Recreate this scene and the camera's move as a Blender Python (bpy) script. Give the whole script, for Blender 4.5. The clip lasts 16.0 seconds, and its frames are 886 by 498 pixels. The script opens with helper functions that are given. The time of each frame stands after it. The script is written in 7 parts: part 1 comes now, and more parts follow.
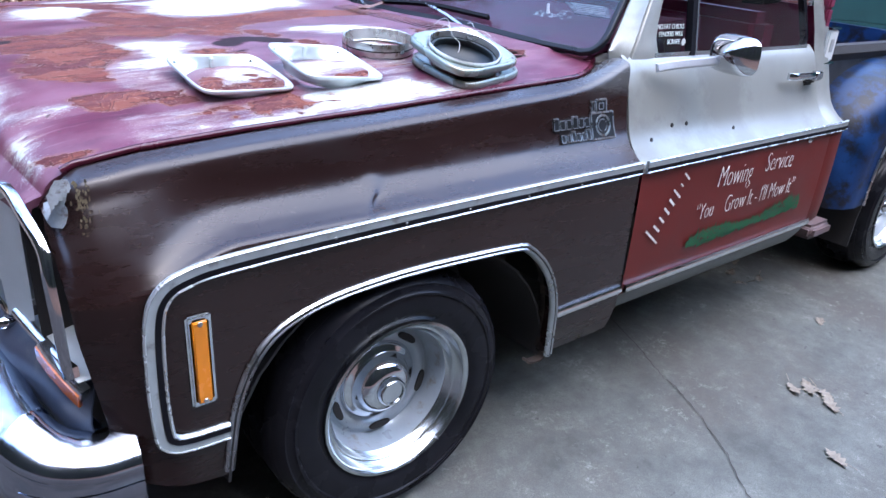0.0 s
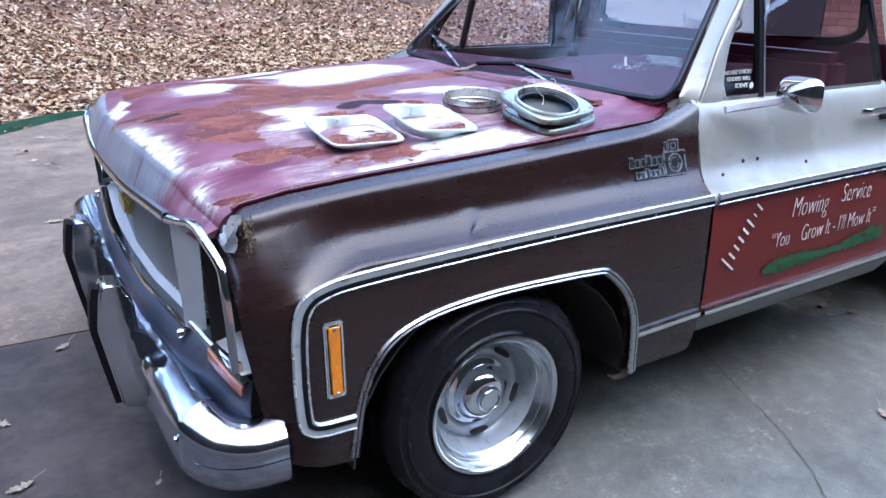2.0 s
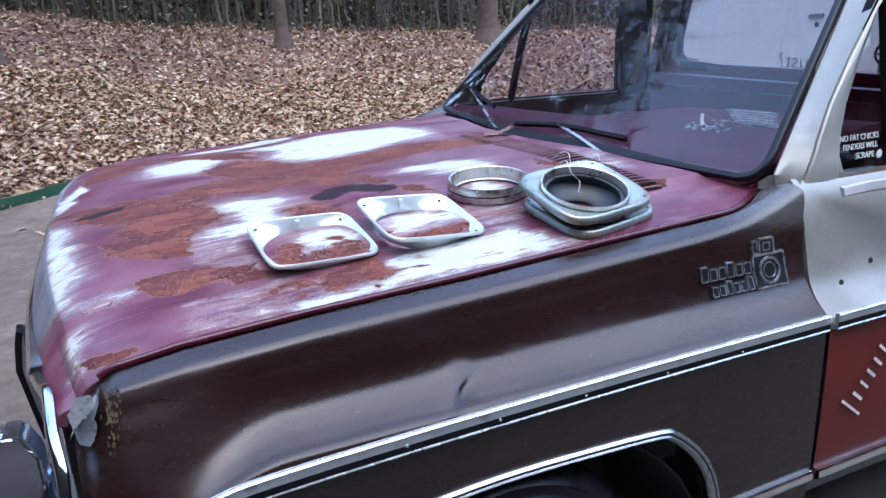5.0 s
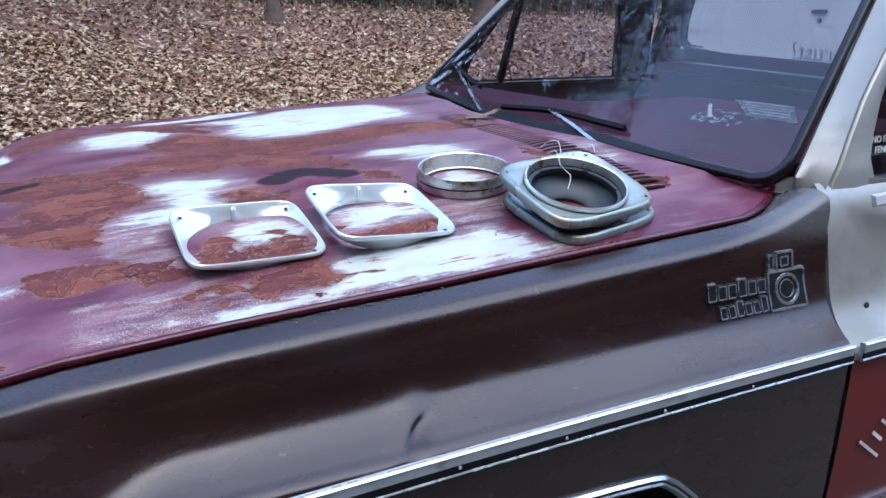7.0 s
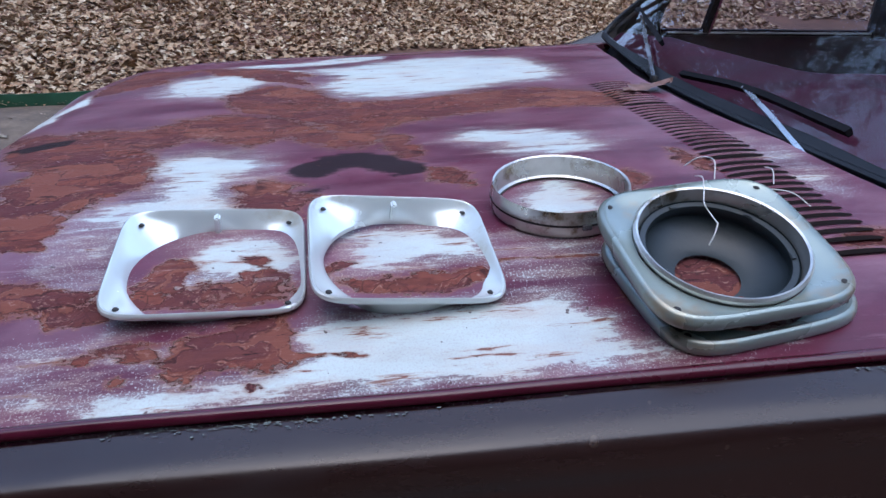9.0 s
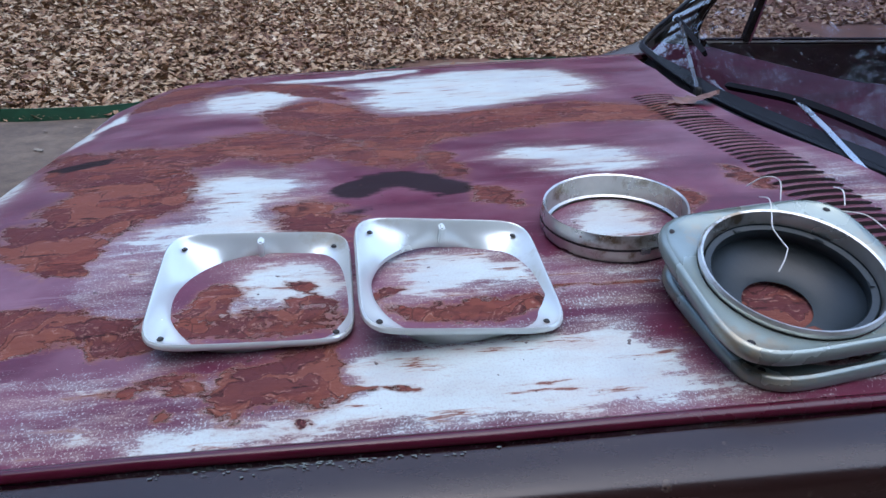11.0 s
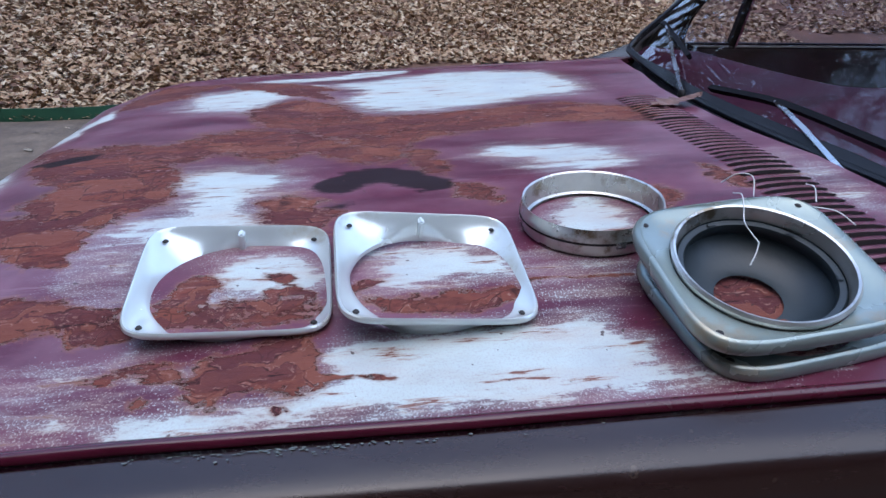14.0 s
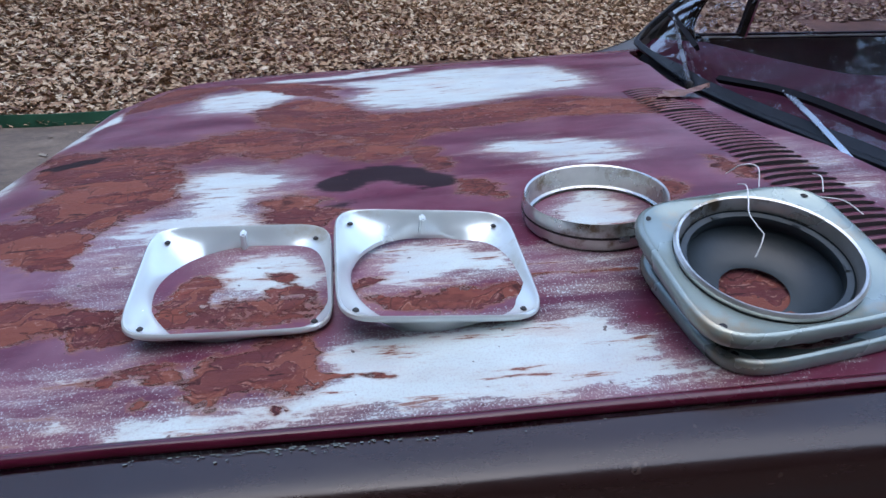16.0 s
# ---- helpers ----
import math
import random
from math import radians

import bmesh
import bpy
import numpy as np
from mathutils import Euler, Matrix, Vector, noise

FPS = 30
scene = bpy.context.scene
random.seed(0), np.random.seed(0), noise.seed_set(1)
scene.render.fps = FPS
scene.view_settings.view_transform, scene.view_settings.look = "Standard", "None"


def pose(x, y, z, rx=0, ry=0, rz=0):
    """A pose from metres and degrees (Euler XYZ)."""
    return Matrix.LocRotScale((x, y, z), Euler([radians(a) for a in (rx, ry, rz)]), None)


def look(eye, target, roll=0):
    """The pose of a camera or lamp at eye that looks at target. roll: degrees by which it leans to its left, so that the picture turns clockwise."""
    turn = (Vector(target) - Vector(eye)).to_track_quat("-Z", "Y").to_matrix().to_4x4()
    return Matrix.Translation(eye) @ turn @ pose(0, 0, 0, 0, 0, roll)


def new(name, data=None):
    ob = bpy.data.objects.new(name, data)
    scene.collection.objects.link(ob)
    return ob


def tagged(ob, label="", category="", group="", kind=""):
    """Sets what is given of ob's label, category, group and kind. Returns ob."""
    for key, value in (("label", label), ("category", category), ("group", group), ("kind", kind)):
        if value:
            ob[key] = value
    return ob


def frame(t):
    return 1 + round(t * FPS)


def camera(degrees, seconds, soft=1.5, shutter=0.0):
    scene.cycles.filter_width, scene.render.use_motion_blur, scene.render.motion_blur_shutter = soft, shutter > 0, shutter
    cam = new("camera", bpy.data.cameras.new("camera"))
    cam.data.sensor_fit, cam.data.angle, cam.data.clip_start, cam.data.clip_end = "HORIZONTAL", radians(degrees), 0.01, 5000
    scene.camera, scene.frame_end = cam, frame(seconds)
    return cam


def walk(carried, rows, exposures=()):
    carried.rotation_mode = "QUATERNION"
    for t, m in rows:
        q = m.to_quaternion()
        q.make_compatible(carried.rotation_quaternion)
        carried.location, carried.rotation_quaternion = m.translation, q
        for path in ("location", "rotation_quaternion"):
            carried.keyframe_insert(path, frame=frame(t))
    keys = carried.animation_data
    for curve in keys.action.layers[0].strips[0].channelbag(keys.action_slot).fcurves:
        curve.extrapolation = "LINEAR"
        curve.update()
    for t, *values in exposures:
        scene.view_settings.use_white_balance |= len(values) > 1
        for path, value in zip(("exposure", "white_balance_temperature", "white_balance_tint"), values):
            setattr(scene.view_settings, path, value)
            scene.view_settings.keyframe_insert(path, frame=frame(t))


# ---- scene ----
cam = camera(64.8, 16.0)
PATH = [
    (0, (-0.792, -2.027, 1.247), (0.372, -0.608, 0.452), 3.8),
    (0.5, (-0.876, -2.118, 1.264), (0.135, -0.562, 0.518), 2.6),
    (1, (-0.938, -2.236, 1.265), (0.023, -0.665, 0.485), 0.7),
    (1.5, (-0.963, -2.24, 1.272), (-0.022, -0.631, 0.546), -0.0),
    (2, (-0.939, -2.237, 1.284), (0.03, -0.619, 0.618), -0.2),
    (2.5, (-0.917, -2.154, 1.285), (0.023, -0.501, 0.665), -0.2),
    (3, (-0.867, -1.984, 1.29), (0.127, -0.344, 0.724), 1.8),
    (3.5, (-0.761, -1.925, 1.291), (0.047, -0.19, 0.711), -1.6),
    (4, (-0.558, -1.9, 1.311), (0.141, -0.135, 0.682), -3.3),
    (4.5, (-0.525, -1.864, 1.314), (0.182, -0.082, 0.745), -3.6),
    (4.7, (-0.516, -1.864, 1.321), (0.247, -0.103, 0.761), -2.7),
    (6.8, (-0.4, -1.787, 1.301), (0.316, -0.029, 0.671), -1.4),
    (7, (-0.378, -1.685, 1.287), (0.408, 0.049, 0.675), 0.0),
    (7.5, (-0.266, -1.444, 1.299), (0.618, 0.227, 0.646), 2.1),
    (8, (-0.081, -1.371, 1.307), (0.366, 0.429, 0.56), 0.9),
    (8.5, (-0.042, -1.346, 1.305), (0.23, 0.469, 0.511), 0.5),
    (9, (-0.05, -1.343, 1.306), (0.161, 0.478, 0.507), 1.1),
    (9.5, (-0.062, -1.323, 1.304), (0.106, 0.493, 0.483), 0.4),
    (10, (-0.074, -1.311, 1.306), (0.098, 0.512, 0.502), 0.6),
    (10.2, (-0.079, -1.31, 1.309), (0.075, 0.527, 0.533), 0.7),
    (12.3, (-0.065, -1.298, 1.311), (0.096, 0.536, 0.531), -0.6),
    (12.5, (-0.062, -1.299, 1.311), (0.137, 0.538, 0.546), 0.3),
    (13, (-0.051, -1.302, 1.308), (0.104, 0.541, 0.546), -0.6),
    (13.5, (-0.054, -1.313, 1.301), (0.052, 0.531, 0.535), 0.1),
    (14, (-0.061, -1.32, 1.302), (0.102, 0.521, 0.538), 0.8),
    (14.5, (-0.06, -1.314, 1.307), (0.153, 0.528, 0.557), 1.3),
    (15, (-0.071, -1.314, 1.307), (0.074, 0.542, 0.576), 0.6),
    (15.5, (-0.073, -1.315, 1.304), (-0.005, 0.541, 0.562), -0.2),
    (16, (-0.046, -1.317, 1.299), (0.076, 0.525, 0.529), -0.6),
]

from mathutils.bvhtree import BVHTree

EXPOSURES = [(0.0, 2.62, 6200, 14), (2.0, 2.62, 6200, 13), (3.5, 2.28, 6250, 13), (6.9, 1.94, 6250, 12), (8.1, 1.58, 6300, 12), (8.8, 1.42, 6350, 12), (16.0, 1.38, 6350, 11)]
walk(cam, [(t, look(eye, target, roll)) for t, eye, target, roll in PATH], EXPOSURES)

# ---- light ----
world = bpy.data.worlds.new("sky")
scene.world = world
world.use_nodes = True
wn = world.node_tree
bg = wn.nodes["Background"]
sky = wn.nodes.new("ShaderNodeTexSky")
sky.sky_type = "NISHITA"
sky.sun_disc = False
sky.sun_elevation, sky.sun_rotation = radians(67), radians(198)
sky.air_density, sky.dust_density, sky.ozone_density = 1.0, 0.9, 1.6
# a bright haze of thin cloud lies over most of the blue
cover = wn.nodes.new("ShaderNodeTexNoise")
cover.inputs["Scale"].default_value, cover.inputs["Detail"].default_value = 2.2, 5.0
haze = wn.nodes.new("ShaderNodeMapRange")
for i, v in enumerate((0.3, 0.7, 0.25, 0.8)):
    haze.inputs[i + 1].default_value = v
wn.links.new(cover.outputs["Fac"], haze.inputs[0])
veil = wn.nodes.new("ShaderNodeMix")
veil.data_type = "RGBA"
veil.inputs[7].default_value = (3.0, 4.4, 7.3, 1.0)
# it thickens towards the horizon and thins overhead
high = wn.nodes.new("ShaderNodeSeparateXYZ")
wn.links.new(wn.nodes.new("ShaderNodeTexCoord").outputs["Generated"], high.inputs[0])
thin = wn.nodes.new("ShaderNodeMapRange")
for i, v in enumerate((0.20, 0.85, 1.1, 0.28)):
    thin.inputs[i + 1].default_value = v
wn.links.new(high.outputs[2], thin.inputs[0])
dense = wn.nodes.new("ShaderNodeMath")
dense.operation, dense.use_clamp = "MULTIPLY", True
wn.links.new(haze.outputs[0], dense.inputs[0])
wn.links.new(thin.outputs[0], dense.inputs[1])
wn.links.new(dense.outputs[0], veil.inputs[0])
wn.links.new(sky.outputs[0], veil.inputs[6])
wn.links.new(veil.outputs[2], bg.inputs[0])
bg.inputs[1].default_value = 0.186
sun = new("sun", bpy.data.lights.new("sun", "SUN"))
sun.data.energy, sun.data.angle, sun.data.color = 0.75, radians(80), (1.0, 0.96, 0.90)
sun.matrix_world = look((0.9, -2.8, 7), (0, 0, 0))


# ---- materials ----
def nodes_of(m):
    m.use_nodes = True
    return m.node_tree.nodes, m.node_tree.links, m.node_tree.nodes["Principled BSDF"]


def noise_node(n, l, scale, detail=4.0, vec=None, rough=0.55, stretch=None):
    tex = n.new("ShaderNodeTexNoise")
    tex.inputs["Scale"].default_value, tex.inputs["Detail"].default_value, tex.inputs["Roughness"].default_value = scale, detail, rough
    if vec is None:
        vec = n.new("ShaderNodeTexCoord").outputs["Object"]
    if stretch:
        mp = n.new("ShaderNodeMapping")
        mp.inputs["Scale"].default_value = stretch
        l.new(vec, mp.inputs[0])
        vec = mp.outputs[0]
    l.new(vec, tex.inputs["Vector"])
    return tex.outputs["Fac"]


def ranged(n, l, v, a, b, c=0.0, d=1.0, smooth=False):
    r = n.new("ShaderNodeMapRange")
    if smooth:
        r.interpolation_type = "SMOOTHSTEP"
    for i, x in enumerate((a, b, c, d)):
        r.inputs[i + 1].default_value = x
    l.new(v, r.inputs[0])
    return r.outputs[0]


def calc(n, l, op, a, b):
    m = n.new("ShaderNodeMath")
    m.operation = op
    for i, x in enumerate((a, b)):
        if isinstance(x, (int, float)):
            m.inputs[i].default_value = x
        else:
            l.new(x, m.inputs[i])
    return m.outputs[0]


def mixed(n, l, f, a, b):
    m = n.new("ShaderNodeMix")
    m.data_type = "RGBA"
    for i, x in ((0, f), (6, a), (7, b)):
        if isinstance(x, (int, float)):
            m.inputs[i].default_value = x
        elif isinstance(x, tuple):
            m.inputs[i].default_value = (*x, 1.0)
        else:
            l.new(x, m.inputs[i])
    return m.outputs[2]


def bumped(n, l, b, height, strength, distance=0.002):
    bp = n.new("ShaderNodeBump")
    bp.inputs["Strength"].default_value, bp.inputs["Distance"].default_value = strength, distance
    l.new(height, bp.inputs["Height"])
    l.new(bp.outputs[0], b.inputs["Normal"])


def surface(name, base, rough=0.5, metal=0.0, vary=0.25, scale=6.0, bump=0.1, fine=120.0, second=None, amount=0.5, second_scale=9.0, coat=0.0, spec=0.5, rvary=0.12):
    """A plain material with large stains, fine grain, and an optional second colour in patches."""
    m = bpy.data.materials.new(name)
    n, l, b = nodes_of(m)
    big = noise_node(n, l, scale, 5)
    small = noise_node(n, l, fine, 3)
    dark = tuple(c * (1 - vary) for c in base)
    light = tuple(min(1, c * (1 + vary)) for c in base)
    col = mixed(n, l, ranged(n, l, big, 0.3, 0.7), dark, light)
    if second:
        f = ranged(n, l, noise_node(n, l, second_scale, 8, rough=0.65), 0.62 - amount * 0.25, 0.70 - amount * 0.2)
        col = mixed(n, l, f, col, second)
    l.new(col, b.inputs["Base Color"])
    l.new(ranged(n, l, big, 0.25, 0.75, max(0.02, rough - rvary), min(1, rough + rvary)), b.inputs["Roughness"])
    b.inputs["Metallic"].default_value = metal
    b.inputs["Coat Weight"].default_value = coat
    b.inputs["Specular IOR Level"].default_value = spec
    if bump:
        bumped(n, l, b, small, bump)
    return m


def clear_glass(name, tint=(0.93, 0.95, 0.96), ior=1.47):
    """Thin window glass: clear straight through, with a mirror sheen at a slant."""
    m = bpy.data.materials.new(name)
    n, l, b = nodes_of(m)
    out = n["Material Output"]
    clear = n.new("ShaderNodeBsdfTransparent")
    clear.inputs[0].default_value = (*tint, 1)
    gloss = n.new("ShaderNodeBsdfGlossy")
    gloss.inputs["Roughness"].default_value = 0.012
    fr = n.new("ShaderNodeFresnel")
    fr.inputs[0].default_value = ior
    mix = n.new("ShaderNodeMixShader")
    l.new(fr.outputs[0], mix.inputs[0])
    l.new(clear.outputs[0], mix.inputs[1])
    l.new(gloss.outputs[0], mix.inputs[2])
    l.new(mix.outputs[0], out.inputs[0])
    n.remove(b)
    return m


BUMPER_CHROME = surface("bumper_chrome", (0.54, 0.59, 0.67), 0.13, 1.0, 0.10, 10, 0.05, 50, rvary=0.06)
CHROME = surface("chrome", (0.66, 0.69, 0.73), 0.09, 1.0, 0.05, 8, 0.02, 60, rvary=0.05)
DULL_CHROME = surface("dull_chrome", (0.6, 0.62, 0.64), 0.28, 1.0, 0.12, 14, 0.05, 90)
BRIGHT_TRIM = surface("bright_trim", (0.80, 0.82, 0.84), 0.16, 1.0, 0.12, 20, 0.04, 90)
BLACK = surface("black_paint", (0.012, 0.012, 0.013), 0.5, 0, 0.3, 10, 0.1)
RUBBER = surface("rubber", (0.011, 0.011, 0.014), 0.55, 0, 0.3, 9, 0.15, 200, spec=0.06)
TYRE = surface("tyre_rubber", (0.011, 0.011, 0.014), 0.26, 0, 0.35, 7, 0.10, 160, spec=0.14)
SILVER = surface("grey_door_paint", (0.31, 0.315, 0.285), 0.36, 0.30, 0.10, 4, 0.03, 220, (0.25, 0.25, 0.225), 0.3, 3, rvary=0.06)
DOOR_RED = surface("oxide_red_paint", (0.125, 0.015, 0.012), 0.45, 0, 0.22, 4, 0.06, 160, spec=0.3)
BLUE = surface("blue_paint", (0.006, 0.030, 0.100), 0.36, 0, 0.5, 6, 0.12, 90, (0.008, 0.009, 0.014), 0.66, 11, spec=0.30)
MAROON_EDGE = surface("maroon_gloss_paint", (0.065, 0.006, 0.017), 0.26, 0, 0.25, 9, 0.05, 120)
MAROON = surface("maroon_vinyl", (0.19, 0.018, 0.052), 0.45, 0, 0.2, 6, 0.1, 150)
GREY_PANEL = surface("grey_panel", (0.44, 0.46, 0.45), 0.4, 0.1, 0.15, 6, 0.06, 120)
DARK = surface("dark_underbody", (0.024, 0.022, 0.022), 0.8, 0, 0.4, 8, 0.2)
AMBER = surface("amber_lens", (0.85, 0.26, 0.01), 0.25, 0, 0.08, 20, 0.15, 300, coat=0.5)
RED_LENS = surface("red_lens", (0.60, 0.13, 0.014), 0.25, 0, 0.1, 20, 0.1, 200, coat=0.4)
WHITE_PAINT = surface("white_brush_paint", (0.75, 0.74, 0.70), 0.6, 0, 0.1, 40, 0.1)
GREEN_PAINT = surface("green_brush_paint", (0.008, 0.085, 0.03), 0.55, 0, 0.35, 40, 0.2)
GLASS = clear_glass("glass", (0.88, 0.88, 0.95), 1.64)
DASH = surface("dusty_maroon_dash_pad", (0.070, 0.012, 0.036), 0.62, 0, 0.3, 5, 0.2, 150, (0.048, 0.009, 0.027), 0.4, 7, spec=0.25)
GASKET = surface("gasket_rubber", (0.011, 0.012, 0.016), 0.38, 0, 0.25, 9, 0.08, 200, spec=0.3)
SIGN_WHITE = surface("white_sign_board", (0.72, 0.74, 0.72), 0.5, 0, 0.05, 5, 0.03)
GOLD = surface("gold_emblem", (0.55, 0.45, 0.16), 0.35, 0.8, 0.1, 20)
BARK = surface("bark", (0.085, 0.055, 0.042), 0.9, 0, 0.4, 12, 1.0, 40)
EDGING = surface("green_edging", (0.012, 0.07, 0.035), 0.6, 0, 0.3, 6, 0.2)


def brown_paint():
    """Dark brown primer, rubbed thin: dusty streaks along the panel, dull blotches, pale chips."""
    m = bpy.data.materials.new("brown_satin_paint")
    n, l, b = nodes_of(m)
    big = noise_node(n, l, 3.0, 5)
    dust = noise_node(n, l, 9.0, 8, None, 0.68, (0.5, 1.0, 2.2))
    grain = noise_node(n, l, 260.0, 3)
    col = mixed(n, l, ranged(n, l, big, 0.3, 0.7), (0.0155, 0.0064, 0.0058), (0.0240, 0.0106, 0.0094))
    col = mixed(n, l, ranged(n, l, dust, 0.54, 0.74, 0, 0.28), col, (0.045, 0.040, 0.042))
    spots = calc(n, l, "MULTIPLY", ranged(n, l, noise_node(n, l, 55.0, 4, None, 0.6), 0.66, 0.70), ranged(n, l, noise_node(n, l, 5.0, 4), 0.52, 0.60))
    col = mixed(n, l, calc(n, l, "MULTIPLY", spots, 0.3), col, (0.16, 0.12, 0.09))
    # grey painted on the crown's rear in place of its gloss reflection
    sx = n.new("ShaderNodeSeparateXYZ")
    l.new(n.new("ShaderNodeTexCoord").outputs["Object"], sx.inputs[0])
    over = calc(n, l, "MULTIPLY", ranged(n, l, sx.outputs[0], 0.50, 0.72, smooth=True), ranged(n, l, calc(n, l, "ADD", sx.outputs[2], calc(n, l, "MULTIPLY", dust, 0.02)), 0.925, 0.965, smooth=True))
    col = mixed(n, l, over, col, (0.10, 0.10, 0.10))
    l.new(col, b.inputs["Base Color"])
    l.new(ranged(n, l, dust, 0.3, 0.75, 0.19, 0.36), b.inputs["Roughness"])
    b.inputs["IOR"].default_value = 1.53
    wave = noise_node(n, l, 7.0, 2)
    bumped(n, l, b, calc(n, l, "ADD", calc(n, l, "MULTIPLY", grain, 0.02), calc(n, l, "MULTIPLY", wave, 1.0)), 0.35, 0.004)
    return m


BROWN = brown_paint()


def concrete(name, base, stain, amount, dark_front=True):
    """Weathered concrete: broad brown stains, worn pale patches with bare grit, pits and hairlines."""
    m = bpy.data.materials.new(name)
    n, l, b = nodes_of(m)
    co = n.new("ShaderNodeTexCoord").outputs["Object"]
    broad = noise_node(n, l, 1.1, 6, co, 0.6)
    patch = noise_node(n, l, 4.5, 8, co, 0.7)
    grit = noise_node(n, l, 90.0, 4, co, 0.7)
    fine = noise_node(n, l, 380.0, 2, co)
    col = mixed(n, l, ranged(n, l, patch, 0.35, 0.65), tuple(c * 0.55 for c in base), tuple(c * 1.36 for c in base))
    col = mixed(n, l, ranged(n, l, broad, 0.62 - amount * 0.3, 0.72 - amount * 0.1, 0, 0.85, smooth=True), col, stain)
    worn = calc(n, l, "MULTIPLY", ranged(n, l, patch, 0.56, 0.68), ranged(n, l, grit, 0.50, 0.60))
    col = mixed(n, l, calc(n, l, "MULTIPLY", worn, 0.8), col, tuple(min(1, c * 2.0) for c in base))
    pits = ranged(n, l, noise_node(n, l, 26.0, 3, co, 0.5), 0.70, 0.73)
    col = mixed(n, l, calc(n, l, "MULTIPLY", pits, 0.7), col, (0.03, 0.028, 0.025))
    flaky = noise_node(n, l, 24.0, 9, co, 0.78)
    col = mixed(n, l, ranged(n, l, flaky, 0.30, 0.46, 0.55, 0), col, tuple(c * 0.45 for c in base))
    spalled = calc(n, l, "MULTIPLY", ranged(n, l, flaky, 0.55, 0.62), ranged(n, l, noise_node(n, l, 2.3, 4, co, 0.6), 0.48, 0.62))
    col = mixed(n, l, calc(n, l, "MULTIPLY", spalled, 0.75), col, tuple(min(1, c * 2.0) for c in base))
    col = mixed(n, l, ranged(n, l, fine, 0.38, 0.62, 0, 0.6), col, tuple(c * 0.42 for c in base))
    # darker mottled brown towards the truck's front, its edge broken by noise
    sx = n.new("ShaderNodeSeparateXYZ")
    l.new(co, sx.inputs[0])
    blotch = calc(n, l, "ADD", ranged(n, l, sx.outputs[0], 0.5, -0.7, -0.45, 0.40), calc(n, l, "MULTIPLY", calc(n, l, "SUBTRACT", broad, 0.5), 2.0))
    col = mixed(n, l, ranged(n, l, blotch, -0.15, 0.25, 0, 0.93 if dark_front else 0.35, smooth=True), col, mixed(n, l, ranged(n, l, patch, 0.40, 0.60), (0.016, 0.012, 0.0115), (0.046, 0.036, 0.032)))
    l.new(col, b.inputs["Base Color"])
    b.inputs["Roughness"].default_value = 0.8
    bumped(n, l, b, calc(n, l, "ADD", grit, calc(n, l, "MULTIPLY", fine, 0.5)), 0.5, 0.003)
    return m


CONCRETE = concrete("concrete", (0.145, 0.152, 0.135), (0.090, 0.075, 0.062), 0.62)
TAN_CONCRETE = concrete("tan_concrete", (0.225, 0.168, 0.122), (0.12, 0.085, 0.065), 0.45, False)
SOIL = surface("leafy_soil", (0.13, 0.066, 0.042), 0.95, 0, 0.4, 2.5, 1.0, 25)


# ---- mesh helpers ----
# the truck's far side sits a little higher, as the driveway does, and a little further forward
LEANS = [False, 0.035, 0.05]

def part(name, bm, material, parent=None, label="", smooth=True, facing=None):
    """Links a bmesh as one mesh object under a thing or a part; facing turns an open sheet's normals that way."""
    me = bpy.data.meshes.new(name)
    if LEANS[0]:
        for v in bm.verts:
            if v.co.y > 0:
                v.co.z += LEANS[1] * v.co.y + 0.036 * max(0.0, (v.co.y - 0.2) / 0.645)
                v.co.x -= LEANS[2] * v.co.y
    bmesh.ops.recalc_face_normals(bm, faces=bm.faces)
    if facing is not None:
        bm.normal_update()
        if sum((f.normal.dot(Vector(facing)) for f in bm.faces), 0.0) < 0:
            bmesh.ops.reverse_faces(bm, faces=bm.faces)
    bm.to_mesh(me)
    bm.free()
    if smooth:
        me.shade_smooth()
        me.set_sharp_from_angle(angle=radians(38))
    me.materials.append(material)
    ob = new(name, me)
    if parent is not None:
        ob.parent = parent
        ob.matrix_parent_inverse = parent.matrix_world.inverted()
    if label:
        ob["label"] = label
    return ob


def root(name, label, category, at=(0, 0, 0), group="", kind=""):
    ob = new(name)
    ob.location = at
    ob.empty_display_size = 0.1
    bpy.context.view_layer.update()
    return tagged(ob, label, category, group, kind)


def sheet(rows, closed_u=False, closed_v=False):
    """A bmesh from rows of points."""
    bm = bmesh.new()
    vs = [[bm.verts.new(p) for p in r] for r in rows]
    nr, nc = len(vs), len(vs[0])
    for i in range(nr - (0 if closed_u else 1)):
        for j in range(nc - (0 if closed_v else 1)):
            q = (vs[i][j], vs[i][(j + 1) % nc], vs[(i + 1) % nr][(j + 1) % nc], vs[(i + 1) % nr][j])
            bm.faces.new(q)
    return bm


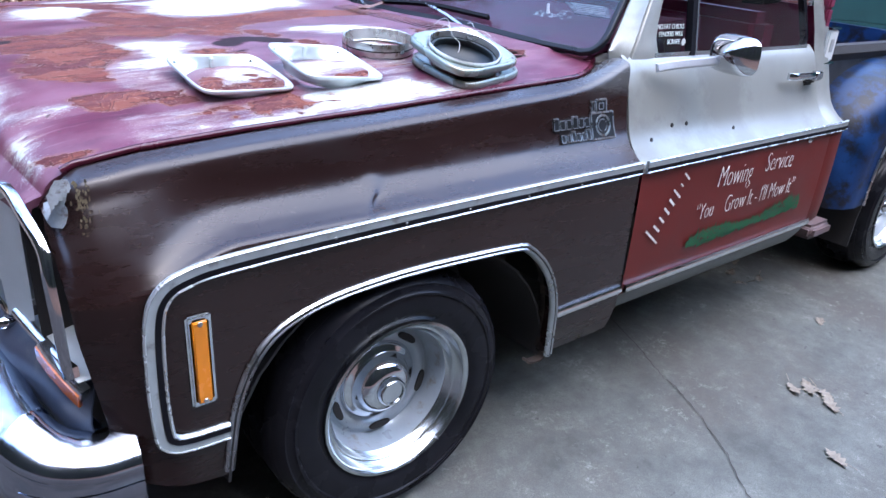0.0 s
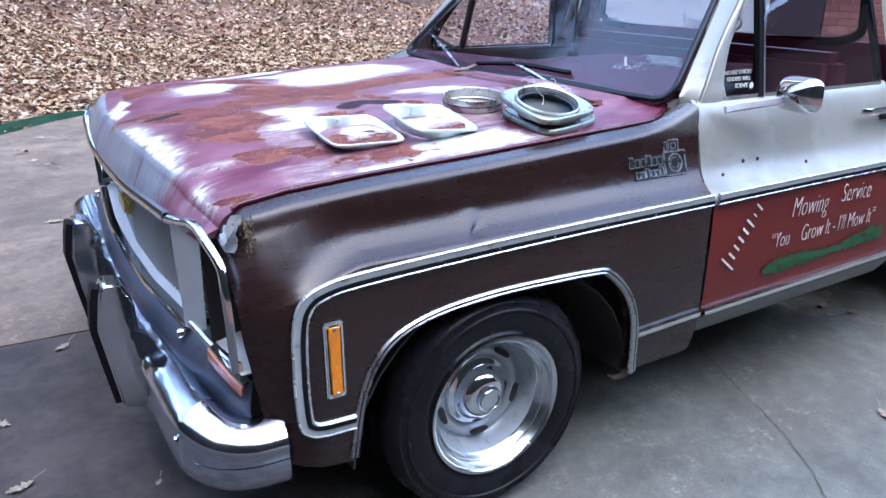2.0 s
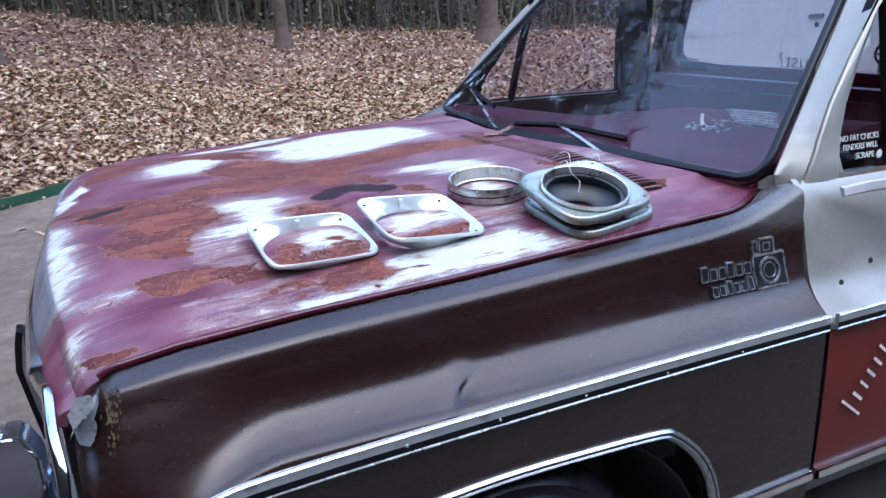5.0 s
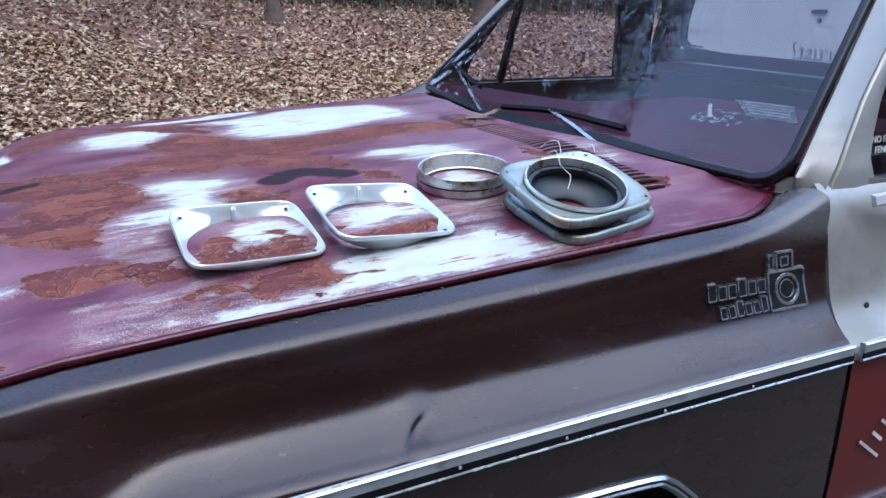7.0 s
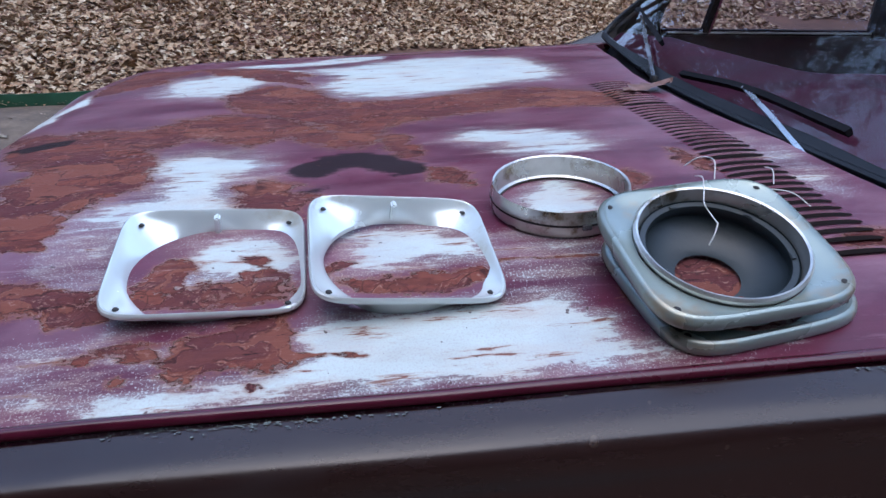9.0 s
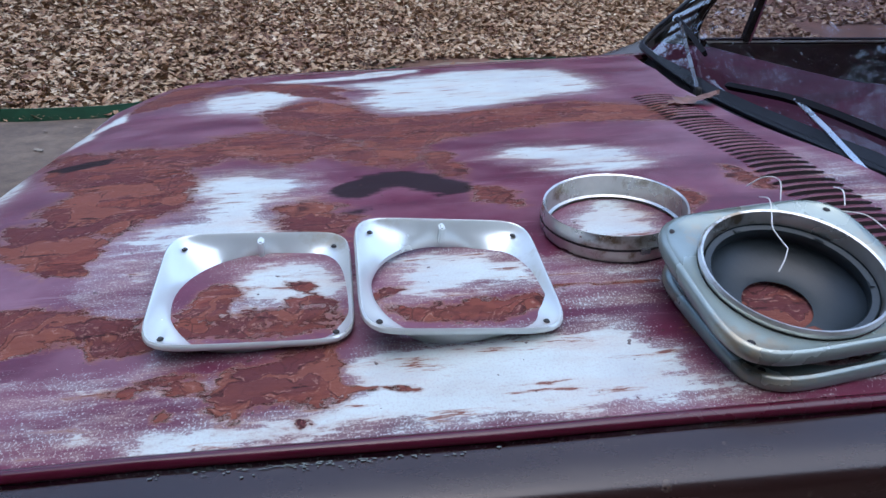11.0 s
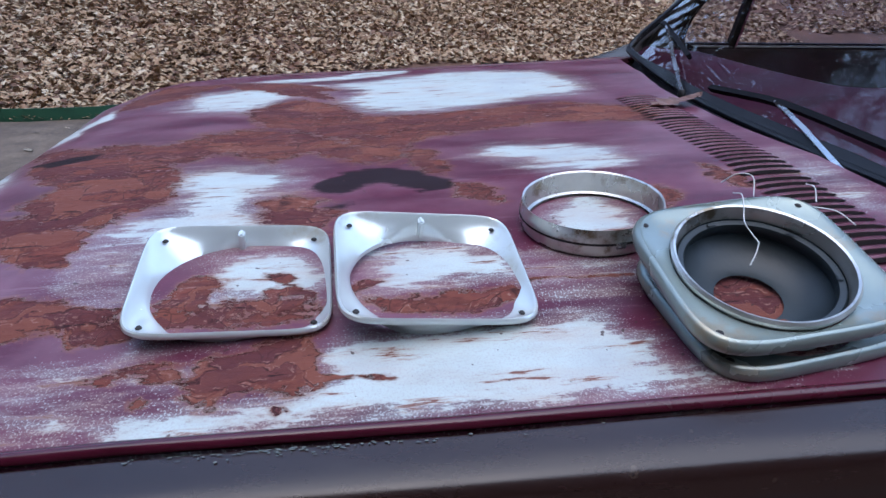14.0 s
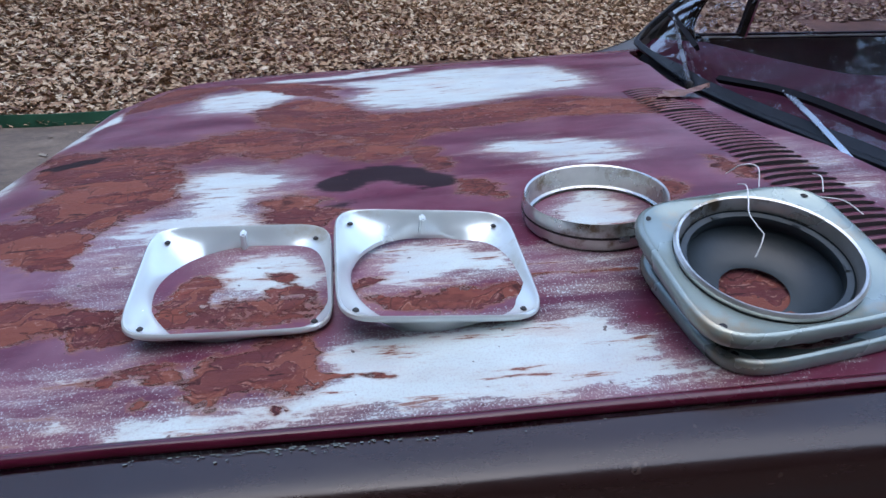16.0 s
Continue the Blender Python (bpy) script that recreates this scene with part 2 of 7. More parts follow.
def thick(bm, t, toward=None):
    """Gives an open sheet thickness t on the side that faces toward, or along its own normals."""
    bmesh.ops.recalc_face_normals(bm, faces=bm.faces)
    bm.normal_update()
    sign = 1.0
    if toward is not None:
        sign = 1.0 if sum((f.normal.dot(Vector(toward)) * f.calc_area() for f in bm.faces), 0.0) > 0 else -1.0
    elif t < 0:
        t, sign = -t, -1.0
    old = bm.verts[:]
    faces = bm.faces[:]
    rim = [e for e in bm.edges if len(e.link_faces) == 1]
    made = {v: bm.verts.new(v.co + v.normal * t * sign) for v in old}
    for f in faces:
        bm.faces.new([made[v] for v in reversed(f.verts)])
    for e in rim:
        a, b = e.verts
        bm.faces.new((a, b, made[b], made[a]))
    return bm


def box(x0, x1, y0, y1, z0, z1, bevel=0.0, seg=2):
    bm = bmesh.new()
    bmesh.ops.create_cube(bm, size=1.0, matrix=Matrix.LocRotScale(((x0 + x1) / 2, (y0 + y1) / 2, (z0 + z1) / 2), None, (x1 - x0, y1 - y0, z1 - z0)))
    if bevel:
        bmesh.ops.bevel(bm, geom=bm.edges[:], offset=bevel, segments=seg, affect="EDGES", clamp_overlap=True)
    return bm


def lathe(profile, n=48, m=Matrix()):
    """Turns (radius, height) points about the local z axis, then places them by m."""
    rows = []
    for i in range(n):
        a = 2 * math.pi * i / n
        rows.append([m @ Vector((r * math.cos(a), r * math.sin(a), h)) for r, h in profile])
    return sheet(rows, closed_u=True)


def smooth_path(pts, n=8):
    """Catmull-Rom through the points."""
    P = [Vector(p) for p in pts]
    P = [2 * P[0] - P[1]] + P + [2 * P[-1] - P[-2]]
    out = []
    for i in range(1, len(P) - 2):
        a, b, c, d = P[i - 1:i + 3]
        for k in range(n):
            t = k / n
            out.append(0.5 * ((2 * b) + (c - a) * t + (2 * a - 5 * b + 4 * c - d) * t * t + (3 * b - 3 * c + d - a) * t ** 3))
    return out + [P[-2]]


def sweep(path, profile, side=Vector((0, -1, 0))):
    """Sweeps (across, out) points along a path; out goes along side."""
    P = [Vector(p) for p in path]
    rows = []
    for i, p in enumerate(P):
        a, b = P[max(i - 1, 0)], P[min(i + 1, len(P) - 1)]
        tan = (b - a).normalized()
        s = (side - tan * side.dot(tan)).normalized()
        c = tan.cross(s)
        rows.append([p + c * u + s * v for u, v in profile])
    bm = sheet(rows, closed_v=True)
    for r in (0, -1):
        bm.verts.ensure_lookup_table()
        k = len(profile)
        vs = bm.verts[:k] if r == 0 else bm.verts[-k:]
        bm.faces.new(vs)
    return bm


def tube(path, r0, r1=None, n=8):
    r1 = r0 if r1 is None else r1
    P = [Vector(p) for p in path]
    rows = []
    up = Vector((0.13, 0.31, 0.94)).normalized()
    for i, p in enumerate(P):
        tan = (P[min(i + 1, len(P) - 1)] - P[max(i - 1, 0)]).normalized()
        s = tan.cross(up)
        if s.length < 0.05:
            s = tan.cross(Vector((1, 0, 0)))
        s.normalize()
        c = tan.cross(s)
        r = r0 + (r1 - r0) * i / max(1, len(P) - 1)
        rows.append([p + (s * math.cos(a) + c * math.sin(a)) * r for a in [2 * math.pi * k / n for k in range(n)]])
    bm = sheet(rows, closed_v=True)
    bm.verts.ensure_lookup_table()
    bm.faces.new(bm.verts[:n])
    bm.faces.new(bm.verts[-n:])
    return bm


def add(bm, other):
    """Joins other into bm."""
    me = bpy.data.meshes.new("tmp")
    other.to_mesh(me)
    other.free()
    bm.from_mesh(me)
    bpy.data.meshes.remove(me)
    return bm


def lerp(x, xs, ys):
    return float(np.interp(x, xs, ys))


def written(text, size, m, depth=0.001, shear=0.0, thin=0.0):
    """Letters of the built-in font as a bmesh, placed by m."""
    cu = bpy.data.curves.new("letters", "FONT")
    cu.body, cu.size, cu.extrude, cu.shear, cu.offset = text, size, depth, shear, thin
    ob = new("letters", cu)
    bpy.context.view_layer.update()
    me = bpy.data.meshes.new_from_object(ob.evaluated_get(bpy.context.evaluated_depsgraph_get()))
    bm = bmesh.new()
    bm.from_mesh(me)
    bmesh.ops.transform(bm, matrix=m, verts=bm.verts)
    bpy.data.objects.remove(ob)
    bpy.data.curves.remove(cu)
    bpy.data.meshes.remove(me)
    return bm


# ---- ground ----
def edge_y(x):
    """The far edge of the concrete, where the green edging stands."""
    return lerp(x, [-9, -5, -2.5, -2.0, -1.6, -1.1, -0.6, 0.5, 3, 9], [3.2, 3.45, 3.68, 3.8, 4.14, 4.7, 5.3, 6.2, 6.8, 7.2])


def ground_z(x, y):
    base = 0.035 - 0.022 * x + 0.04 * y
    d = max(0.0, y - edge_y(x))
    return base + 0.135 * d if d < 12 else base + 0.135 * 12 - 0.0 * d


def terrain():
    """One ground sheet out to the horizon, finer near the truck."""
    def steps(a, b):
        s = [v for v in (-900, -300, -120, -60, -30) if v < a]
        return s + list(np.linspace(a, b, 90)) + [v for v in (30, 60, 120, 300, 900) if v > b]
    xs, ys = steps(-14, 20), steps(-12, 22)
    rows = []
    for y in ys:
        row = []
        for x in xs:
            cx, cy = max(-14, min(20, x)), max(-12, min(22, y))
            z = ground_z(cx, cy) - 0.05
            if cy > edge_y(cx) + 0.03:
                z += 0.05 + 0.05 * noise.noise((x * 0.9, y * 0.9, 0)) + 0.03 * noise.noise((x * 3, y * 3, 4))
            row.append((x, y, z))
        rows.append(row)
    ob = part("ground", sheet(rows), SOIL)
    return tagged(ob, "brown soil of the sloping yard under fallen leaves", "ground", kind="structure")


def slab(name, x0, x1, y0, far, mat):
    """One concrete slab, its top lying on the ground plane."""
    n = 24
    top = lambda x, y: (x, y, 0.035 - 0.022 * x + 0.04 * y)
    xs = list(np.linspace(x0, x1, n))
    bm = bmesh.new()
    grid = []
    for x in xs:
        ya, yb = y0(x) if callable(y0) else y0, far(x) if callable(far) else far
        grid.append([bm.verts.new(top(x, y)) for y in np.linspace(ya, yb, 14)])
    for i in range(n - 1):
        for j in range(13):
            bm.faces.new((grid[i][j], grid[i + 1][j], grid[i + 1][j + 1], grid[i][j + 1]))
    thick(bm, 0.1, (0, 0, -1))
    ob = part(name, bm, mat, smooth=False)
    return tagged(ob, "weathered grey concrete driveway slab with stains", "driveway", group="driveway slabs", kind="structure")


terrain()
G = 0.006
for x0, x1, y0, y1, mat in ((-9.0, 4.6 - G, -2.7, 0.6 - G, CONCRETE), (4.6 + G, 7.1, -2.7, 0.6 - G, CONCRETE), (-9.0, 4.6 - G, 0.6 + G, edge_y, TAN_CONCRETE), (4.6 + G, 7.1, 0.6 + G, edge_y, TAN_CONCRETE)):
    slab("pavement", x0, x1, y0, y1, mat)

# ---- truck body ----
LEANS[0] = True
truck = root("pickup_truck", "old lowered pickup truck with mismatched brown, red, grey and blue panels", "pickup truck")
WH = 0.822


DROP_Y = [0, 0.35, 0.6, 0.645, 0.665, 0.76, 0.845]
DROP_Z = [0, 0.005, 0.034, 0.041, 0.051, 0.068, 0.090]


def hood_half(x):
    """Half width of the hood; its rear corners are rounded in."""
    f = max(0.0, min(1.0, (x - 0.58) / 0.17))
    return WH - 0.075 * f ** 1.7


def hood_z(x, y):
    """Height of the hood's skin at a place."""
    u = abs(y) / WH
    xs = x - (0.09 * u * u) * max(0.0, min(1.0, (0.1 - x) / 0.8))
    c = lerp(xs, [-0.757, -0.75, -0.74, -0.715, -0.66, -0.55, -0.34, 0.0, 0.3, 0.75], [0.84, 0.88, 0.905, 0.945, 0.972, 0.987, 1.0, 1.013, 1.029, 1.052])
    return c - lerp(abs(y), DROP_Y, DROP_Z)


def build_hood():
    prof = smooth_path([(0.0, 0.555, 1.0425), (0, 0.3, 1.029), (0, 0, 1.013), (0, -0.34, 1.0), (0, -0.55, 0.987), (0, -0.645, 0.974), (0, -0.695, 0.958), (0, -0.714, 0.944), (0, -0.727, 0.918), (0, -0.745, 0.875), (0, -0.755, 0.838)], 22)
    ys = sorted(set([round(v, 4) for v in np.linspace(-WH, WH, 250)] + [-0.64, -0.645, -0.655, -0.665, -0.67, 0.645, 0.655, 0.665]))
    rows = []
    for p in prof:
        row = []
        for y in ys:
            u = abs(y) / WH
            x = p.y + 0.09 * u * u * max(0, min(1, (0.1 - p.y) / 0.8)) + ((0.125 if y > 0 else 0.175) * u * u + 0.035 * max(0.0, (u - 0.8) / 0.2) ** 2) * max(0, min(1, p.y / 0.555)) ** 2
            yy = y * hood_half(x) / WH
            fade = max(0.25, min(1, (p.z - 0.83) / 0.1))
            zc = p.z + 0.06 * (x - p.y) * (1 if p.y > 0.1 else 0)
            row.append((x, yy, zc - lerp(abs(yy), DROP_Y, DROP_Z) * fade + 0.0012 * noise.noise((x * 6, yy * 6, 1))))
        rows.append(row)
    bm = thick(sheet(rows), 0.014, (0, 0, -1))
    ob = part("hood", bm, HOOD, truck, "worn maroon hood with white primer patches and scabs of rust")
    lay_wear(ob.data)
    for s in (-1, 1):
        edge = []
        for x in np.linspace(-0.60, 0.745, 70):
            edge.append((x, s * (hood_half(x) - 0.003), hood_z(x, hood_half(x)) + 0.001))
        part("rolled_edge", tube(smooth_path(edge, 2), 0.0068, 0.0068, 10), MAROON_EDGE, ob, "glossy maroon rolled edge of the hood")
    return ob


def fender_section(x):
    """(y, z) points of the fender's upper skin at a station, from the hood gap down to the moulding."""
    xt = x + max(0.0, (x - 0.45) / 0.256) * 0.03
    w = hood_half(xt) + 0.006
    z0 = hood_z(xt, w - 0.006) - 0.004
    rear = max(0.0, min(1.0, (x - 0.46) / 0.246)) ** 2.0
    sh = z0 - 0.022
    k = max(0.0, min(1.0, (-0.36 - x) / 0.26))
    k = k * k * (3 - 2 * k)
    top, low = sh - 0.018, 0.765 - 0.075 * k
    down = [top - (top - low) * v for v in (0.0, 0.13, 0.34, 0.52, 0.68, 0.82, 0.92, 1.0)]
    flank = list(zip((-0.886, -0.888, -0.8925, -0.899, -0.911, -0.934, -0.960, -0.982), down))
    g = max(0.0, min(1.0, (x - 0.1) / 0.5))
    aft = (-0.884, -0.8875, -0.895, -0.904, -0.9165, -0.936, -0.958, -0.977)
    flank = [(a + (c - a) * g, z) for (a, z), c in zip(flank, aft)]
    slant = list(zip((-0.892, -0.909, -0.934, -0.953, -0.967, -0.9765, -0.982, -0.985), down))
    pts = [(-w, z0 - 0.012), (-w - 0.0005, z0), (-w - 0.012 - (0.827 - w) * 0.8, z0 - 0.001 + 0.026 * rear), (-0.868, z0 - 0.009 + 0.030 * rear), (-0.880, sh + 0.002 + 0.022 * rear)]
    pts += [(a[0] + (c[0] - a[0]) * k, a[1] + (c[1] - a[1]) * k) for a, c in zip(flank, slant)]
    pts += [(-0.986, 0.748 - 0.08 * k), (-0.986, 0.735 - 0.085 * k)]
    return [(p.x, p.y) for p in smooth_path([(a, b, 0) for a, b in pts], 6)]


def door_front(z):
    """The door's front edge, which leans back at the top."""
    return lerp(z, [0.37, 0.75, 0.80, 0.86, 0.93, 1.02], [0.716, 0.716, 0.726, 0.736, 0.743, 0.748])


ARCH_X = [-0.425, -0.415, -0.40, -0.366, -0.308, -0.205, -0.047, 0.127, 0.289, 0.325, 0.352, 0.387, 0.417, 0.435, 0.441, 0.442]
ARCH_Z = [0.315, 0.38, 0.454, 0.531, 0.587, 0.619, 0.631, 0.628, 0.619, 0.605, 0.584, 0.548, 0.50, 0.445, 0.39, 0.275]


def fender_low(x):
    if x < ARCH_X[0]:
        return lerp(x, [-0.66, -0.5, -0.425], [0.36, 0.31, 0.30])
    if x > ARCH_X[-1]:
        return 0.262
    return lerp(x, ARCH_X, ARCH_Z)


def front_pull(x, z):
    """How far the fender's front corner turns inwards."""
    d = max(0.0, (-0.47 - x) / 0.172)
    s = max(0.0, min(1.0, (z - 0.66) / 0.24))
    return (0.050 * d ** 2.0) * (1.0 - 0.8 * s * s * (3 - 2 * s))


def dent(x, z):
    """How far the skin is pushed in: a hollow tucked under a raised fold, and a long shallow wave."""
    up = z - 0.795 - 0.37 * (x + 0.07)
    e = math.exp(-((x + 0.085) / (0.055 if x < -0.085 else 0.030)) ** 2 - (up / (0.022 if up > 0 else 0.012)) ** 2)
    d = math.exp(-((x + 0.080) / 0.022) ** 2 - ((up + 0.014) / 0.009) ** 2)
    w = math.exp(-((x - 0.02) / 0.16) ** 2 - ((z - 0.875) / 0.02) ** 2)
    return 0.011 * d - 0.008 * e + 0.002 * w


def build_fender(side):
    xs = sorted(set([round(v, 4) for v in np.linspace(-0.642, 0.706, 200)] + [round(v, 4) for v in np.linspace(-0.17, -0.04, 53)] + ARCH_X))
    rows = []
    for x in xs:
        sec = fender_section(x)
        lo = fender_low(x)
        zs = np.linspace(sec[-1][1], lo, 12)[1:]
        low = [(-0.986 + 0.03 * max(0, (0.40 - z) / 0.14) ** 2 * (1 if x > 0.442 else 0.3), z) for z in zs]
        low += [(low[-1][0] + 0.012, lo + 0.0), (low[-1][0] + 0.03, lo + 0.004)]
        row = []
        for y, z in sec + low:
            k = (dent(x, z) if side < 0 else 0) + front_pull(x, z)
            zz = z - 0.02 * max(0.0, (-0.58 - x) / 0.06) ** 2 * max(0, min(1, (z - 0.78) / 0.12))
            back = max(0.0, min(1.0, (-0.50 - x) / 0.142)) ** 2 * lerp(z, [0.36, 0.47, 0.64, 0.81, 0.92], [0.045, 0.032, 0.008, 0.0, 0.012])
            row.append((x + back + max(0.0, (x - 0.45) / 0.256) * (door_front(z) - 0.716), -side * (y + k), zz))
        rows.append(row)
    bm = sheet(rows)
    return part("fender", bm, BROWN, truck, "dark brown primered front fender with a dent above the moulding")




PATCHES = {"white": [], "rust": [], "burn": []}


def patch(kind, soft, cap, *outline):
    """One worn patch on the hood: what it is, the width of its fade in metres, how solid it is, and its outline."""
    PATCHES[kind].append((soft, cap, np.array(outline)))


def patch_field(px, py, patches):
    """The highest of many patches: up to a patch's cap inside it, 0 on its outline, below 0 outside."""
    out = np.full(len(px), -2.0)
    for soft, cap, ring in patches:
        near = (px > ring[:, 0].min() - 3 * soft) & (px < ring[:, 0].max() + 3 * soft) & (py > ring[:, 1].min() - 3 * soft) & (py < ring[:, 1].max() + 3 * soft)
        x, y = px[near], py[near]
        d = np.full(len(x), 9.0)
        inside = np.zeros(len(x), bool)
        for (ax, ay), (bx, by) in zip(ring, np.roll(ring, -1, 0)):
            ex, ey = bx - ax, by - ay
            f = np.clip(((x - ax) * ex + (y - ay) * ey) / max(1e-9, ex * ex + ey * ey), 0, 1)
            d = np.minimum(d, np.hypot(x - ax - f * ex, y - ay - f * ey))
            if ay != by:
                inside ^= ((ay > y) != (by > y)) & (x < ex * (y - ay) / ey + ax)
        v = np.where(inside, np.minimum(cap, d / soft), np.maximum(-2.0, -d / soft))
        out[near] = np.maximum(out[near], v)
    return out


def lay_wear(me):
    """Stores where paint has worn to white, rusted or been burnt, with torn outlines, on a mesh."""
    co = np.array([v.co[:] for v in me.vertices])
    wx, wy = co[:, 0].copy(), co[:, 1].copy()
    wx += LEANS[2] * np.maximum(0.0, wy)
    for scale, amount, st, seed in ((7.0, 0.016, 2.2, 0.0), (22.0, 0.014, 1.6, 7.0), (60.0, 0.008, 1.4, 13.0)):
        for i in range(len(co)):
            v = noise.noise_vector((co[i, 0] * scale * 0.8, co[i, 1] * scale * st * 0.8, seed))
            wx[i] += v[0] * amount
            wy[i] += v[1] * amount * 0.4
    at = me.attributes.new("wear", "FLOAT_COLOR", "POINT")
    rgba = np.stack([patch_field(wx, wy, PATCHES[k]) for k in ("white", "rust", "burn")] + [np.ones(len(wx))], 1)
    at.data.foreach_set("color", rgba.astype(np.float32).ravel())


patch("rust", 0.02, 0.9, (0.22, -0.69), (0.28, -0.64), (0.37, -0.655), (0.40, -0.71), (0.37, -0.77), (0.26, -0.775))
# worn patches, far side first, then the middle, the near side and the nose
patch("white", 0.08, 0.8, (-0.146, 0.426), (-0.110, 0.294), (-0.136, 0.227), (-0.087, 0.127), (-0.008, 0.098), (0.122, 0.118), (0.209, 0.139), (0.292, 0.177), (0.375, 0.199), (0.407, 0.268), (0.394, 0.358), (0.363, 0.474), (0.235, 0.526), (0.088, 0.532), (-0.018, 0.483), (-0.091, 0.433))
patch("white", 0.08, 0.6, (-0.488, 0.243), (-0.442, 0.189), (-0.332, 0.161), (-0.290, 0.205), (-0.256, 0.268), (-0.197, 0.308), (-0.156, 0.324), (-0.187, 0.411), (-0.282, 0.420), (-0.359, 0.387), (-0.444, 0.348), (-0.486, 0.299))
patch("white", 0.025, 0.6, (-0.389, 0.515), (-0.205, 0.542), (-0.071, 0.627), (0.038, 0.643), (0.033, 0.579), (-0.146, 0.479), (-0.285, 0.460))
patch("white", 0.02, 0.8, (-0.70, 0.06), (-0.67, 0.08), (-0.655, 0.17), (-0.62, 0.215), (-0.635, 0.30), (-0.68, 0.22), (-0.71, 0.12))
patch("white", 0.05, 1, (-0.720, -0.028), (-0.656, -0.193), (-0.646, -0.340), (-0.614, -0.516), (-0.634, -0.527), (-0.654, -0.566), (-0.673, -0.595), (-0.690, -0.545), (-0.705, -0.430), (-0.712, -0.284))
patch("white", 0.03, 0.7, (-0.719, 0.208), (-0.692, 0.198), (-0.654, 0.122), (-0.671, 0.042), (-0.694, 0.035))
patch("white", 0.025, 0.7, (-0.644, -0.679), (-0.622, -0.678), (-0.608, -0.721), (-0.628, -0.736), (-0.622, -0.782), (-0.633, -0.785), (-0.640, -0.759))
patch("white", 0.09, 0.75, (-0.413, -0.317), (-0.365, -0.252), (-0.308, -0.237), (-0.216, -0.274), (-0.201, -0.314), (-0.207, -0.357), (-0.233, -0.389), (-0.233, -0.433), (-0.223, -0.481), (-0.226, -0.523), (-0.291, -0.504), (-0.362, -0.491), (-0.400, -0.479), (-0.406, -0.434), (-0.374, -0.421), (-0.346, -0.392), (-0.337, -0.366))
patch("white", 0.05, -0.05, (-0.428, -0.511), (-0.368, -0.468), (-0.346, -0.579), (-0.340, -0.643), (-0.392, -0.644), (-0.408, -0.632), (-0.406, -0.589))
patch("white", 0.015, 0.8, (-0.410, -0.627), (-0.372, -0.638), (-0.340, -0.643), (-0.337, -0.652), (-0.369, -0.648), (-0.403, -0.646))
patch("white", 0.08, 0.6, (0.090, -0.227), (0.123, -0.186), (0.203, -0.192), (0.287, -0.236), (0.318, -0.303), (0.294, -0.330), (0.254, -0.348), (0.190, -0.334), (0.151, -0.313), (0.115, -0.273))
patch("white", 0.05, 0.8, (0.128, -0.513), (0.182, -0.439), (0.227, -0.444), (0.255, -0.523), (0.241, -0.543), (0.193, -0.564), (0.155, -0.552))
patch("white", 0.06, 0.05, (-0.083, -0.540), (-0.022, -0.535), (0.044, -0.558), (0.091, -0.603), (0.203, -0.600), (0.213, -0.630), (0.106, -0.625), (-0.014, -0.619), (-0.076, -0.594))
patch("white", 0.04, 1, (-0.127, -0.718), (-0.100, -0.705), (-0.030, -0.694), (0.041, -0.698), (0.094, -0.706), (0.137, -0.732), (0.175, -0.763), (0.223, -0.778), (0.268, -0.798), (0.212, -0.808), (0.102, -0.808), (-0.004, -0.808), (-0.107, -0.810), (-0.179, -0.816), (-0.260, -0.817), (-0.315, -0.818), (-0.307, -0.798), (-0.281, -0.788), (-0.239, -0.780), (-0.195, -0.780), (-0.150, -0.771), (-0.123, -0.760), (-0.130, -0.734))
patch("white", 0.05, -0.25, (-0.373, -0.731), (-0.327, -0.732), (-0.276, -0.749), (-0.239, -0.780), (-0.260, -0.816), (-0.323, -0.821), (-0.343, -0.818))
patch("white", 0.04, -0.2, (-0.318, -0.693), (-0.275, -0.691), (-0.224, -0.696), (-0.241, -0.725), (-0.286, -0.732), (-0.317, -0.732))
patch("white", 0.04, 0.8, (-0.248, -0.591), (-0.231, -0.548), (-0.186, -0.542), (-0.145, -0.558), (-0.129, -0.611), (-0.144, -0.638), (-0.212, -0.629), (-0.267, -0.647), (-0.255, -0.618))
patch("white", 0.05, 0.7, (-0.078, -0.578), (-0.037, -0.544), (0.018, -0.546), (0.070, -0.583), (0.084, -0.618), (0.012, -0.624), (-0.040, -0.633), (-0.089, -0.645), (-0.080, -0.615))
patch("white", 0.05, -0.05, (0.531, -0.311), (0.561, -0.353), (0.581, -0.450), (0.569, -0.528), (0.553, -0.482), (0.518, -0.401))
patch("white", 0.05, -0.05, (0.092, -0.641), (0.142, -0.576), (0.194, -0.572), (0.222, -0.613), (0.202, -0.657), (0.131, -0.664))
patch("white", 0.05, 0.45, (-0.052, -0.699), (0.066, -0.684), (0.165, -0.688), (0.180, -0.731), (0.197, -0.778), (0.104, -0.78), (-0.05, -0.75))
patch("white", 0.03, -0.1, (0.103, -0.786), (0.195, -0.783), (0.286, -0.778), (0.369, -0.779), (0.362, -0.792), (0.203, -0.805))
patch("white", 0.03, 0.05, (-0.698, -0.522), (-0.612, -0.619), (-0.535, -0.628), (-0.547, -0.646), (-0.623, -0.644), (-0.686, -0.580))
patch("white", 0.05, -0.2, (-0.461, -0.721), (-0.373, -0.725), (-0.304, -0.770), (-0.350, -0.794), (-0.443, -0.786))
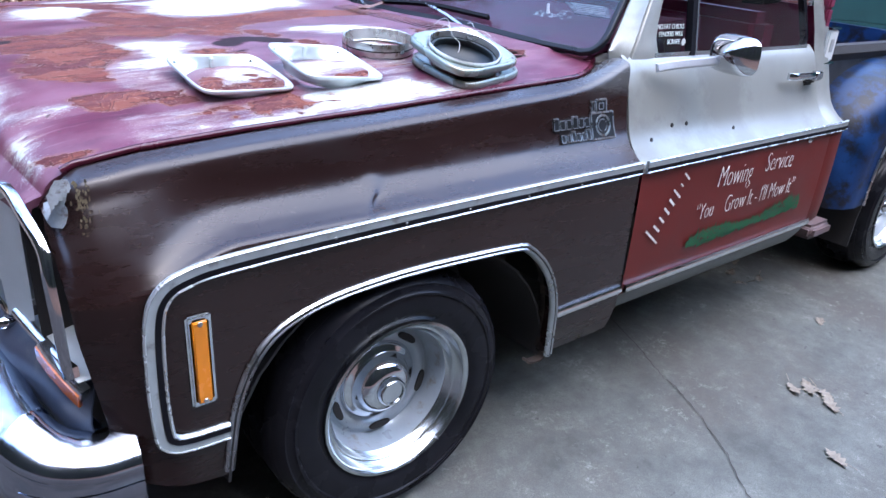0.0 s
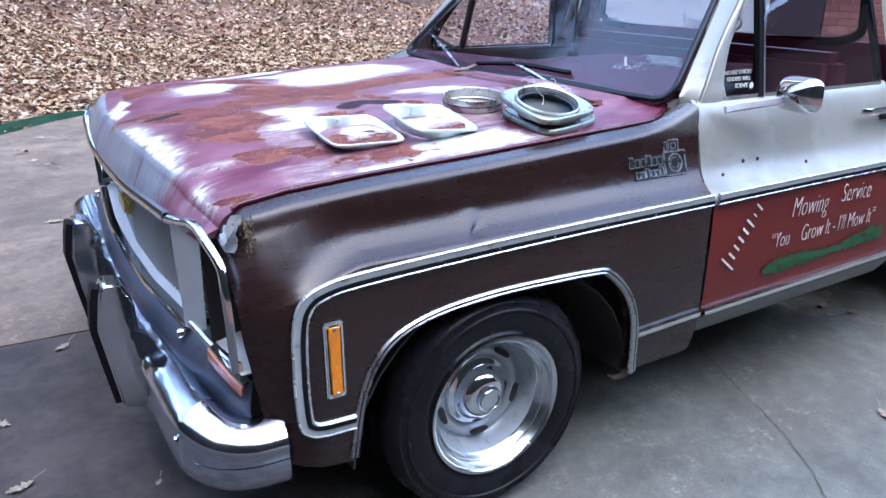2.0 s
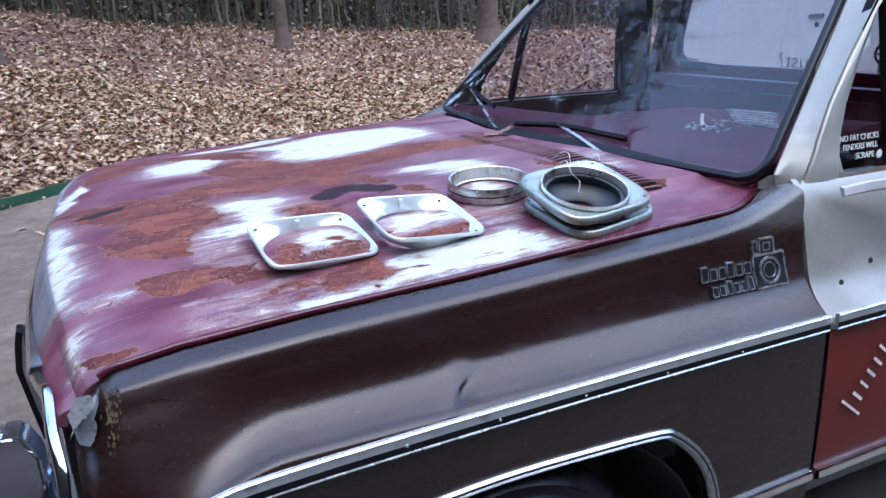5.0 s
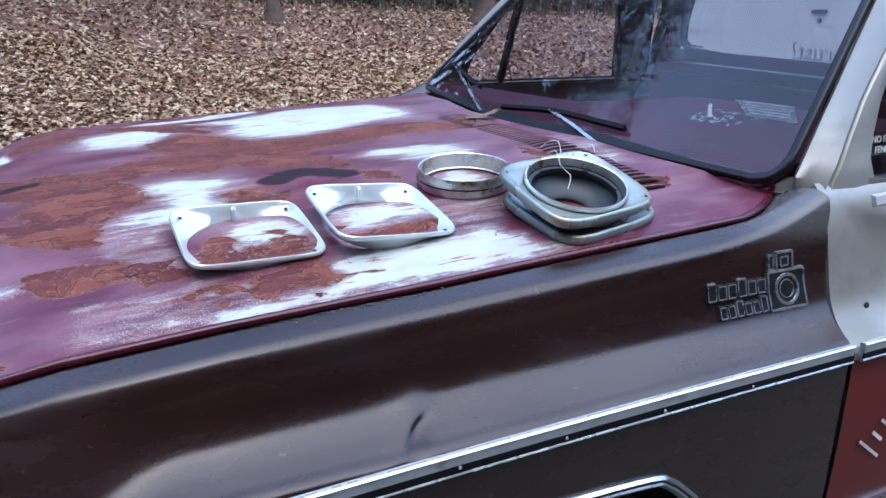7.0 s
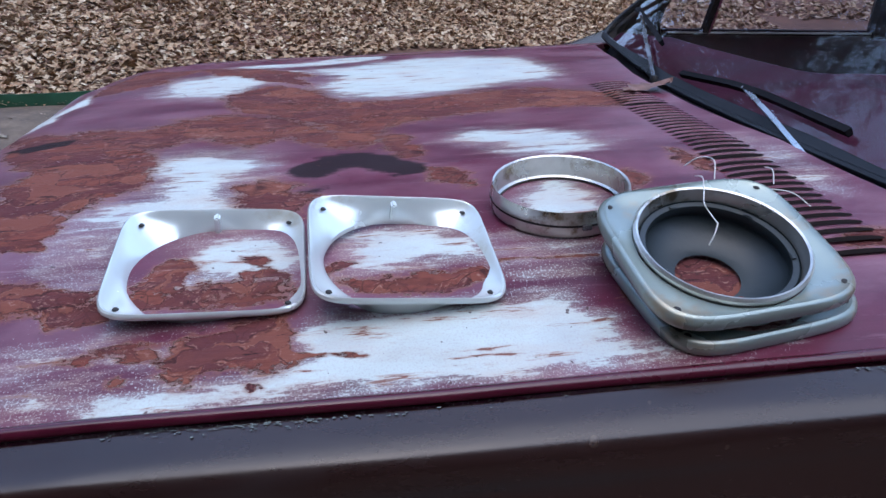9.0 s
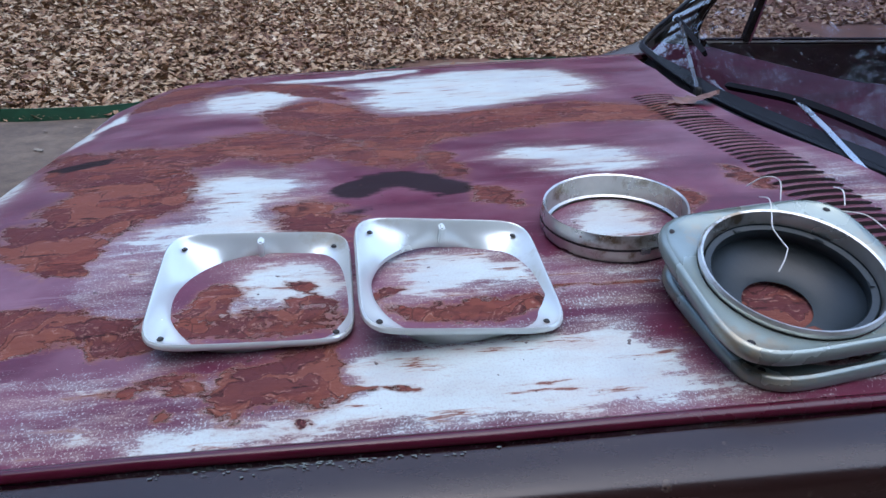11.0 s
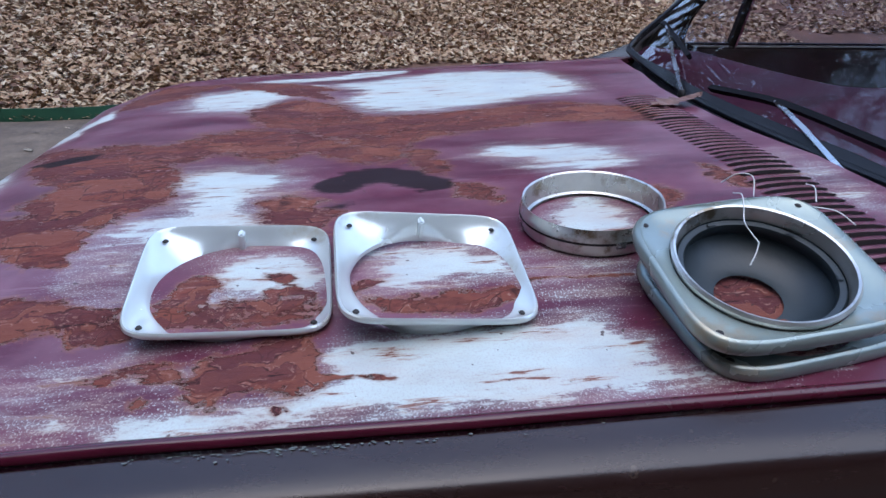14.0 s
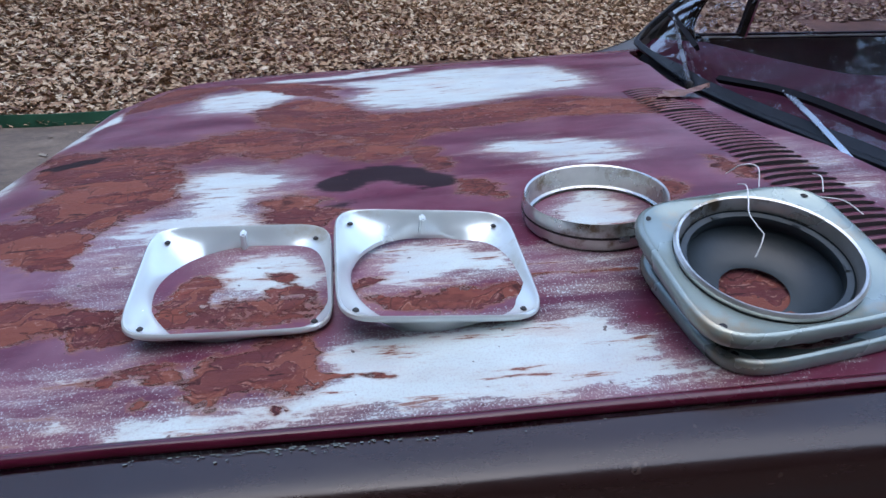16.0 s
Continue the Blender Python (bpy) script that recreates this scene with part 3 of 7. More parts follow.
patch("rust", 0.05, 0.34, (-0.331, 0.152), (-0.245, 0.257), (-0.145, 0.197), (-0.089, 0.082), (0.035, 0.076), (0.204, 0.115), (0.323, 0.115), (0.423, 0.063), (0.450, -0.018), (0.418, -0.076), (0.279, -0.041), (0.148, -0.060), (0.031, -0.093), (-0.022, -0.165), (-0.052, -0.256), (-0.129, -0.110), (-0.228, -0.012), (-0.311, 0.074))
patch("rust", 0.03, 0.7, (-0.023, -0.186), (0.015, -0.175), (0.035, -0.272), (0.034, -0.335), (0.006, -0.312), (-0.021, -0.244))
patch("rust", 0.05, 0.42, (-0.475, -0.115), (-0.404, -0.015), (-0.303, 0.005), (-0.182, -0.060), (-0.099, -0.153), (-0.052, -0.256), (-0.115, -0.233), (-0.173, -0.167), (-0.242, -0.211), (-0.344, -0.148), (-0.399, -0.220), (-0.446, -0.205))
patch("rust", 0.05, 0.3, (-0.713, 0.006), (-0.593, -0.053), (-0.496, -0.048), (-0.400, -0.112), (-0.439, -0.203), (-0.493, -0.201), (-0.618, -0.155))
patch("rust", 0.05, 0.5, (-0.545, -0.288), (-0.480, -0.240), (-0.344, -0.337), (-0.369, -0.391), (-0.421, -0.417), (-0.431, -0.450), (-0.508, -0.451), (-0.571, -0.374))
patch("rust", 0.04, 0.5, (-0.229, -0.401), (-0.187, -0.385), (-0.155, -0.398), (-0.122, -0.439), (-0.133, -0.493), (-0.192, -0.470), (-0.222, -0.449))
patch("rust", 0.02, 0.6, (-0.401, -0.650), (-0.368, -0.652), (-0.338, -0.653), (-0.325, -0.670), (-0.330, -0.684), (-0.368, -0.688), (-0.388, -0.689))
patch("rust", 0.025, 0.75, (-0.237, -0.717), (-0.205, -0.712), (-0.196, -0.698), (-0.146, -0.696), (-0.132, -0.715), (-0.137, -0.737), (-0.130, -0.761), (-0.160, -0.769), (-0.196, -0.769), (-0.219, -0.782), (-0.239, -0.779), (-0.247, -0.755), (-0.240, -0.746), (-0.250, -0.729))
patch("rust", 0.012, 1, (-0.290, -0.740), (-0.289, -0.728), (-0.274, -0.727), (-0.263, -0.734), (-0.265, -0.745), (-0.280, -0.747))
patch("rust", 0.012, 1, (-0.295, -0.771), (-0.288, -0.763), (-0.271, -0.765), (-0.275, -0.773), (-0.284, -0.777))
patch("rust", 0.01, 1, (-0.178, -0.791), (-0.176, -0.784), (-0.167, -0.783), (-0.163, -0.789), (-0.171, -0.795))
patch("rust", 0.005, 0.5, (-0.140, -0.759), (-0.141, -0.753), (-0.098, -0.756), (-0.052, -0.763), (-0.052, -0.767), (-0.098, -0.762))
patch("rust", 0.015, 0.4, (-0.342, -0.735), (-0.323, -0.729), (-0.294, -0.719), (-0.277, -0.707), (-0.266, -0.719), (-0.296, -0.733), (-0.318, -0.743))
patch("rust", 0.02, 0.62, (-0.312, -0.639), (-0.293, -0.611), (-0.273, -0.590), (-0.244, -0.599), (-0.249, -0.621), (-0.271, -0.648), (-0.303, -0.652))
patch("rust", 0.012, 0.6, (-0.199, -0.596), (-0.171, -0.590), (-0.160, -0.602), (-0.177, -0.610))
patch("rust", 0.012, 0.6, (-0.196, -0.630), (-0.189, -0.618), (-0.152, -0.620), (-0.132, -0.636), (-0.156, -0.640))
patch("rust", 0.03, 0.3, (-0.309, -0.649), (-0.255, -0.647), (-0.150, -0.644), (-0.131, -0.657), (-0.172, -0.667), (-0.228, -0.673), (-0.293, -0.671))
patch("rust", 0.012, 0.7, (-0.102, -0.636), (-0.096, -0.612), (-0.061, -0.613), (-0.077, -0.630))
patch("rust", 0.015, 0.9, (-0.089, -0.650), (-0.021, -0.647), (0.074, -0.639), (0.076, -0.656), (0.035, -0.673), (-0.053, -0.665), (-0.077, -0.657))
patch("rust", 0.03, 0.5, (0.280, -0.411), (0.312, -0.424), (0.335, -0.448), (0.304, -0.487), (0.291, -0.462))
patch("rust", 0.03, 0.4, (0.398, -0.350), (0.437, -0.378), (0.446, -0.447), (0.420, -0.433), (0.398, -0.392))
patch("rust", 0.02, 0.8, (0.498, -0.641), (0.544, -0.627), (0.580, -0.640), (0.559, -0.667), (0.503, -0.659))
patch("rust", 0.03, 0.6, (0.036, -0.361), (0.075, -0.374), (0.105, -0.396), (0.089, -0.438), (0.046, -0.419))
patch("rust", 0.005, 0.6, (0.086, -0.627), (0.142, -0.629), (0.215, -0.631), (0.214, -0.636), (0.141, -0.634), (0.085, -0.636))
patch("rust", 0.04, 0.4, (-0.633, 0.266), (-0.579, 0.545), (-0.427, 0.491), (-0.491, 0.323), (-0.589, 0.261))
patch("rust", 0.02, 0.6, (-0.543, -0.602), (-0.472, -0.603), (-0.374, -0.634), (-0.326, -0.637), (-0.380, -0.661), (-0.482, -0.671), (-0.536, -0.641))
patch("rust", 0.012, 0.6, (-0.636, -0.757), (-0.586, -0.777), (-0.526, -0.793), (-0.563, -0.804), (-0.620, -0.791))
patch("rust", 0.03, 0.5, (-0.593, -0.387), (-0.527, -0.406), (-0.433, -0.473), (-0.432, -0.541), (-0.485, -0.538), (-0.564, -0.466))
patch("rust", 0.03, 0.38, (-0.652, -0.033), (-0.546, -0.069), (-0.419, -0.162), (-0.358, -0.291), (-0.441, -0.358), (-0.554, -0.285), (-0.638, -0.167))
patch("rust", 0.03, 0.45, (-0.431, 0.514), (-0.256, 0.440), (-0.145, 0.329), (-0.197, 0.312), (-0.145, 0.239), (-0.247, 0.286), (-0.372, 0.384))
patch("burn", 0.03, 1, (-0.157, -0.363), (-0.129, -0.305), (-0.096, -0.274), (-0.044, -0.273), (0.006, -0.312), (0.038, -0.357), (0.025, -0.386), (-0.015, -0.397), (-0.036, -0.379), (-0.060, -0.348), (-0.094, -0.362), (-0.115, -0.386), (-0.144, -0.384))
patch("burn", 0.02, 0.5, (-0.146, -0.419), (-0.093, -0.406), (-0.084, -0.397), (-0.122, -0.434))
patch("burn", 0.02, 0.35, (-0.650, -0.126), (-0.625, -0.118), (-0.530, -0.092), (-0.552, -0.137), (-0.605, -0.167))


def hood_material():
    """Thin maroon paint worn to white primer, scabbed with rust that lifts in flakes."""
    m = bpy.data.materials.new("rusty_maroon_paint")
    n, l, b = nodes_of(m)
    co = n.new("ShaderNodeTexCoord").outputs["Object"]
    sx = n.new("ShaderNodeSeparateXYZ")
    l.new(co, sx.inputs[0])
    cb = n.new("ShaderNodeCombineXYZ")
    l.new(sx.outputs[0], cb.inputs[0])
    l.new(sx.outputs[1], cb.inputs[1])
    flat = cb.outputs[0]
    mul = lambda a, c: calc(n, l, "MULTIPLY", a, c)
    plus = lambda a, c: calc(n, l, "ADD", a, c)
    off = lambda v, k: mul(calc(n, l, "SUBTRACT", v, 0.5), k)
    streak = noise_node(n, l, 4.0, 7, flat, 0.62, (0.7, 4.5, 1))
    cloud = noise_node(n, l, 6.0, 5, flat, 0.55, (1, 1.6, 1))
    flake = noise_node(n, l, 30.0, 8, flat, 0.66, (0.6, 1.7, 1))
    torn = noise_node(n, l, 120.0, 6, flat, 0.7, (0.7, 1.5, 1))
    thread = noise_node(n, l, 13.0, 8, flat, 0.7, (0.55, 4.2, 1))
    spray = noise_node(n, l, 430.0, 2, flat, 0.6)
    wear = n.new("ShaderNodeAttribute")
    wear.attribute_name = "wear"
    sp = n.new("ShaderNodeSeparateColor")
    l.new(wear.outputs["Color"], sp.inputs[0])
    white, rust, black = sp.outputs[0], sp.outputs[1], sp.outputs[2]
    # the old maroon, chalky in clouds and scuffed pink in long streaks
    base = mixed(n, l, ranged(n, l, streak, 0.3, 0.7), (0.072, 0.010, 0.027), (0.142, 0.024, 0.052))
    base = mixed(n, l, ranged(n, l, cloud, 0.42, 0.66, 0, 0.65), base, (0.245, 0.115, 0.150))
    base = mixed(n, l, ranged(n, l, thread, 0.56, 0.70, 0, 0.55), base, (0.30, 0.17, 0.20))
    # flakes: angular cells of lifting paint
    warp = n.new("ShaderNodeVectorMath")
    warp.operation = "ADD"
    l.new(flat, warp.inputs[0])
    drift = n.new("ShaderNodeTexNoise")
    drift.inputs["Scale"].default_value = 40.0
    shift = n.new("ShaderNodeVectorMath")
    shift.operation = "SCALE"
    shift.inputs[3].default_value = 0.02
    l.new(flat, drift.inputs["Vector"])
    l.new(drift.outputs["Color"], shift.inputs[0])
    l.new(shift.outputs[0], warp.inputs[1])
    cell = n.new("ShaderNodeTexVoronoi")
    cell.inputs["Scale"].default_value = 95.0
    l.new(warp.outputs[0], cell.inputs["Vector"])
    chipped = n.new("ShaderNodeSeparateColor")
    l.new(cell.outputs["Color"], chipped.inputs[0])
    seam = n.new("ShaderNodeTexVoronoi")
    seam.feature = "DISTANCE_TO_EDGE"
    seam.inputs["Scale"].default_value = 60.0
    l.new(warp.outputs[0], seam.inputs["Vector"])
    # white primer: solid in the middle, a haze and a fine spray of specks round it
    wv = plus(plus(plus(plus(white, off(streak, 1.5)), off(flake, 1.3)), off(thread, 1.9)), off(torn, 0.7))
    solid = mul(ranged(n, l, wv, 0.10, 0.26), ranged(n, l, cloud, 0.30, 0.48, 0.72, 1.0))
    specks = mul(ranged(n, l, plus(spray, mul(wv, 0.19)), 0.53, 0.60), 0.78)
    haze = mul(ranged(n, l, wv, -0.5, 0.40, smooth=True), 0.32)
    wf = calc(n, l, "MAXIMUM", calc(n, l, "MAXIMUM", solid, specks), haze)
    wcol = mixed(n, l, ranged(n, l, cloud, 0.35, 0.7), (0.56, 0.65, 0.61), (0.42, 0.45, 0.45))
    wcol = mixed(n, l, ranged(n, l, noise_node(n, l, 11.0, 6, flat, 0.6, (0.6, 2.2, 1)), 0.48, 0.72, 0, 0.6), wcol, (0.50, 0.43, 0.37))
    wcol = mixed(n, l, ranged(n, l, spray, 0.50, 0.68, 0, 0.30), wcol, (0.34, 0.24, 0.30))
    # rusty water has run into the primer's edges
    wcol = mixed(n, l, mul(ranged(n, l, wv, 0.12, 0.55, 1.0, 0.0), ranged(n, l, noise_node(n, l, 9.0, 5, flat, 0.6, (0.8, 2.0, 1)), 0.44, 0.60, 0, 0.6)), wcol, (0.40, 0.26, 0.19))
    col = mixed(n, l, wf, base, wcol)
    col = mixed(n, l, mul(ranged(n, l, thread, 0.565, 0.63, 0, 0.75), wf), col, (0.32, 0.16, 0.105))
    col = mixed(n, l, mul(ranged(n, l, thread, 0.612, 0.625, 0, 0.9), wf), col, (0.15, 0.042, 0.026))
    # the nose's front face, worn down to blue-grey primer with drips of rust
    bow = mul(mul(sx.outputs[1], sx.outputs[1]), -0.133)
    face = plus(ranged(n, l, plus(sx.outputs[0], bow), -0.700, -0.726), off(flake, 0.5))
    face = mul(ranged(n, l, face, 0.30, 0.42), ranged(n, l, plus(sx.outputs[1], off(torn, 0.35)), -0.60, -0.56))
    blotch = noise_node(n, l, 26.0, 6, flat, 0.65, (0.4, 1.0, 1))
    fcol = mixed(n, l, ranged(n, l, cloud, 0.4, 0.62), (0.16, 0.18, 0.22), (0.25, 0.27, 0.31))
    fcol = mixed(n, l, ranged(n, l, blotch, 0.61, 0.66, 0, 0.85), fcol, (0.16, 0.065, 0.045))
    fcol = mixed(n, l, ranged(n, l, blotch, 0.36, 0.40, 0.8, 0), fcol, (0.10, 0.018, 0.034))
    col = mixed(n, l, mul(face, ranged(n, l, sx.outputs[0], -0.60, -0.66)), col, fcol)
    # rust scabs: torn edges, an orange stain round them, a pale lip of lifted paint and a dark line under it
    rv = plus(plus(plus(rust, off(flake, 1.6)), off(streak, 1.1)), off(torn, 1.3))
    rv = plus(rv, off(chipped.outputs[0], 0.22))
    col = mixed(n, l, ranged(n, l, rv, -0.42, 0.06, 0, 0.70, smooth=True), col, (0.235, 0.088, 0.050))
    lip = mul(mul(ranged(n, l, rv, -0.05, -0.02), ranged(n, l, rv, 0.02, 0.045, 1, 0)), ranged(n, l, flake, 0.47, 0.56, 0.0, 0.75))
    col = mixed(n, l, lip, col, (0.50, 0.36, 0.32))
    rf = ranged(n, l, rv, 0.02, 0.045)
    rcol = mixed(n, l, ranged(n, l, flake, 0.42, 0.58), (0.092, 0.025, 0.022), (0.190, 0.054, 0.040))
    rcol = mixed(n, l, ranged(n, l, noise_node(n, l, 9.0, 6, flat, 0.65, (0.6, 2.5, 1)), 0.47, 0.56, 0, 0.75), rcol, (0.120, 0.040, 0.042))
    rcol = mixed(n, l, ranged(n, l, noise_node(n, l, 7.0, 6, flat, 0.65, (0.8, 2.2, 1)), 0.52, 0.60, 0, 0.7), rcol, (0.190, 0.058, 0.040))
    rcol = mixed(n, l, ranged(n, l, chipped.outputs[1], 0.5, 1.0, 0, 0.45), rcol, (0.19, 0.060, 0.040))
    rcol = mixed(n, l, mul(ranged(n, l, seam.outputs["Distance"], 0.0, 0.08, 0.75, 0.0), ranged(n, l, cloud, 0.46, 0.56)), rcol, (0.035, 0.011, 0.010))
    # larger plates of scale, each of its own brown, with broken seams between them
    bend = n.new("ShaderNodeTexNoise")
    bend.inputs["Scale"].default_value, bend.inputs["Detail"].default_value = 14.0, 6.0
    l.new(flat, bend.inputs["Vector"])
    swing = n.new("ShaderNodeVectorMath")
    swing.operation = "SCALE"
    swing.inputs[3].default_value = 0.16
    l.new(bend.outputs["Color"], swing.inputs[0])
    field = n.new("ShaderNodeVectorMath")
    field.operation = "ADD"
    l.new(flat, field.inputs[0])
    l.new(swing.outputs[0], field.inputs[1])
    squash = n.new("ShaderNodeMapping")
    squash.inputs["Scale"].default_value = (0.6, 1.7, 0.0)
    l.new(field.outputs[0], squash.inputs[0])
    plate, gap = n.new("ShaderNodeTexVoronoi"), n.new("ShaderNodeTexVoronoi")
    gap.feature = "DISTANCE_TO_EDGE"
    for v in (plate, gap):
        v.inputs["Scale"].default_value = 17.0
        l.new(squash.outputs[0], v.inputs["Vector"])
    tone = n.new("ShaderNodeSeparateColor")
    l.new(plate.outputs["Color"], tone.inputs[0])
    rcol = mixed(n, l, ranged(n, l, tone.outputs[0], 0.55, 0.60, 0, 0.65), rcol, (0.092, 0.026, 0.030))
    rcol = mixed(n, l, ranged(n, l, tone.outputs[1], 0.70, 0.75, 0, 0.6), rcol, (0.225, 0.078, 0.052))
    rcol = mixed(n, l, mul(ranged(n, l, gap.outputs["Distance"], 0.0, 0.035, 0.85, 0.0), ranged(n, l, flake, 0.46, 0.54)), rcol, (0.030, 0.010, 0.011))
    rcol = mixed(n, l, mul(mul(ranged(n, l, gap.outputs["Distance"], 0.03, 0.045), ranged(n, l, gap.outputs["Distance"], 0.055, 0.075, 1, 0)), ranged(n, l, torn, 0.50, 0.58, 0, 0.6)), rcol, (0.36, 0.20, 0.16))
    crack = noise_node(n, l, 26.0, 7, flat, 0.7, (0.5, 2.6, 1))
    rcol = mixed(n, l, ranged(n, l, crack, 0.60, 0.64, 0, 0.9), rcol, (0.028, 0.011, 0.012))
    rcol = mixed(n, l, ranged(n, l, crack, 0.335, 0.375, 0.8, 0), rcol, (0.30, 0.17, 0.15))
    # the lifted edge's rim shadow, put into the rust colour
    rcol = mixed(n, l, mul(ranged(n, l, rv, 0.05, 0.13, 0.8, 0), ranged(n, l, torn, 0.42, 0.55)), rcol, (0.045, 0.014, 0.013))
    col = mixed(n, l, rf, col, rcol)
    bf = ranged(n, l, plus(plus(black, off(flake, 1.5)), off(cloud, 1.0)), -0.15, 0.35, smooth=True)
    col = mixed(n, l, mul(bf, 0.93), col, (0.013, 0.010, 0.012))
    # chips
    chips = ranged(n, l, noise_node(n, l, 70.0, 2, flat, 0.5), 0.71, 0.725)
    col = mixed(n, l, mul(chips, 0.85), col, (0.06, 0.028, 0.026))
    l.new(col, b.inputs["Base Color"])
    rough = mixed(n, l, rf, mixed(n, l, wf, (0.34, 0.34, 0.34), (0.48, 0.48, 0.48)), (0.75, 0.75, 0.75))
    rough = mixed(n, l, bf, rough, (0.85, 0.85, 0.85))
    l.new(rough, b.inputs["Roughness"])
    l.new(ranged(n, l, calc(n, l, "MAXIMUM", rf, bf), 0.0, 1.0, 0.36, 0.18), b.inputs["Specular IOR Level"])
    h = plus(mul(rf, calc(n, l, "SUBTRACT", plus(plus(flake, mul(tone.outputs[2], 0.6)), mul(chipped.outputs[2], 0.4)), 2.0)), plus(mul(lip, 0.5), mul(spray, 0.04)))
    bumped(n, l, b, h, 1.0, 0.003)
    return m


HOOD = hood_material()
build_hood()
build_fender(1)
build_fender(-1)


MOULD = surface("grey_moulding", (0.40, 0.445, 0.45), 0.36, 0.25, 0.12, 16, 0.05, 90, (0.26, 0.27, 0.27), 0.25, 20)
BEAD = surface("bright_bead", (0.68, 0.72, 0.73), 0.26, 0.7, 0.08, 20, 0.04, 90)


def moulding(path, parent, width=0.034, label="bright double body moulding with a black inset"):
    """A side moulding: bright upper bead, dull grey strip, black groove and narrow bright lower bead."""
    h = width / 2
    base = part("moulding", sweep(path, [(-h, 0), (-h, 0.006), (-h * 0.9, 0.0085), (h * 0.1, 0.0085), (h * 0.9, 0.0075), (h, 0.006), (h, 0)]), MOULD, parent, label)
    part("bead", sweep(path, [(-h - 0.001, 0.004), (-h - 0.001, 0.0085), (-h * 0.93, 0.011), (-h * 0.84, 0.0105), (-h * 0.76, 0.0075)]), BEAD, base)
    part("inset", sweep(path, [(h * 0.02, 0.007), (h * 0.02, 0.0102), (h * 0.60, 0.0102), (h * 0.60, 0.007)]), RUBBER, base)
    part("bead", sweep(path, [(h * 0.58, 0.006), (h * 0.62, 0.0098), (h * 0.76, 0.0115), (h * 0.92, 0.0098), (h + 0.001, 0.005)]), BEAD, base)
    return base


LIP = surface("dull_lip_trim", (0.46, 0.48, 0.50), 0.30, 0.9, 0.15, 20, 0.05, 90)
RUSTY_EDGE = surface("rusty_edge", (0.035, 0.025, 0.02), 0.8, 0, 0.5, 20, 0.4, 90, (0.10, 0.08, 0.06), 0.2, 30)
Y = -0.986
moulding(smooth_path([(-0.42, Y, 0.407), (-0.49, Y, 0.411), (-0.522, Y, 0.422), (-0.534, Y, 0.45), (-0.536, Y, 0.56), (-0.53, Y, 0.66), (-0.512, Y, 0.708), (-0.47, Y, 0.73), (-0.38, Y, 0.74), (-0.1, Y, 0.748), (0.3, Y, 0.752), (0.702, Y, 0.752)], 6), truck)
for x in (-0.20, -0.042, 0.121, 0.293, 0.469):
    part("clip", lathe([(0.0, 0.003), (0.0022, 0.0022), (0.003, 0.0)], 10, Matrix.Translation((x, Y - 0.0095, 0.746)) @ Matrix.Rotation(radians(90), 4, "X")), BEAD, truck, "small bright clip in the moulding's groove")
moulding([(0.724, Y - 0.002, 0.752), (1.2, Y - 0.002, 0.752), (1.80, Y - 0.002, 0.750)], truck)
ap = [(x, Y, z) for x, z in zip(ARCH_X, ARCH_Z)]
lip = part("wheel_lip", sweep(smooth_path(ap, 4), [(-0.010, -0.004), (-0.010, 0.004), (-0.006, 0.009), (-0.001, 0.005), (0.004, 0.009), (0.010, 0.004), (0.012, -0.004)]), LIP, truck, "bright wheel opening moulding")
part("groove", sweep(smooth_path(ap, 4), [(-0.0035, 0.002), (-0.0035, 0.0066), (0.0010, 0.0066), (0.0010, 0.002)]), BLACK, lip)
part("flange", sweep(smooth_path([(x + 0.004, Y + 0.016, z + 0.004) for x, z in zip(ARCH_X[8:], ARCH_Z[8:])], 4), [(-0.004, -0.034), (-0.004, 0.010), (0.002, 0.010), (0.002, -0.034)]), RUSTY_EDGE, lip, "rusty inner flange of the wheel opening")
part("bent_tab", sweep(smooth_path([(0.441, -0.972, 0.275), (0.432, -0.970, 0.262), (0.415, -0.966, 0.257), (0.395, -0.962, 0.258), (0.386, -0.96, 0.266)], 4), [(-0.003, -0.012), (-0.003, 0.008), (0.003, 0.008), (0.003, -0.012)]), RUSTY_EDGE, lip, "bent rusty tab at the foot of the wheel opening")
for a, b2 in ((0.446, 0.704), (0.724, 1.78)):
    part("sill_moulding", sweep([(a, Y, 0.398), (b2, Y, 0.402)], [(-0.012, -0.003), (-0.012, 0.006), (-0.004, 0.01), (0.006, 0.01), (0.012, 0.006), (0.012, -0.003)]), BRIGHT_TRIM, truck)


# ---- doors and cab ----
ROCKER = surface("grey_rocker_paint", (0.15, 0.165, 0.16), 0.45, 0.2, 0.15, 4, 0.05, 160)
def door_section():
    pts = [(-0.832, 1.012), (-0.842, 1.003), (-0.857, 0.985), (-0.876, 0.94), (-0.891, 0.89), (-0.902, 0.855), (-0.917, 0.818), (-0.935, 0.792), (-0.955, 0.774), (-0.973, 0.762), (-0.986, 0.750), (-0.988, 0.735), (-0.990, 0.60), (-0.988, 0.45), (-0.984, 0.40), (-0.975, 0.372)]
    return [(p.x, p.y) for p in smooth_path([(a, b, 0) for a, b in pts], 3)]


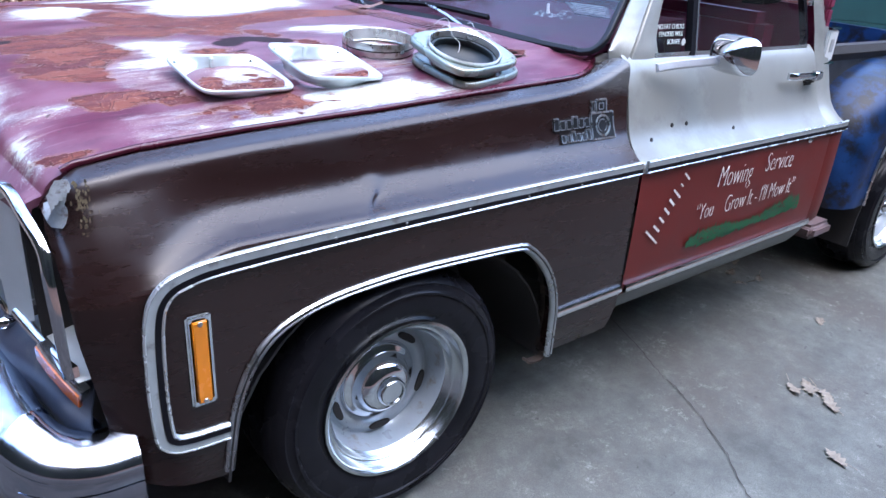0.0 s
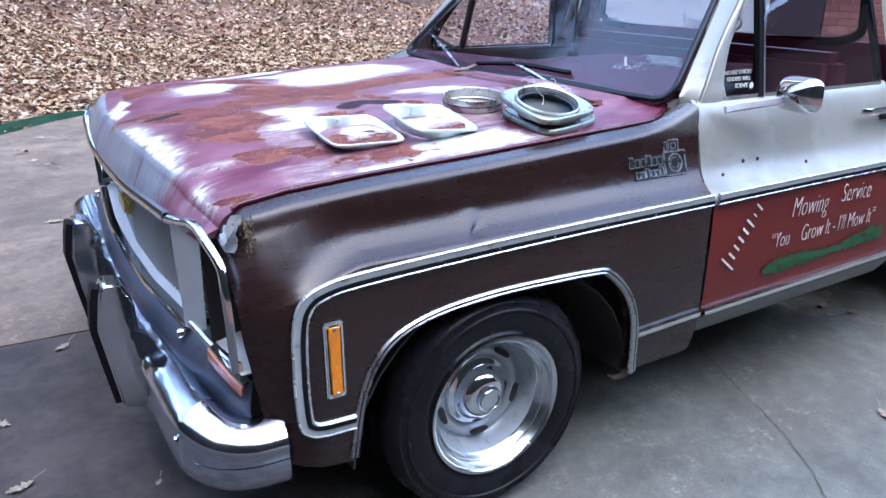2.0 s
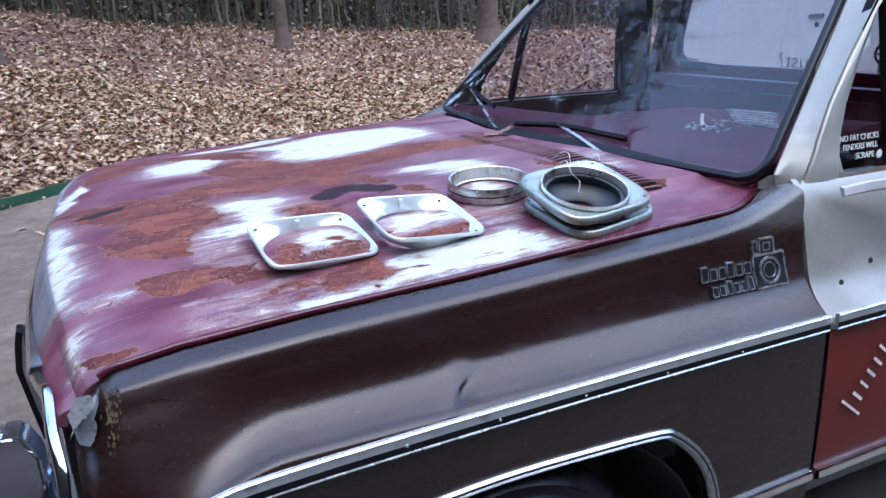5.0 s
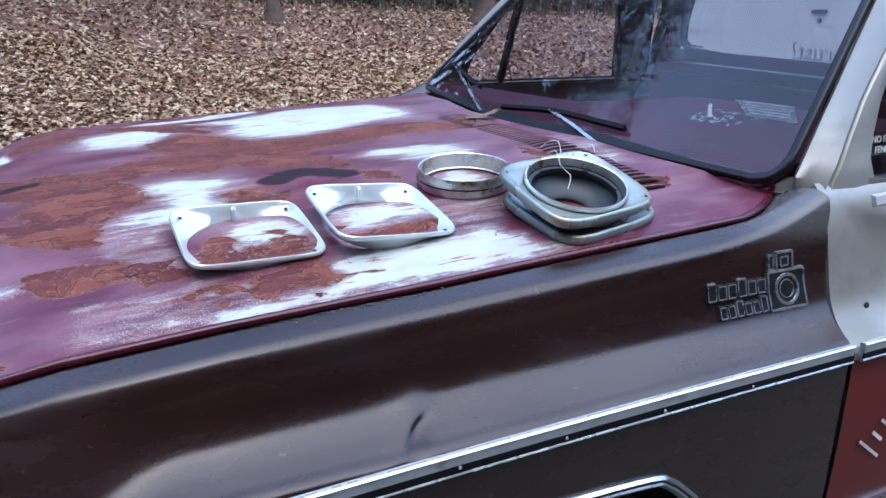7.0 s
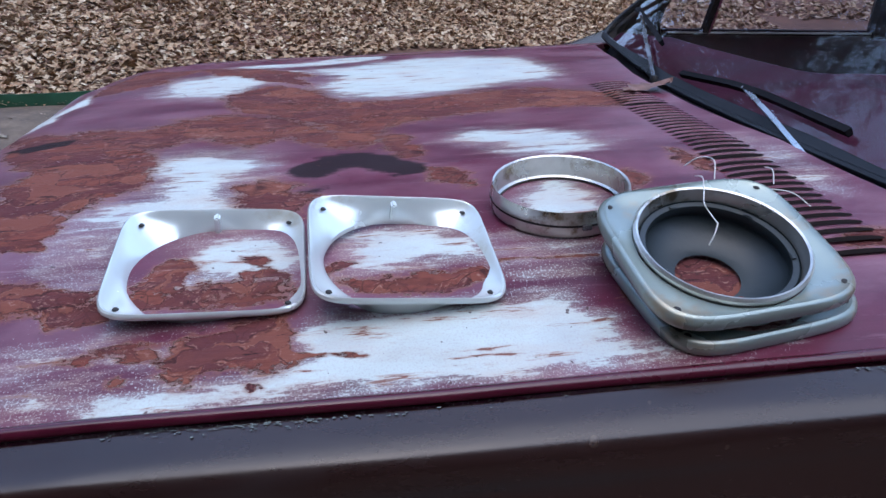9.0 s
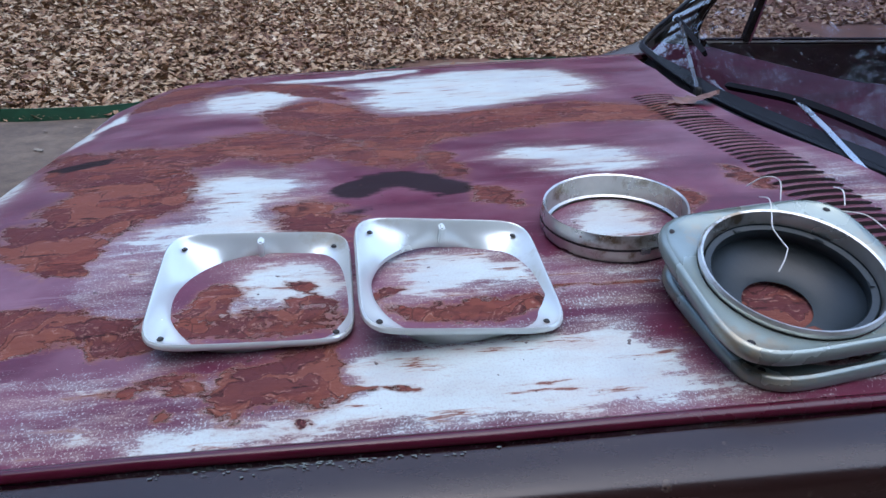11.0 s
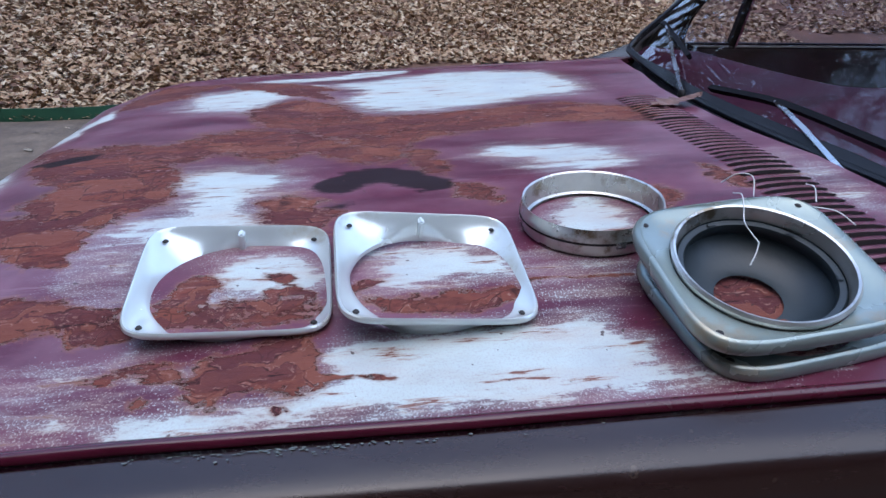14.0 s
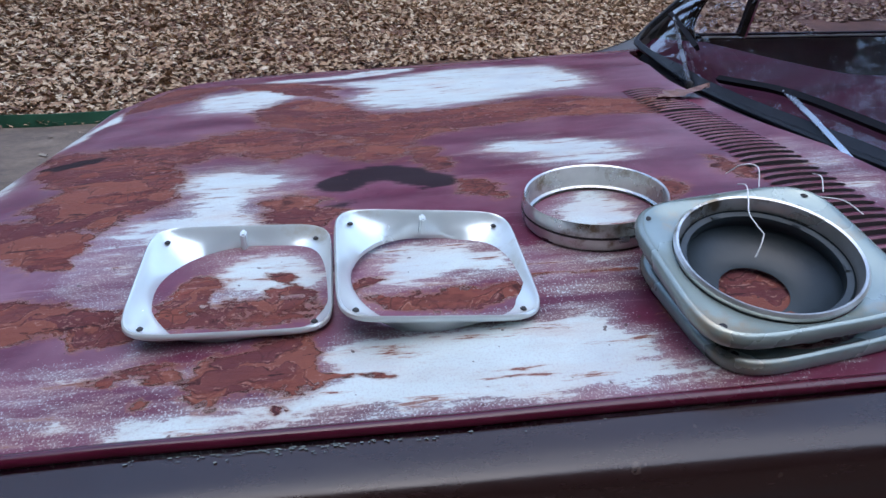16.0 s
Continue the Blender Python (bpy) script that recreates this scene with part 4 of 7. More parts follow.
def build_door(side):
    rows_up, rows_lo = [], []
    for k in range(41):
        f = k / 40
        up, lo = [], []
        for y, z in door_section():
            x = door_front(z) + f * (1.775 - door_front(z))
            (up if z >= 0.735 else lo).append((x, side * -y * -1 if side > 0 else y, z))
        if lo:
            lo.insert(0, up[-1])
        rows_up.append(up)
        rows_lo.append(lo)
    if side > 0:
        rows_up = [[(x, abs(y), z) for x, y, z in r] for r in rows_up]
        rows_lo = [[(x, abs(y), z) for x, y, z in r] for r in rows_lo]
    d = part("door", thick(sheet(rows_up), 0.012, (0, -side, 0)), SILVER, truck, "grey upper and oxide red lower door")
    part("lower_panel", sheet([[(x, y - 0.0015 * -side * -1, z) for x, y, z in r] for r in rows_lo]), DOOR_RED, d, "oxide red lower panel with brushed lettering")
    return d


door = build_door(-1)
door_far = build_door(1)
part("rocker", thick(sheet([[(x, -0.972, 0.385), (x, -0.966, 0.36), (x, -0.950, 0.33), (x, -0.925, 0.295), (x, -0.895, 0.272), (x, -0.86, 0.265)] for x in np.linspace(0.712, 1.80, 12)]), 0.004, (0, 1, 0)), ROCKER, truck, "grey rocker panel tucked under the door")

GRILLE_DUST = surface("dusty_grille", (0.10, 0.10, 0.12), 0.7, 0, 0.4, 30, 0.3, 120, (0.30, 0.31, 0.33), 0.35, 26)
GRILLE_SLAT = surface("pale_dust", (0.34, 0.36, 0.38), 0.65, 0, 0.35, 40, 0.2, 120)


# windshield plane: base near x 0.69, leaning back
def ws(y, z):
    return 0.635 + 0.10 * (abs(y) / 0.8) ** 2 + (z - 1.035) * 1.02


def build_cab():
    # windshield
    rows = []
    for s in (0, 0.012, 0.03, 0.055, 0.085, 0.12, 0.2, 0.32, 0.45, 0.6, 0.8, 1.0):
        zc = 1.027 + 0.413 * s
        w = 0.79 - (zc - 1.03) * 0.36
        low = max(0.0, 0.05 - (zc - 1.027)) / 0.05
        w -= 0.05 * (1 - math.sqrt(max(0.0, 1 - low * low)))
        row = []
        for y in np.linspace(-w, w, 33):
            z = zc - 0.016 * (y / 0.75) ** 2 * (1 - s)
            row.append((ws(y, z), y, z))
        rows.append(row)
    g = part("windshield", sheet(rows), GLASS, truck, "clear windshield glass", facing=(-1, 0, 1))
    g.visible_shadow = False
    loop = [Vector(p) for p in rows[0]] + [Vector(r[-1]) for r in rows[1:]] + [Vector(p) for p in rows[-1][::-1][1:]] + [Vector(r[0]) for r in rows[::-1][1:]]
    loop = loop[60:] + loop[1:61]
    gas = sweep(loop, [(-0.009, -0.010), (-0.009, 0.001), (-0.0065, 0.004), (0.0, 0.005), (0.0065, 0.004), (0.009, 0.001), (0.009, -0.010)], Vector((-0.7, 0, 0.7)))
    part("windshield_gasket", gas, GASKET, truck, "black rubber windshield gasket")
    band = []
    for row in rows[:3]:
        taper = [max(0.12, min(1.0, (0.74 - abs(p[1])) / 0.4)) for p in row]
        band.append([tuple(Vector(a).lerp(Vector(p), f) + Vector((-0.004, 0, 0.004))) for a, p, f in zip(rows[0], row, taper)])
    part("lower_band", thick(sheet(band), 0.003, (1, 0, -1)), GASKET, truck, "flat black band along the foot of the windshield", facing=(-1, 0, 1))
    for s in (-1, 1):
        # pillar from the cowl corner up to the roof, and the door post behind it
        Z = [0.972, 1.0, 1.02, 1.05, 1.09, 1.156, 1.25, 1.35, 1.46]
        pillar, post = [], []
        for z in Z:
            yo = lerp(z, [0.97, 1.0, 1.05, 1.19, 1.40, 1.46], [0.846, 0.843, 0.838, 0.799, 0.742, 0.726])
            xa = lerp(z, [0.97, 1.0, 1.05, 1.09, 1.156, 1.25, 1.46], [0.762, 0.772, 0.800, 0.826, 0.872, 0.955, 1.155])
            xb = lerp(z, [0.97, 1.0, 1.05, 1.12, 1.19, 1.40, 1.46], [0.93, 0.908, 0.888, 0.908, 0.952, 1.10, 1.2])
            w = 0.79 - (max(z, 1.02) - 1.03) * 0.36
            x0 = ws(w, max(z, 1.0)) + 0.012 if z > 1.0 else 0.735
            y0 = w + 0.012
            mx, my = (x0 + xa) / 2, (y0 + yo) / 2 + 0.004
            pillar.append([(x0 + 0.02, s * (y0 - 0.02), z), (x0, s * y0, z), (x0 * 0.6 + mx * 0.4, s * (y0 * 0.5 + my * 0.5), z), (mx, s * my, z), (xa - 0.008, s * (yo + 0.001), z), (xa - 0.003, s * (yo - 0.006), z), (xa - 0.003, s * (yo - 0.03), z)])
            post.append([(xa + 0.003, s * (yo - 0.03), z), (xa + 0.003, s * (yo - 0.005), z), (xa + 0.008, s * (yo + 0.001), z), ((xa + xb) / 2, s * (yo + 0.003), z), (xb - 0.006, s * yo, z), (xb, s * (yo - 0.006), z), (xb, s * (yo - 0.03), z)])
        part("windshield_pillar", sheet(pillar), SILVER, truck, "grey windshield pillar", facing=(0, s, 0))
        part("door_post", sheet(post), SILVER, door if s < 0 else door_far, "grey door post ahead of the vent window", facing=(0, s, 0))
        part("cowl_corner", thick(sheet([[(x, s * y, 0.984 + 0.35 * (x - 0.735) + 0.10 * (y - 0.735)) for y in (0.70, 0.735, 0.77, 0.80, 0.815)] for x in (0.728, 0.745, 0.765, 0.79)]), 0.004, (0, 0, -1)), SILVER, truck, "grey cowl panel beside the hood corner")
        # door window frame
        W = [(0.925, s * 0.834, 0.994), (0.895, s * 0.832, 1.008), (0.885, s * 0.824, 1.05), (0.905, s * 0.806, 1.12), (0.95, s * 0.785, 1.19), (1.10, s * 0.735, 1.40), (1.22, s * 0.715, 1.455), (1.62, s * 0.715, 1.46), (1.69, s * 0.725, 1.42), (1.755, s * 0.81, 1.07), (1.752, s * 0.825, 1.02), (1.73, s * 0.833, 1.003)]
        d = door if s < 0 else door_far
        part("window_frame", sweep(smooth_path(W, 5), [(-0.013, -0.015), (-0.013, 0.005), (0.007, 0.006), (0.007, -0.015)], Vector((0, s, 0))), RUBBER, d, "black rubber window channel")
        part("window_sill", sweep([(0.88, s * 0.838, 1.006), (1.74, s * 0.838, 1.004)], [(-0.008, -0.01), (-0.008, 0.006), (0.008, 0.006), (0.008, -0.01)], Vector((0, s, 0))), BRIGHT_TRIM if s < 0 else RUBBER, d, "strip along the window sill")
        part("vent_bar", sweep([(1.055, s * 0.836, 1.0), (1.075, s * 0.79, 1.2), (1.10, s * 0.735, 1.42)], [(-0.009, -0.01), (-0.009, 0.012), (0.009, 0.012), (0.009, -0.01)], Vector((0, s, 0))), RUBBER, d, "upright black bar of the vent window")
        part("vent_trim", sweep([(1.067, s * 0.837, 1.0), (1.087, s * 0.791, 1.2), (1.112, s * 0.736, 1.42)], [(-0.004, -0.01), (-0.004, 0.014), (0.004, 0.014), (0.004, -0.01)], Vector((0, s, 0))), BRIGHT_TRIM, d, "bright strip beside the vent window")
        rows = []
        for z in np.linspace(1.0, 1.46, 8):
            y = lerp(z, [1.0, 1.05, 1.19, 1.40, 1.46], [0.828, 0.824, 0.785, 0.728, 0.712])
            a = lerp(z, [1.0, 1.05, 1.12, 1.19, 1.40, 1.46], [0.90, 0.885, 0.905, 0.95, 1.10, 1.2])
            c = lerp(z, [1.0, 1.07, 1.42, 1.46], [1.74, 1.755, 1.69, 1.6])
            rows.append([(x, s * y, z) for x in np.linspace(a, c, 6)])
        gl = part("window_glass", sheet(rows), GLASS, d, facing=(0, -1, 0))
        gl.visible_shadow = False
        # rear pillar and cab corner
        def corner(levels):
            return sheet([[(x, s * y, z) for x, y in ((1.780, 0.846 + o), (1.81, 0.855 + o), (1.865, 0.853 + o), (1.90, 0.84 + o), (1.908, 0.80 + o))] for z, o in levels])
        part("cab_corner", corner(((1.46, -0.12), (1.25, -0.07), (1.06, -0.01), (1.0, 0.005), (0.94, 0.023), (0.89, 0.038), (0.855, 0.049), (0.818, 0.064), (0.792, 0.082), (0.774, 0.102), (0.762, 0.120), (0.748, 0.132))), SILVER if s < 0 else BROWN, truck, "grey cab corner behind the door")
        part("lower_cab_corner", corner(((0.748, 0.1325), (0.60, 0.134), (0.45, 0.132), (0.40, 0.128), (0.36, 0.10))), DOOR_RED, truck, "oxide red lower cab corner")
        if s < 0:
            moulding([(1.802, -0.988, 0.750), (1.85, -0.987, 0.750), (1.885, -0.982, 0.750)], truck)
    # roof
    rows = []
    for x in np.linspace(1.12, 1.98, 10):
        w = 0.735
        rows.append([(x, y, 1.50 + 0.035 * (1 - (y / w) ** 2) - 0.05 * abs(y / w) ** 6 - (0.03 if x < 1.15 or x > 1.95 else 0)) for y in np.linspace(-w, w, 15)])
    part("roof", thick(sheet(rows), 0.03, (0, 0, -1)), SILVER, truck, "grey cab roof")
    # back wall with a window opening
    for x0, x1, y0, y1, z0, z1 in ((1.84, 1.875, -0.84, 0.84, 0.4, 1.13), (1.84, 1.875, -0.74, 0.74, 1.45, 1.52), (1.84, 1.875, -0.84, -0.78, 1.13, 1.30), (1.84, 1.875, 0.78, 0.84, 1.13, 1.30)):
        part("back_wall", box(x0, x1, y0, y1, z0, z1, 0.006), MAROON, truck)
    rg = part("rear_glass", sheet([[(1.857, y, z) for y in np.linspace(-0.78, 0.78, 5)] for z in (1.13, 1.26, 1.45)]), GLASS, truck, facing=(-1, 0, 0))
    rg.visible_shadow = False
    W = [(1.838, -0.60, 1.135), (1.838, 0.0, 1.133), (1.838, 0.60, 1.135), (1.838, 0.66, 1.155), (1.838, 0.685, 1.20), (1.838, 0.66, 1.40), (1.838, 0.62, 1.44), (1.838, 0.0, 1.452), (1.838, -0.62, 1.44), (1.838, -0.66, 1.40), (1.838, -0.685, 1.20), (1.838, -0.66, 1.155), (1.838, -0.60, 1.135)]
    part("rear_gasket", sweep(smooth_path(W, 5), [(-0.016, -0.006), (-0.016, 0.006), (0.016, 0.006), (0.016, -0.006)], Vector((-1, 0, 0))), RUBBER, truck, "black rubber gasket of the rear window")
    # dashboard
    def dash_top(x, y=-0.4):
        return lerp(x, [0.72, 0.86, 1.0, 1.1, 1.15], [1.015, 1.040, 1.070, 1.090, 1.090]) - 0.12 * max(0.0, y - 0.05) * max(0.0, min(1.0, (x - 0.75) / 0.3))
    rows = []
    for y in np.linspace(-0.745, 0.745, 31):
        deep = lerp(y, [-0.75, -0.15, 0.12, 0.75], [1.165, 1.15, 0.98, 0.93])
        rows.append([(0.66 + 0.06 * (y / 0.8) ** 2, y, 0.99)] + [(x, y, dash_top(x, y)) for x in np.linspace(0.75, deep - 0.02, 8)] + [(deep, y, dash_top(deep, y) - 0.018), (deep + 0.005, y, dash_top(deep, y) - 0.05), (deep - 0.015, y, 0.92), (deep - 0.07, y, 0.78), (deep - 0.12, y, 0.70)])
    dash = part("dashboard", thick(sheet(rows), 0.02, (0.3, 0, -1)), DASH, truck, "maroon padded dashboard, scuffed in places")
    # a dusty grille let into the pad, and a white lever beside it
    def let_in(u, v, lift):
        x = 1.005 + 0.13 * v
        return (x, (-0.425 + 0.165 * v) + (-0.145 - 0.045 * v) * u, dash_top(x) + lift)
    grille = part("speaker_grille", thick(sheet([[let_in(u, v, 0.004) for u in np.linspace(0, 1, 5)] for v in np.linspace(0, 1, 7)]), 0.004, (0, 0, -1)), GRILLE_DUST, dash, "dusty grey grille in the dashboard pad")
    for v in (0.12, 0.26, 0.40, 0.54, 0.68, 0.82):
        part("slat", thick(sheet([[let_in(u, v + w, 0.007) for u in np.linspace(0.1, 0.9, 5)] for w in (0.0, 0.05)]), 0.003, (0, 0, -1)), GRILLE_SLAT, grille)
    part("lever", tube(smooth_path([(0.975, -0.340, 1.062), (0.985, -0.325, 1.076), (0.995, -0.315, 1.092)], 4), 0.0055, 0.005, 10), SIGN_WHITE, dash, "white lever")
    rs = random.Random(14)
    scuff = bmesh.new()
    for k in range(60):
        x, y = rs.uniform(0.93, 1.03), rs.uniform(-0.46, -0.29)
        w, h = rs.uniform(0.001, 0.003), rs.uniform(0.003, 0.012)
        a = rs.choice((0.4, 1.5)) + rs.gauss(0, 0.25)
        e, f = Vector((math.cos(a) * h, math.sin(a) * h, 0)), Vector((-math.sin(a) * w, math.cos(a) * w, 0))
        scuff.faces.new([scuff.verts.new((p.x, p.y, dash_top(p.x) + 0.002)) for p in [Vector((x, y, 0)) + q for q in (-e - f, e - f, e + f, f - e)]])
    part("scuff", scuff, GRILLE_SLAT, dash, "pale scratches in the dashboard pad", smooth=False, facing=(0, 0, 1))
    part("bench_seat", box(1.22, 1.72, -0.70, 0.70, 0.42, 0.72, 0.05, 4), MAROON, truck, "maroon vinyl bench seat")
    part("seat_back", box(1.66, 1.80, -0.70, 0.70, 0.62, 1.10, 0.04, 4), MAROON, truck, "maroon vinyl seat back")
    part("cab_floor", box(0.72, 1.95, -0.93, 0.93, 0.36, 0.40), DARK, truck)
    part("firewall", box(0.62, 0.68, -0.76, 0.76, 0.35, 0.94), DARK, truck)


build_cab()


# ---- wheels ----
WHEEL_STEEL = surface("wheel_steel", (0.40, 0.45, 0.49), 0.32, 0.25, 0.10, 14, 0.05, 120, (0.30, 0.28, 0.25), 0.12, 16, rvary=0.06)
TRIM_RING = surface("trim_ring_steel", (0.58, 0.62, 0.64), 0.24, 1.0, 0.08, 14, 0.04, 120, rvary=0.05)


def build_wheel(at, out):
    """A wheel about the y axis; out is -1 on the near side."""
    w = root("wheel", "", "")
    m = Matrix.Translation(at) @ Matrix.Rotation(radians(90 if out < 0 else -90), 4, "X")
    R, half = 0.308, 0.115
    prof = [(0.184, half - 0.014), (0.197, half - 0.004), (0.203, half - 0.003), (0.206, half - 0.0005), (0.225, half + 0.002), (0.245, half + 0.003), (0.256, half + 0.0015), (0.259, half + 0.005), (0.264, half + 0.005), (0.268, half + 0.001), (0.280, half - 0.003), (0.2835, half - 0.0015), (0.288, half - 0.006), (0.297, half - 0.017), (0.3015, half - 0.027), (0.3000, half - 0.029), (0.306, half - 0.036), (R, 0.05), (R, 0.0), (R, -0.05), (0.306, -half + 0.036), (0.285, -half + 0.006), (0.245, -half), (0.195, -half + 0.012)]
    t = part("tyre", lathe(prof, 96, m), TYRE, None, "black tyre with a glossy sidewall")
    fit = m @ Matrix.Diagonal((0.945, 0.945, 1, 1))
    rim = part("rim", lathe([(0.168, half - 0.040), (0.164, half - 0.052), (0.160, half - 0.072), (0.155, half - 0.088), (0.149, half - 0.095), (0.142, half - 0.094), (0.136, half - 0.088), (0.124, half - 0.085), (0.116, half - 0.088), (0.110, half - 0.096), (0.104, half - 0.102), (0.02, half - 0.105)], 72, fit), WHEEL_STEEL, None, "silver slotted steel wheel")
    ring = part("trim_ring", lathe([(0.2, half - 0.03), (0.207, half - 0.006), (0.2055, half + 0.003), (0.2, half + 0.005), (0.195, half + 0.002), (0.192, half - 0.004), (0.187, half - 0.016), (0.182, half - 0.022), (0.178, half - 0.022), (0.175, half - 0.026), (0.171, half - 0.036), (0.166, half - 0.041)], 72, fit), TRIM_RING, None, "polished trim ring")
    for k in range(5):
        a = radians(54 + 72 * k)
        oval = []
        for j in range(24):
            f = 2 * math.pi * j / 24
            oval.append((0.121 + 0.0085 * math.sin(f), 0.24 * math.copysign(abs(math.cos(f)) ** 0.6, math.cos(f))))
        at = m @ Matrix.Rotation(a, 4, "Z")
        bm = sheet([[at @ Vector((r * math.cos(g), r * math.sin(g), half - h)) for r, g in oval] for h in (0.0815, 0.096)], closed_v=True)
        bm.verts.ensure_lookup_table()
        bm.faces.new(bm.verts[:24])
        part("slot", bm, DARK, rim, smooth=False)
    D = half - 0.030
    cap = part("hub_cap", lathe([(0.104, D - 0.074), (0.098, D - 0.062), (0.092, D - 0.058), (0.082, D - 0.057), (0.076, D - 0.052), (0.072, D - 0.042), (0.066, D - 0.030), (0.056, D - 0.020), (0.045, D - 0.015), (0.036, D - 0.014), (0.034, D - 0.002), (0.031, D + 0.002), (0.027, D + 0.002), (0.025, D - 0.002), (0.0, D - 0.002)], 56, m), CHROME, None, "chrome centre cap")
    for o in (t, rim, ring, cap):
        o.parent = w
    return w


wheels = [build_wheel((-0.02, -0.858, 0.306), -1), build_wheel((-0.02, 0.858, 0.306 + 0.045), 1), build_wheel((2.82, -0.82, 0.246), -1), build_wheel((2.82, 0.82, 0.246 + 0.04), 1)]
for w in wheels:
    w.parent = truck
# wheel wells and chassis
part("inner_fender", thick(sheet([[(0.02 + 0.43 * math.cos(a), y, 0.25 + 0.40 * math.sin(a)) for y in (-0.95, -0.60)] for a in np.linspace(0.0, math.pi, 17)]), 0.006), DARK, truck)
part("inner_panel", box(-0.62, 0.68, -0.62, -0.60, 0.25, 0.88), DARK, truck)
part("inner_panel", box(-0.62, 0.68, 0.60, 0.62, 0.25, 0.88), DARK, truck)
part("chassis", box(-0.6, 3.6, -0.42, 0.42, 0.24, 0.40, 0.02), DARK, truck)

# ---- front end ----
NOSE_Y = [0, 0.3, 0.66, 0.74, 0.85, 0.95]
NOSE_X = [-0.745, -0.735, -0.697, -0.676, -0.654, -0.64]


def nose(y, z=0.7):
    return lerp(abs(y), NOSE_Y, NOSE_X) - 0.008 * (z - 0.7) / 0.13


VALANCE = surface("blue_slate_panel", (0.040, 0.052, 0.082), 0.42, 0.0, 0.2, 6, 0.08, 120, (0.07, 0.08, 0.10), 0.3, 8)
GRILLE_BACK = surface("grille_grey", (0.30, 0.32, 0.30), 0.55, 0.1, 0.2, 8, 0.1, 90)
BAR = [(-0.012, -0.02), (-0.012, 0.003), (-0.007, 0.009), (0.0, 0.011), (0.007, 0.009), (0.012, 0.003), (0.012, -0.02)]
FWD = Vector((-1, 0, 0))
SLIM = [(-0.010, -0.008), (-0.010, 0.001), (-0.0065, 0.006), (0.0, 0.008), (0.0065, 0.006), (0.010, 0.001), (0.010, -0.008)]


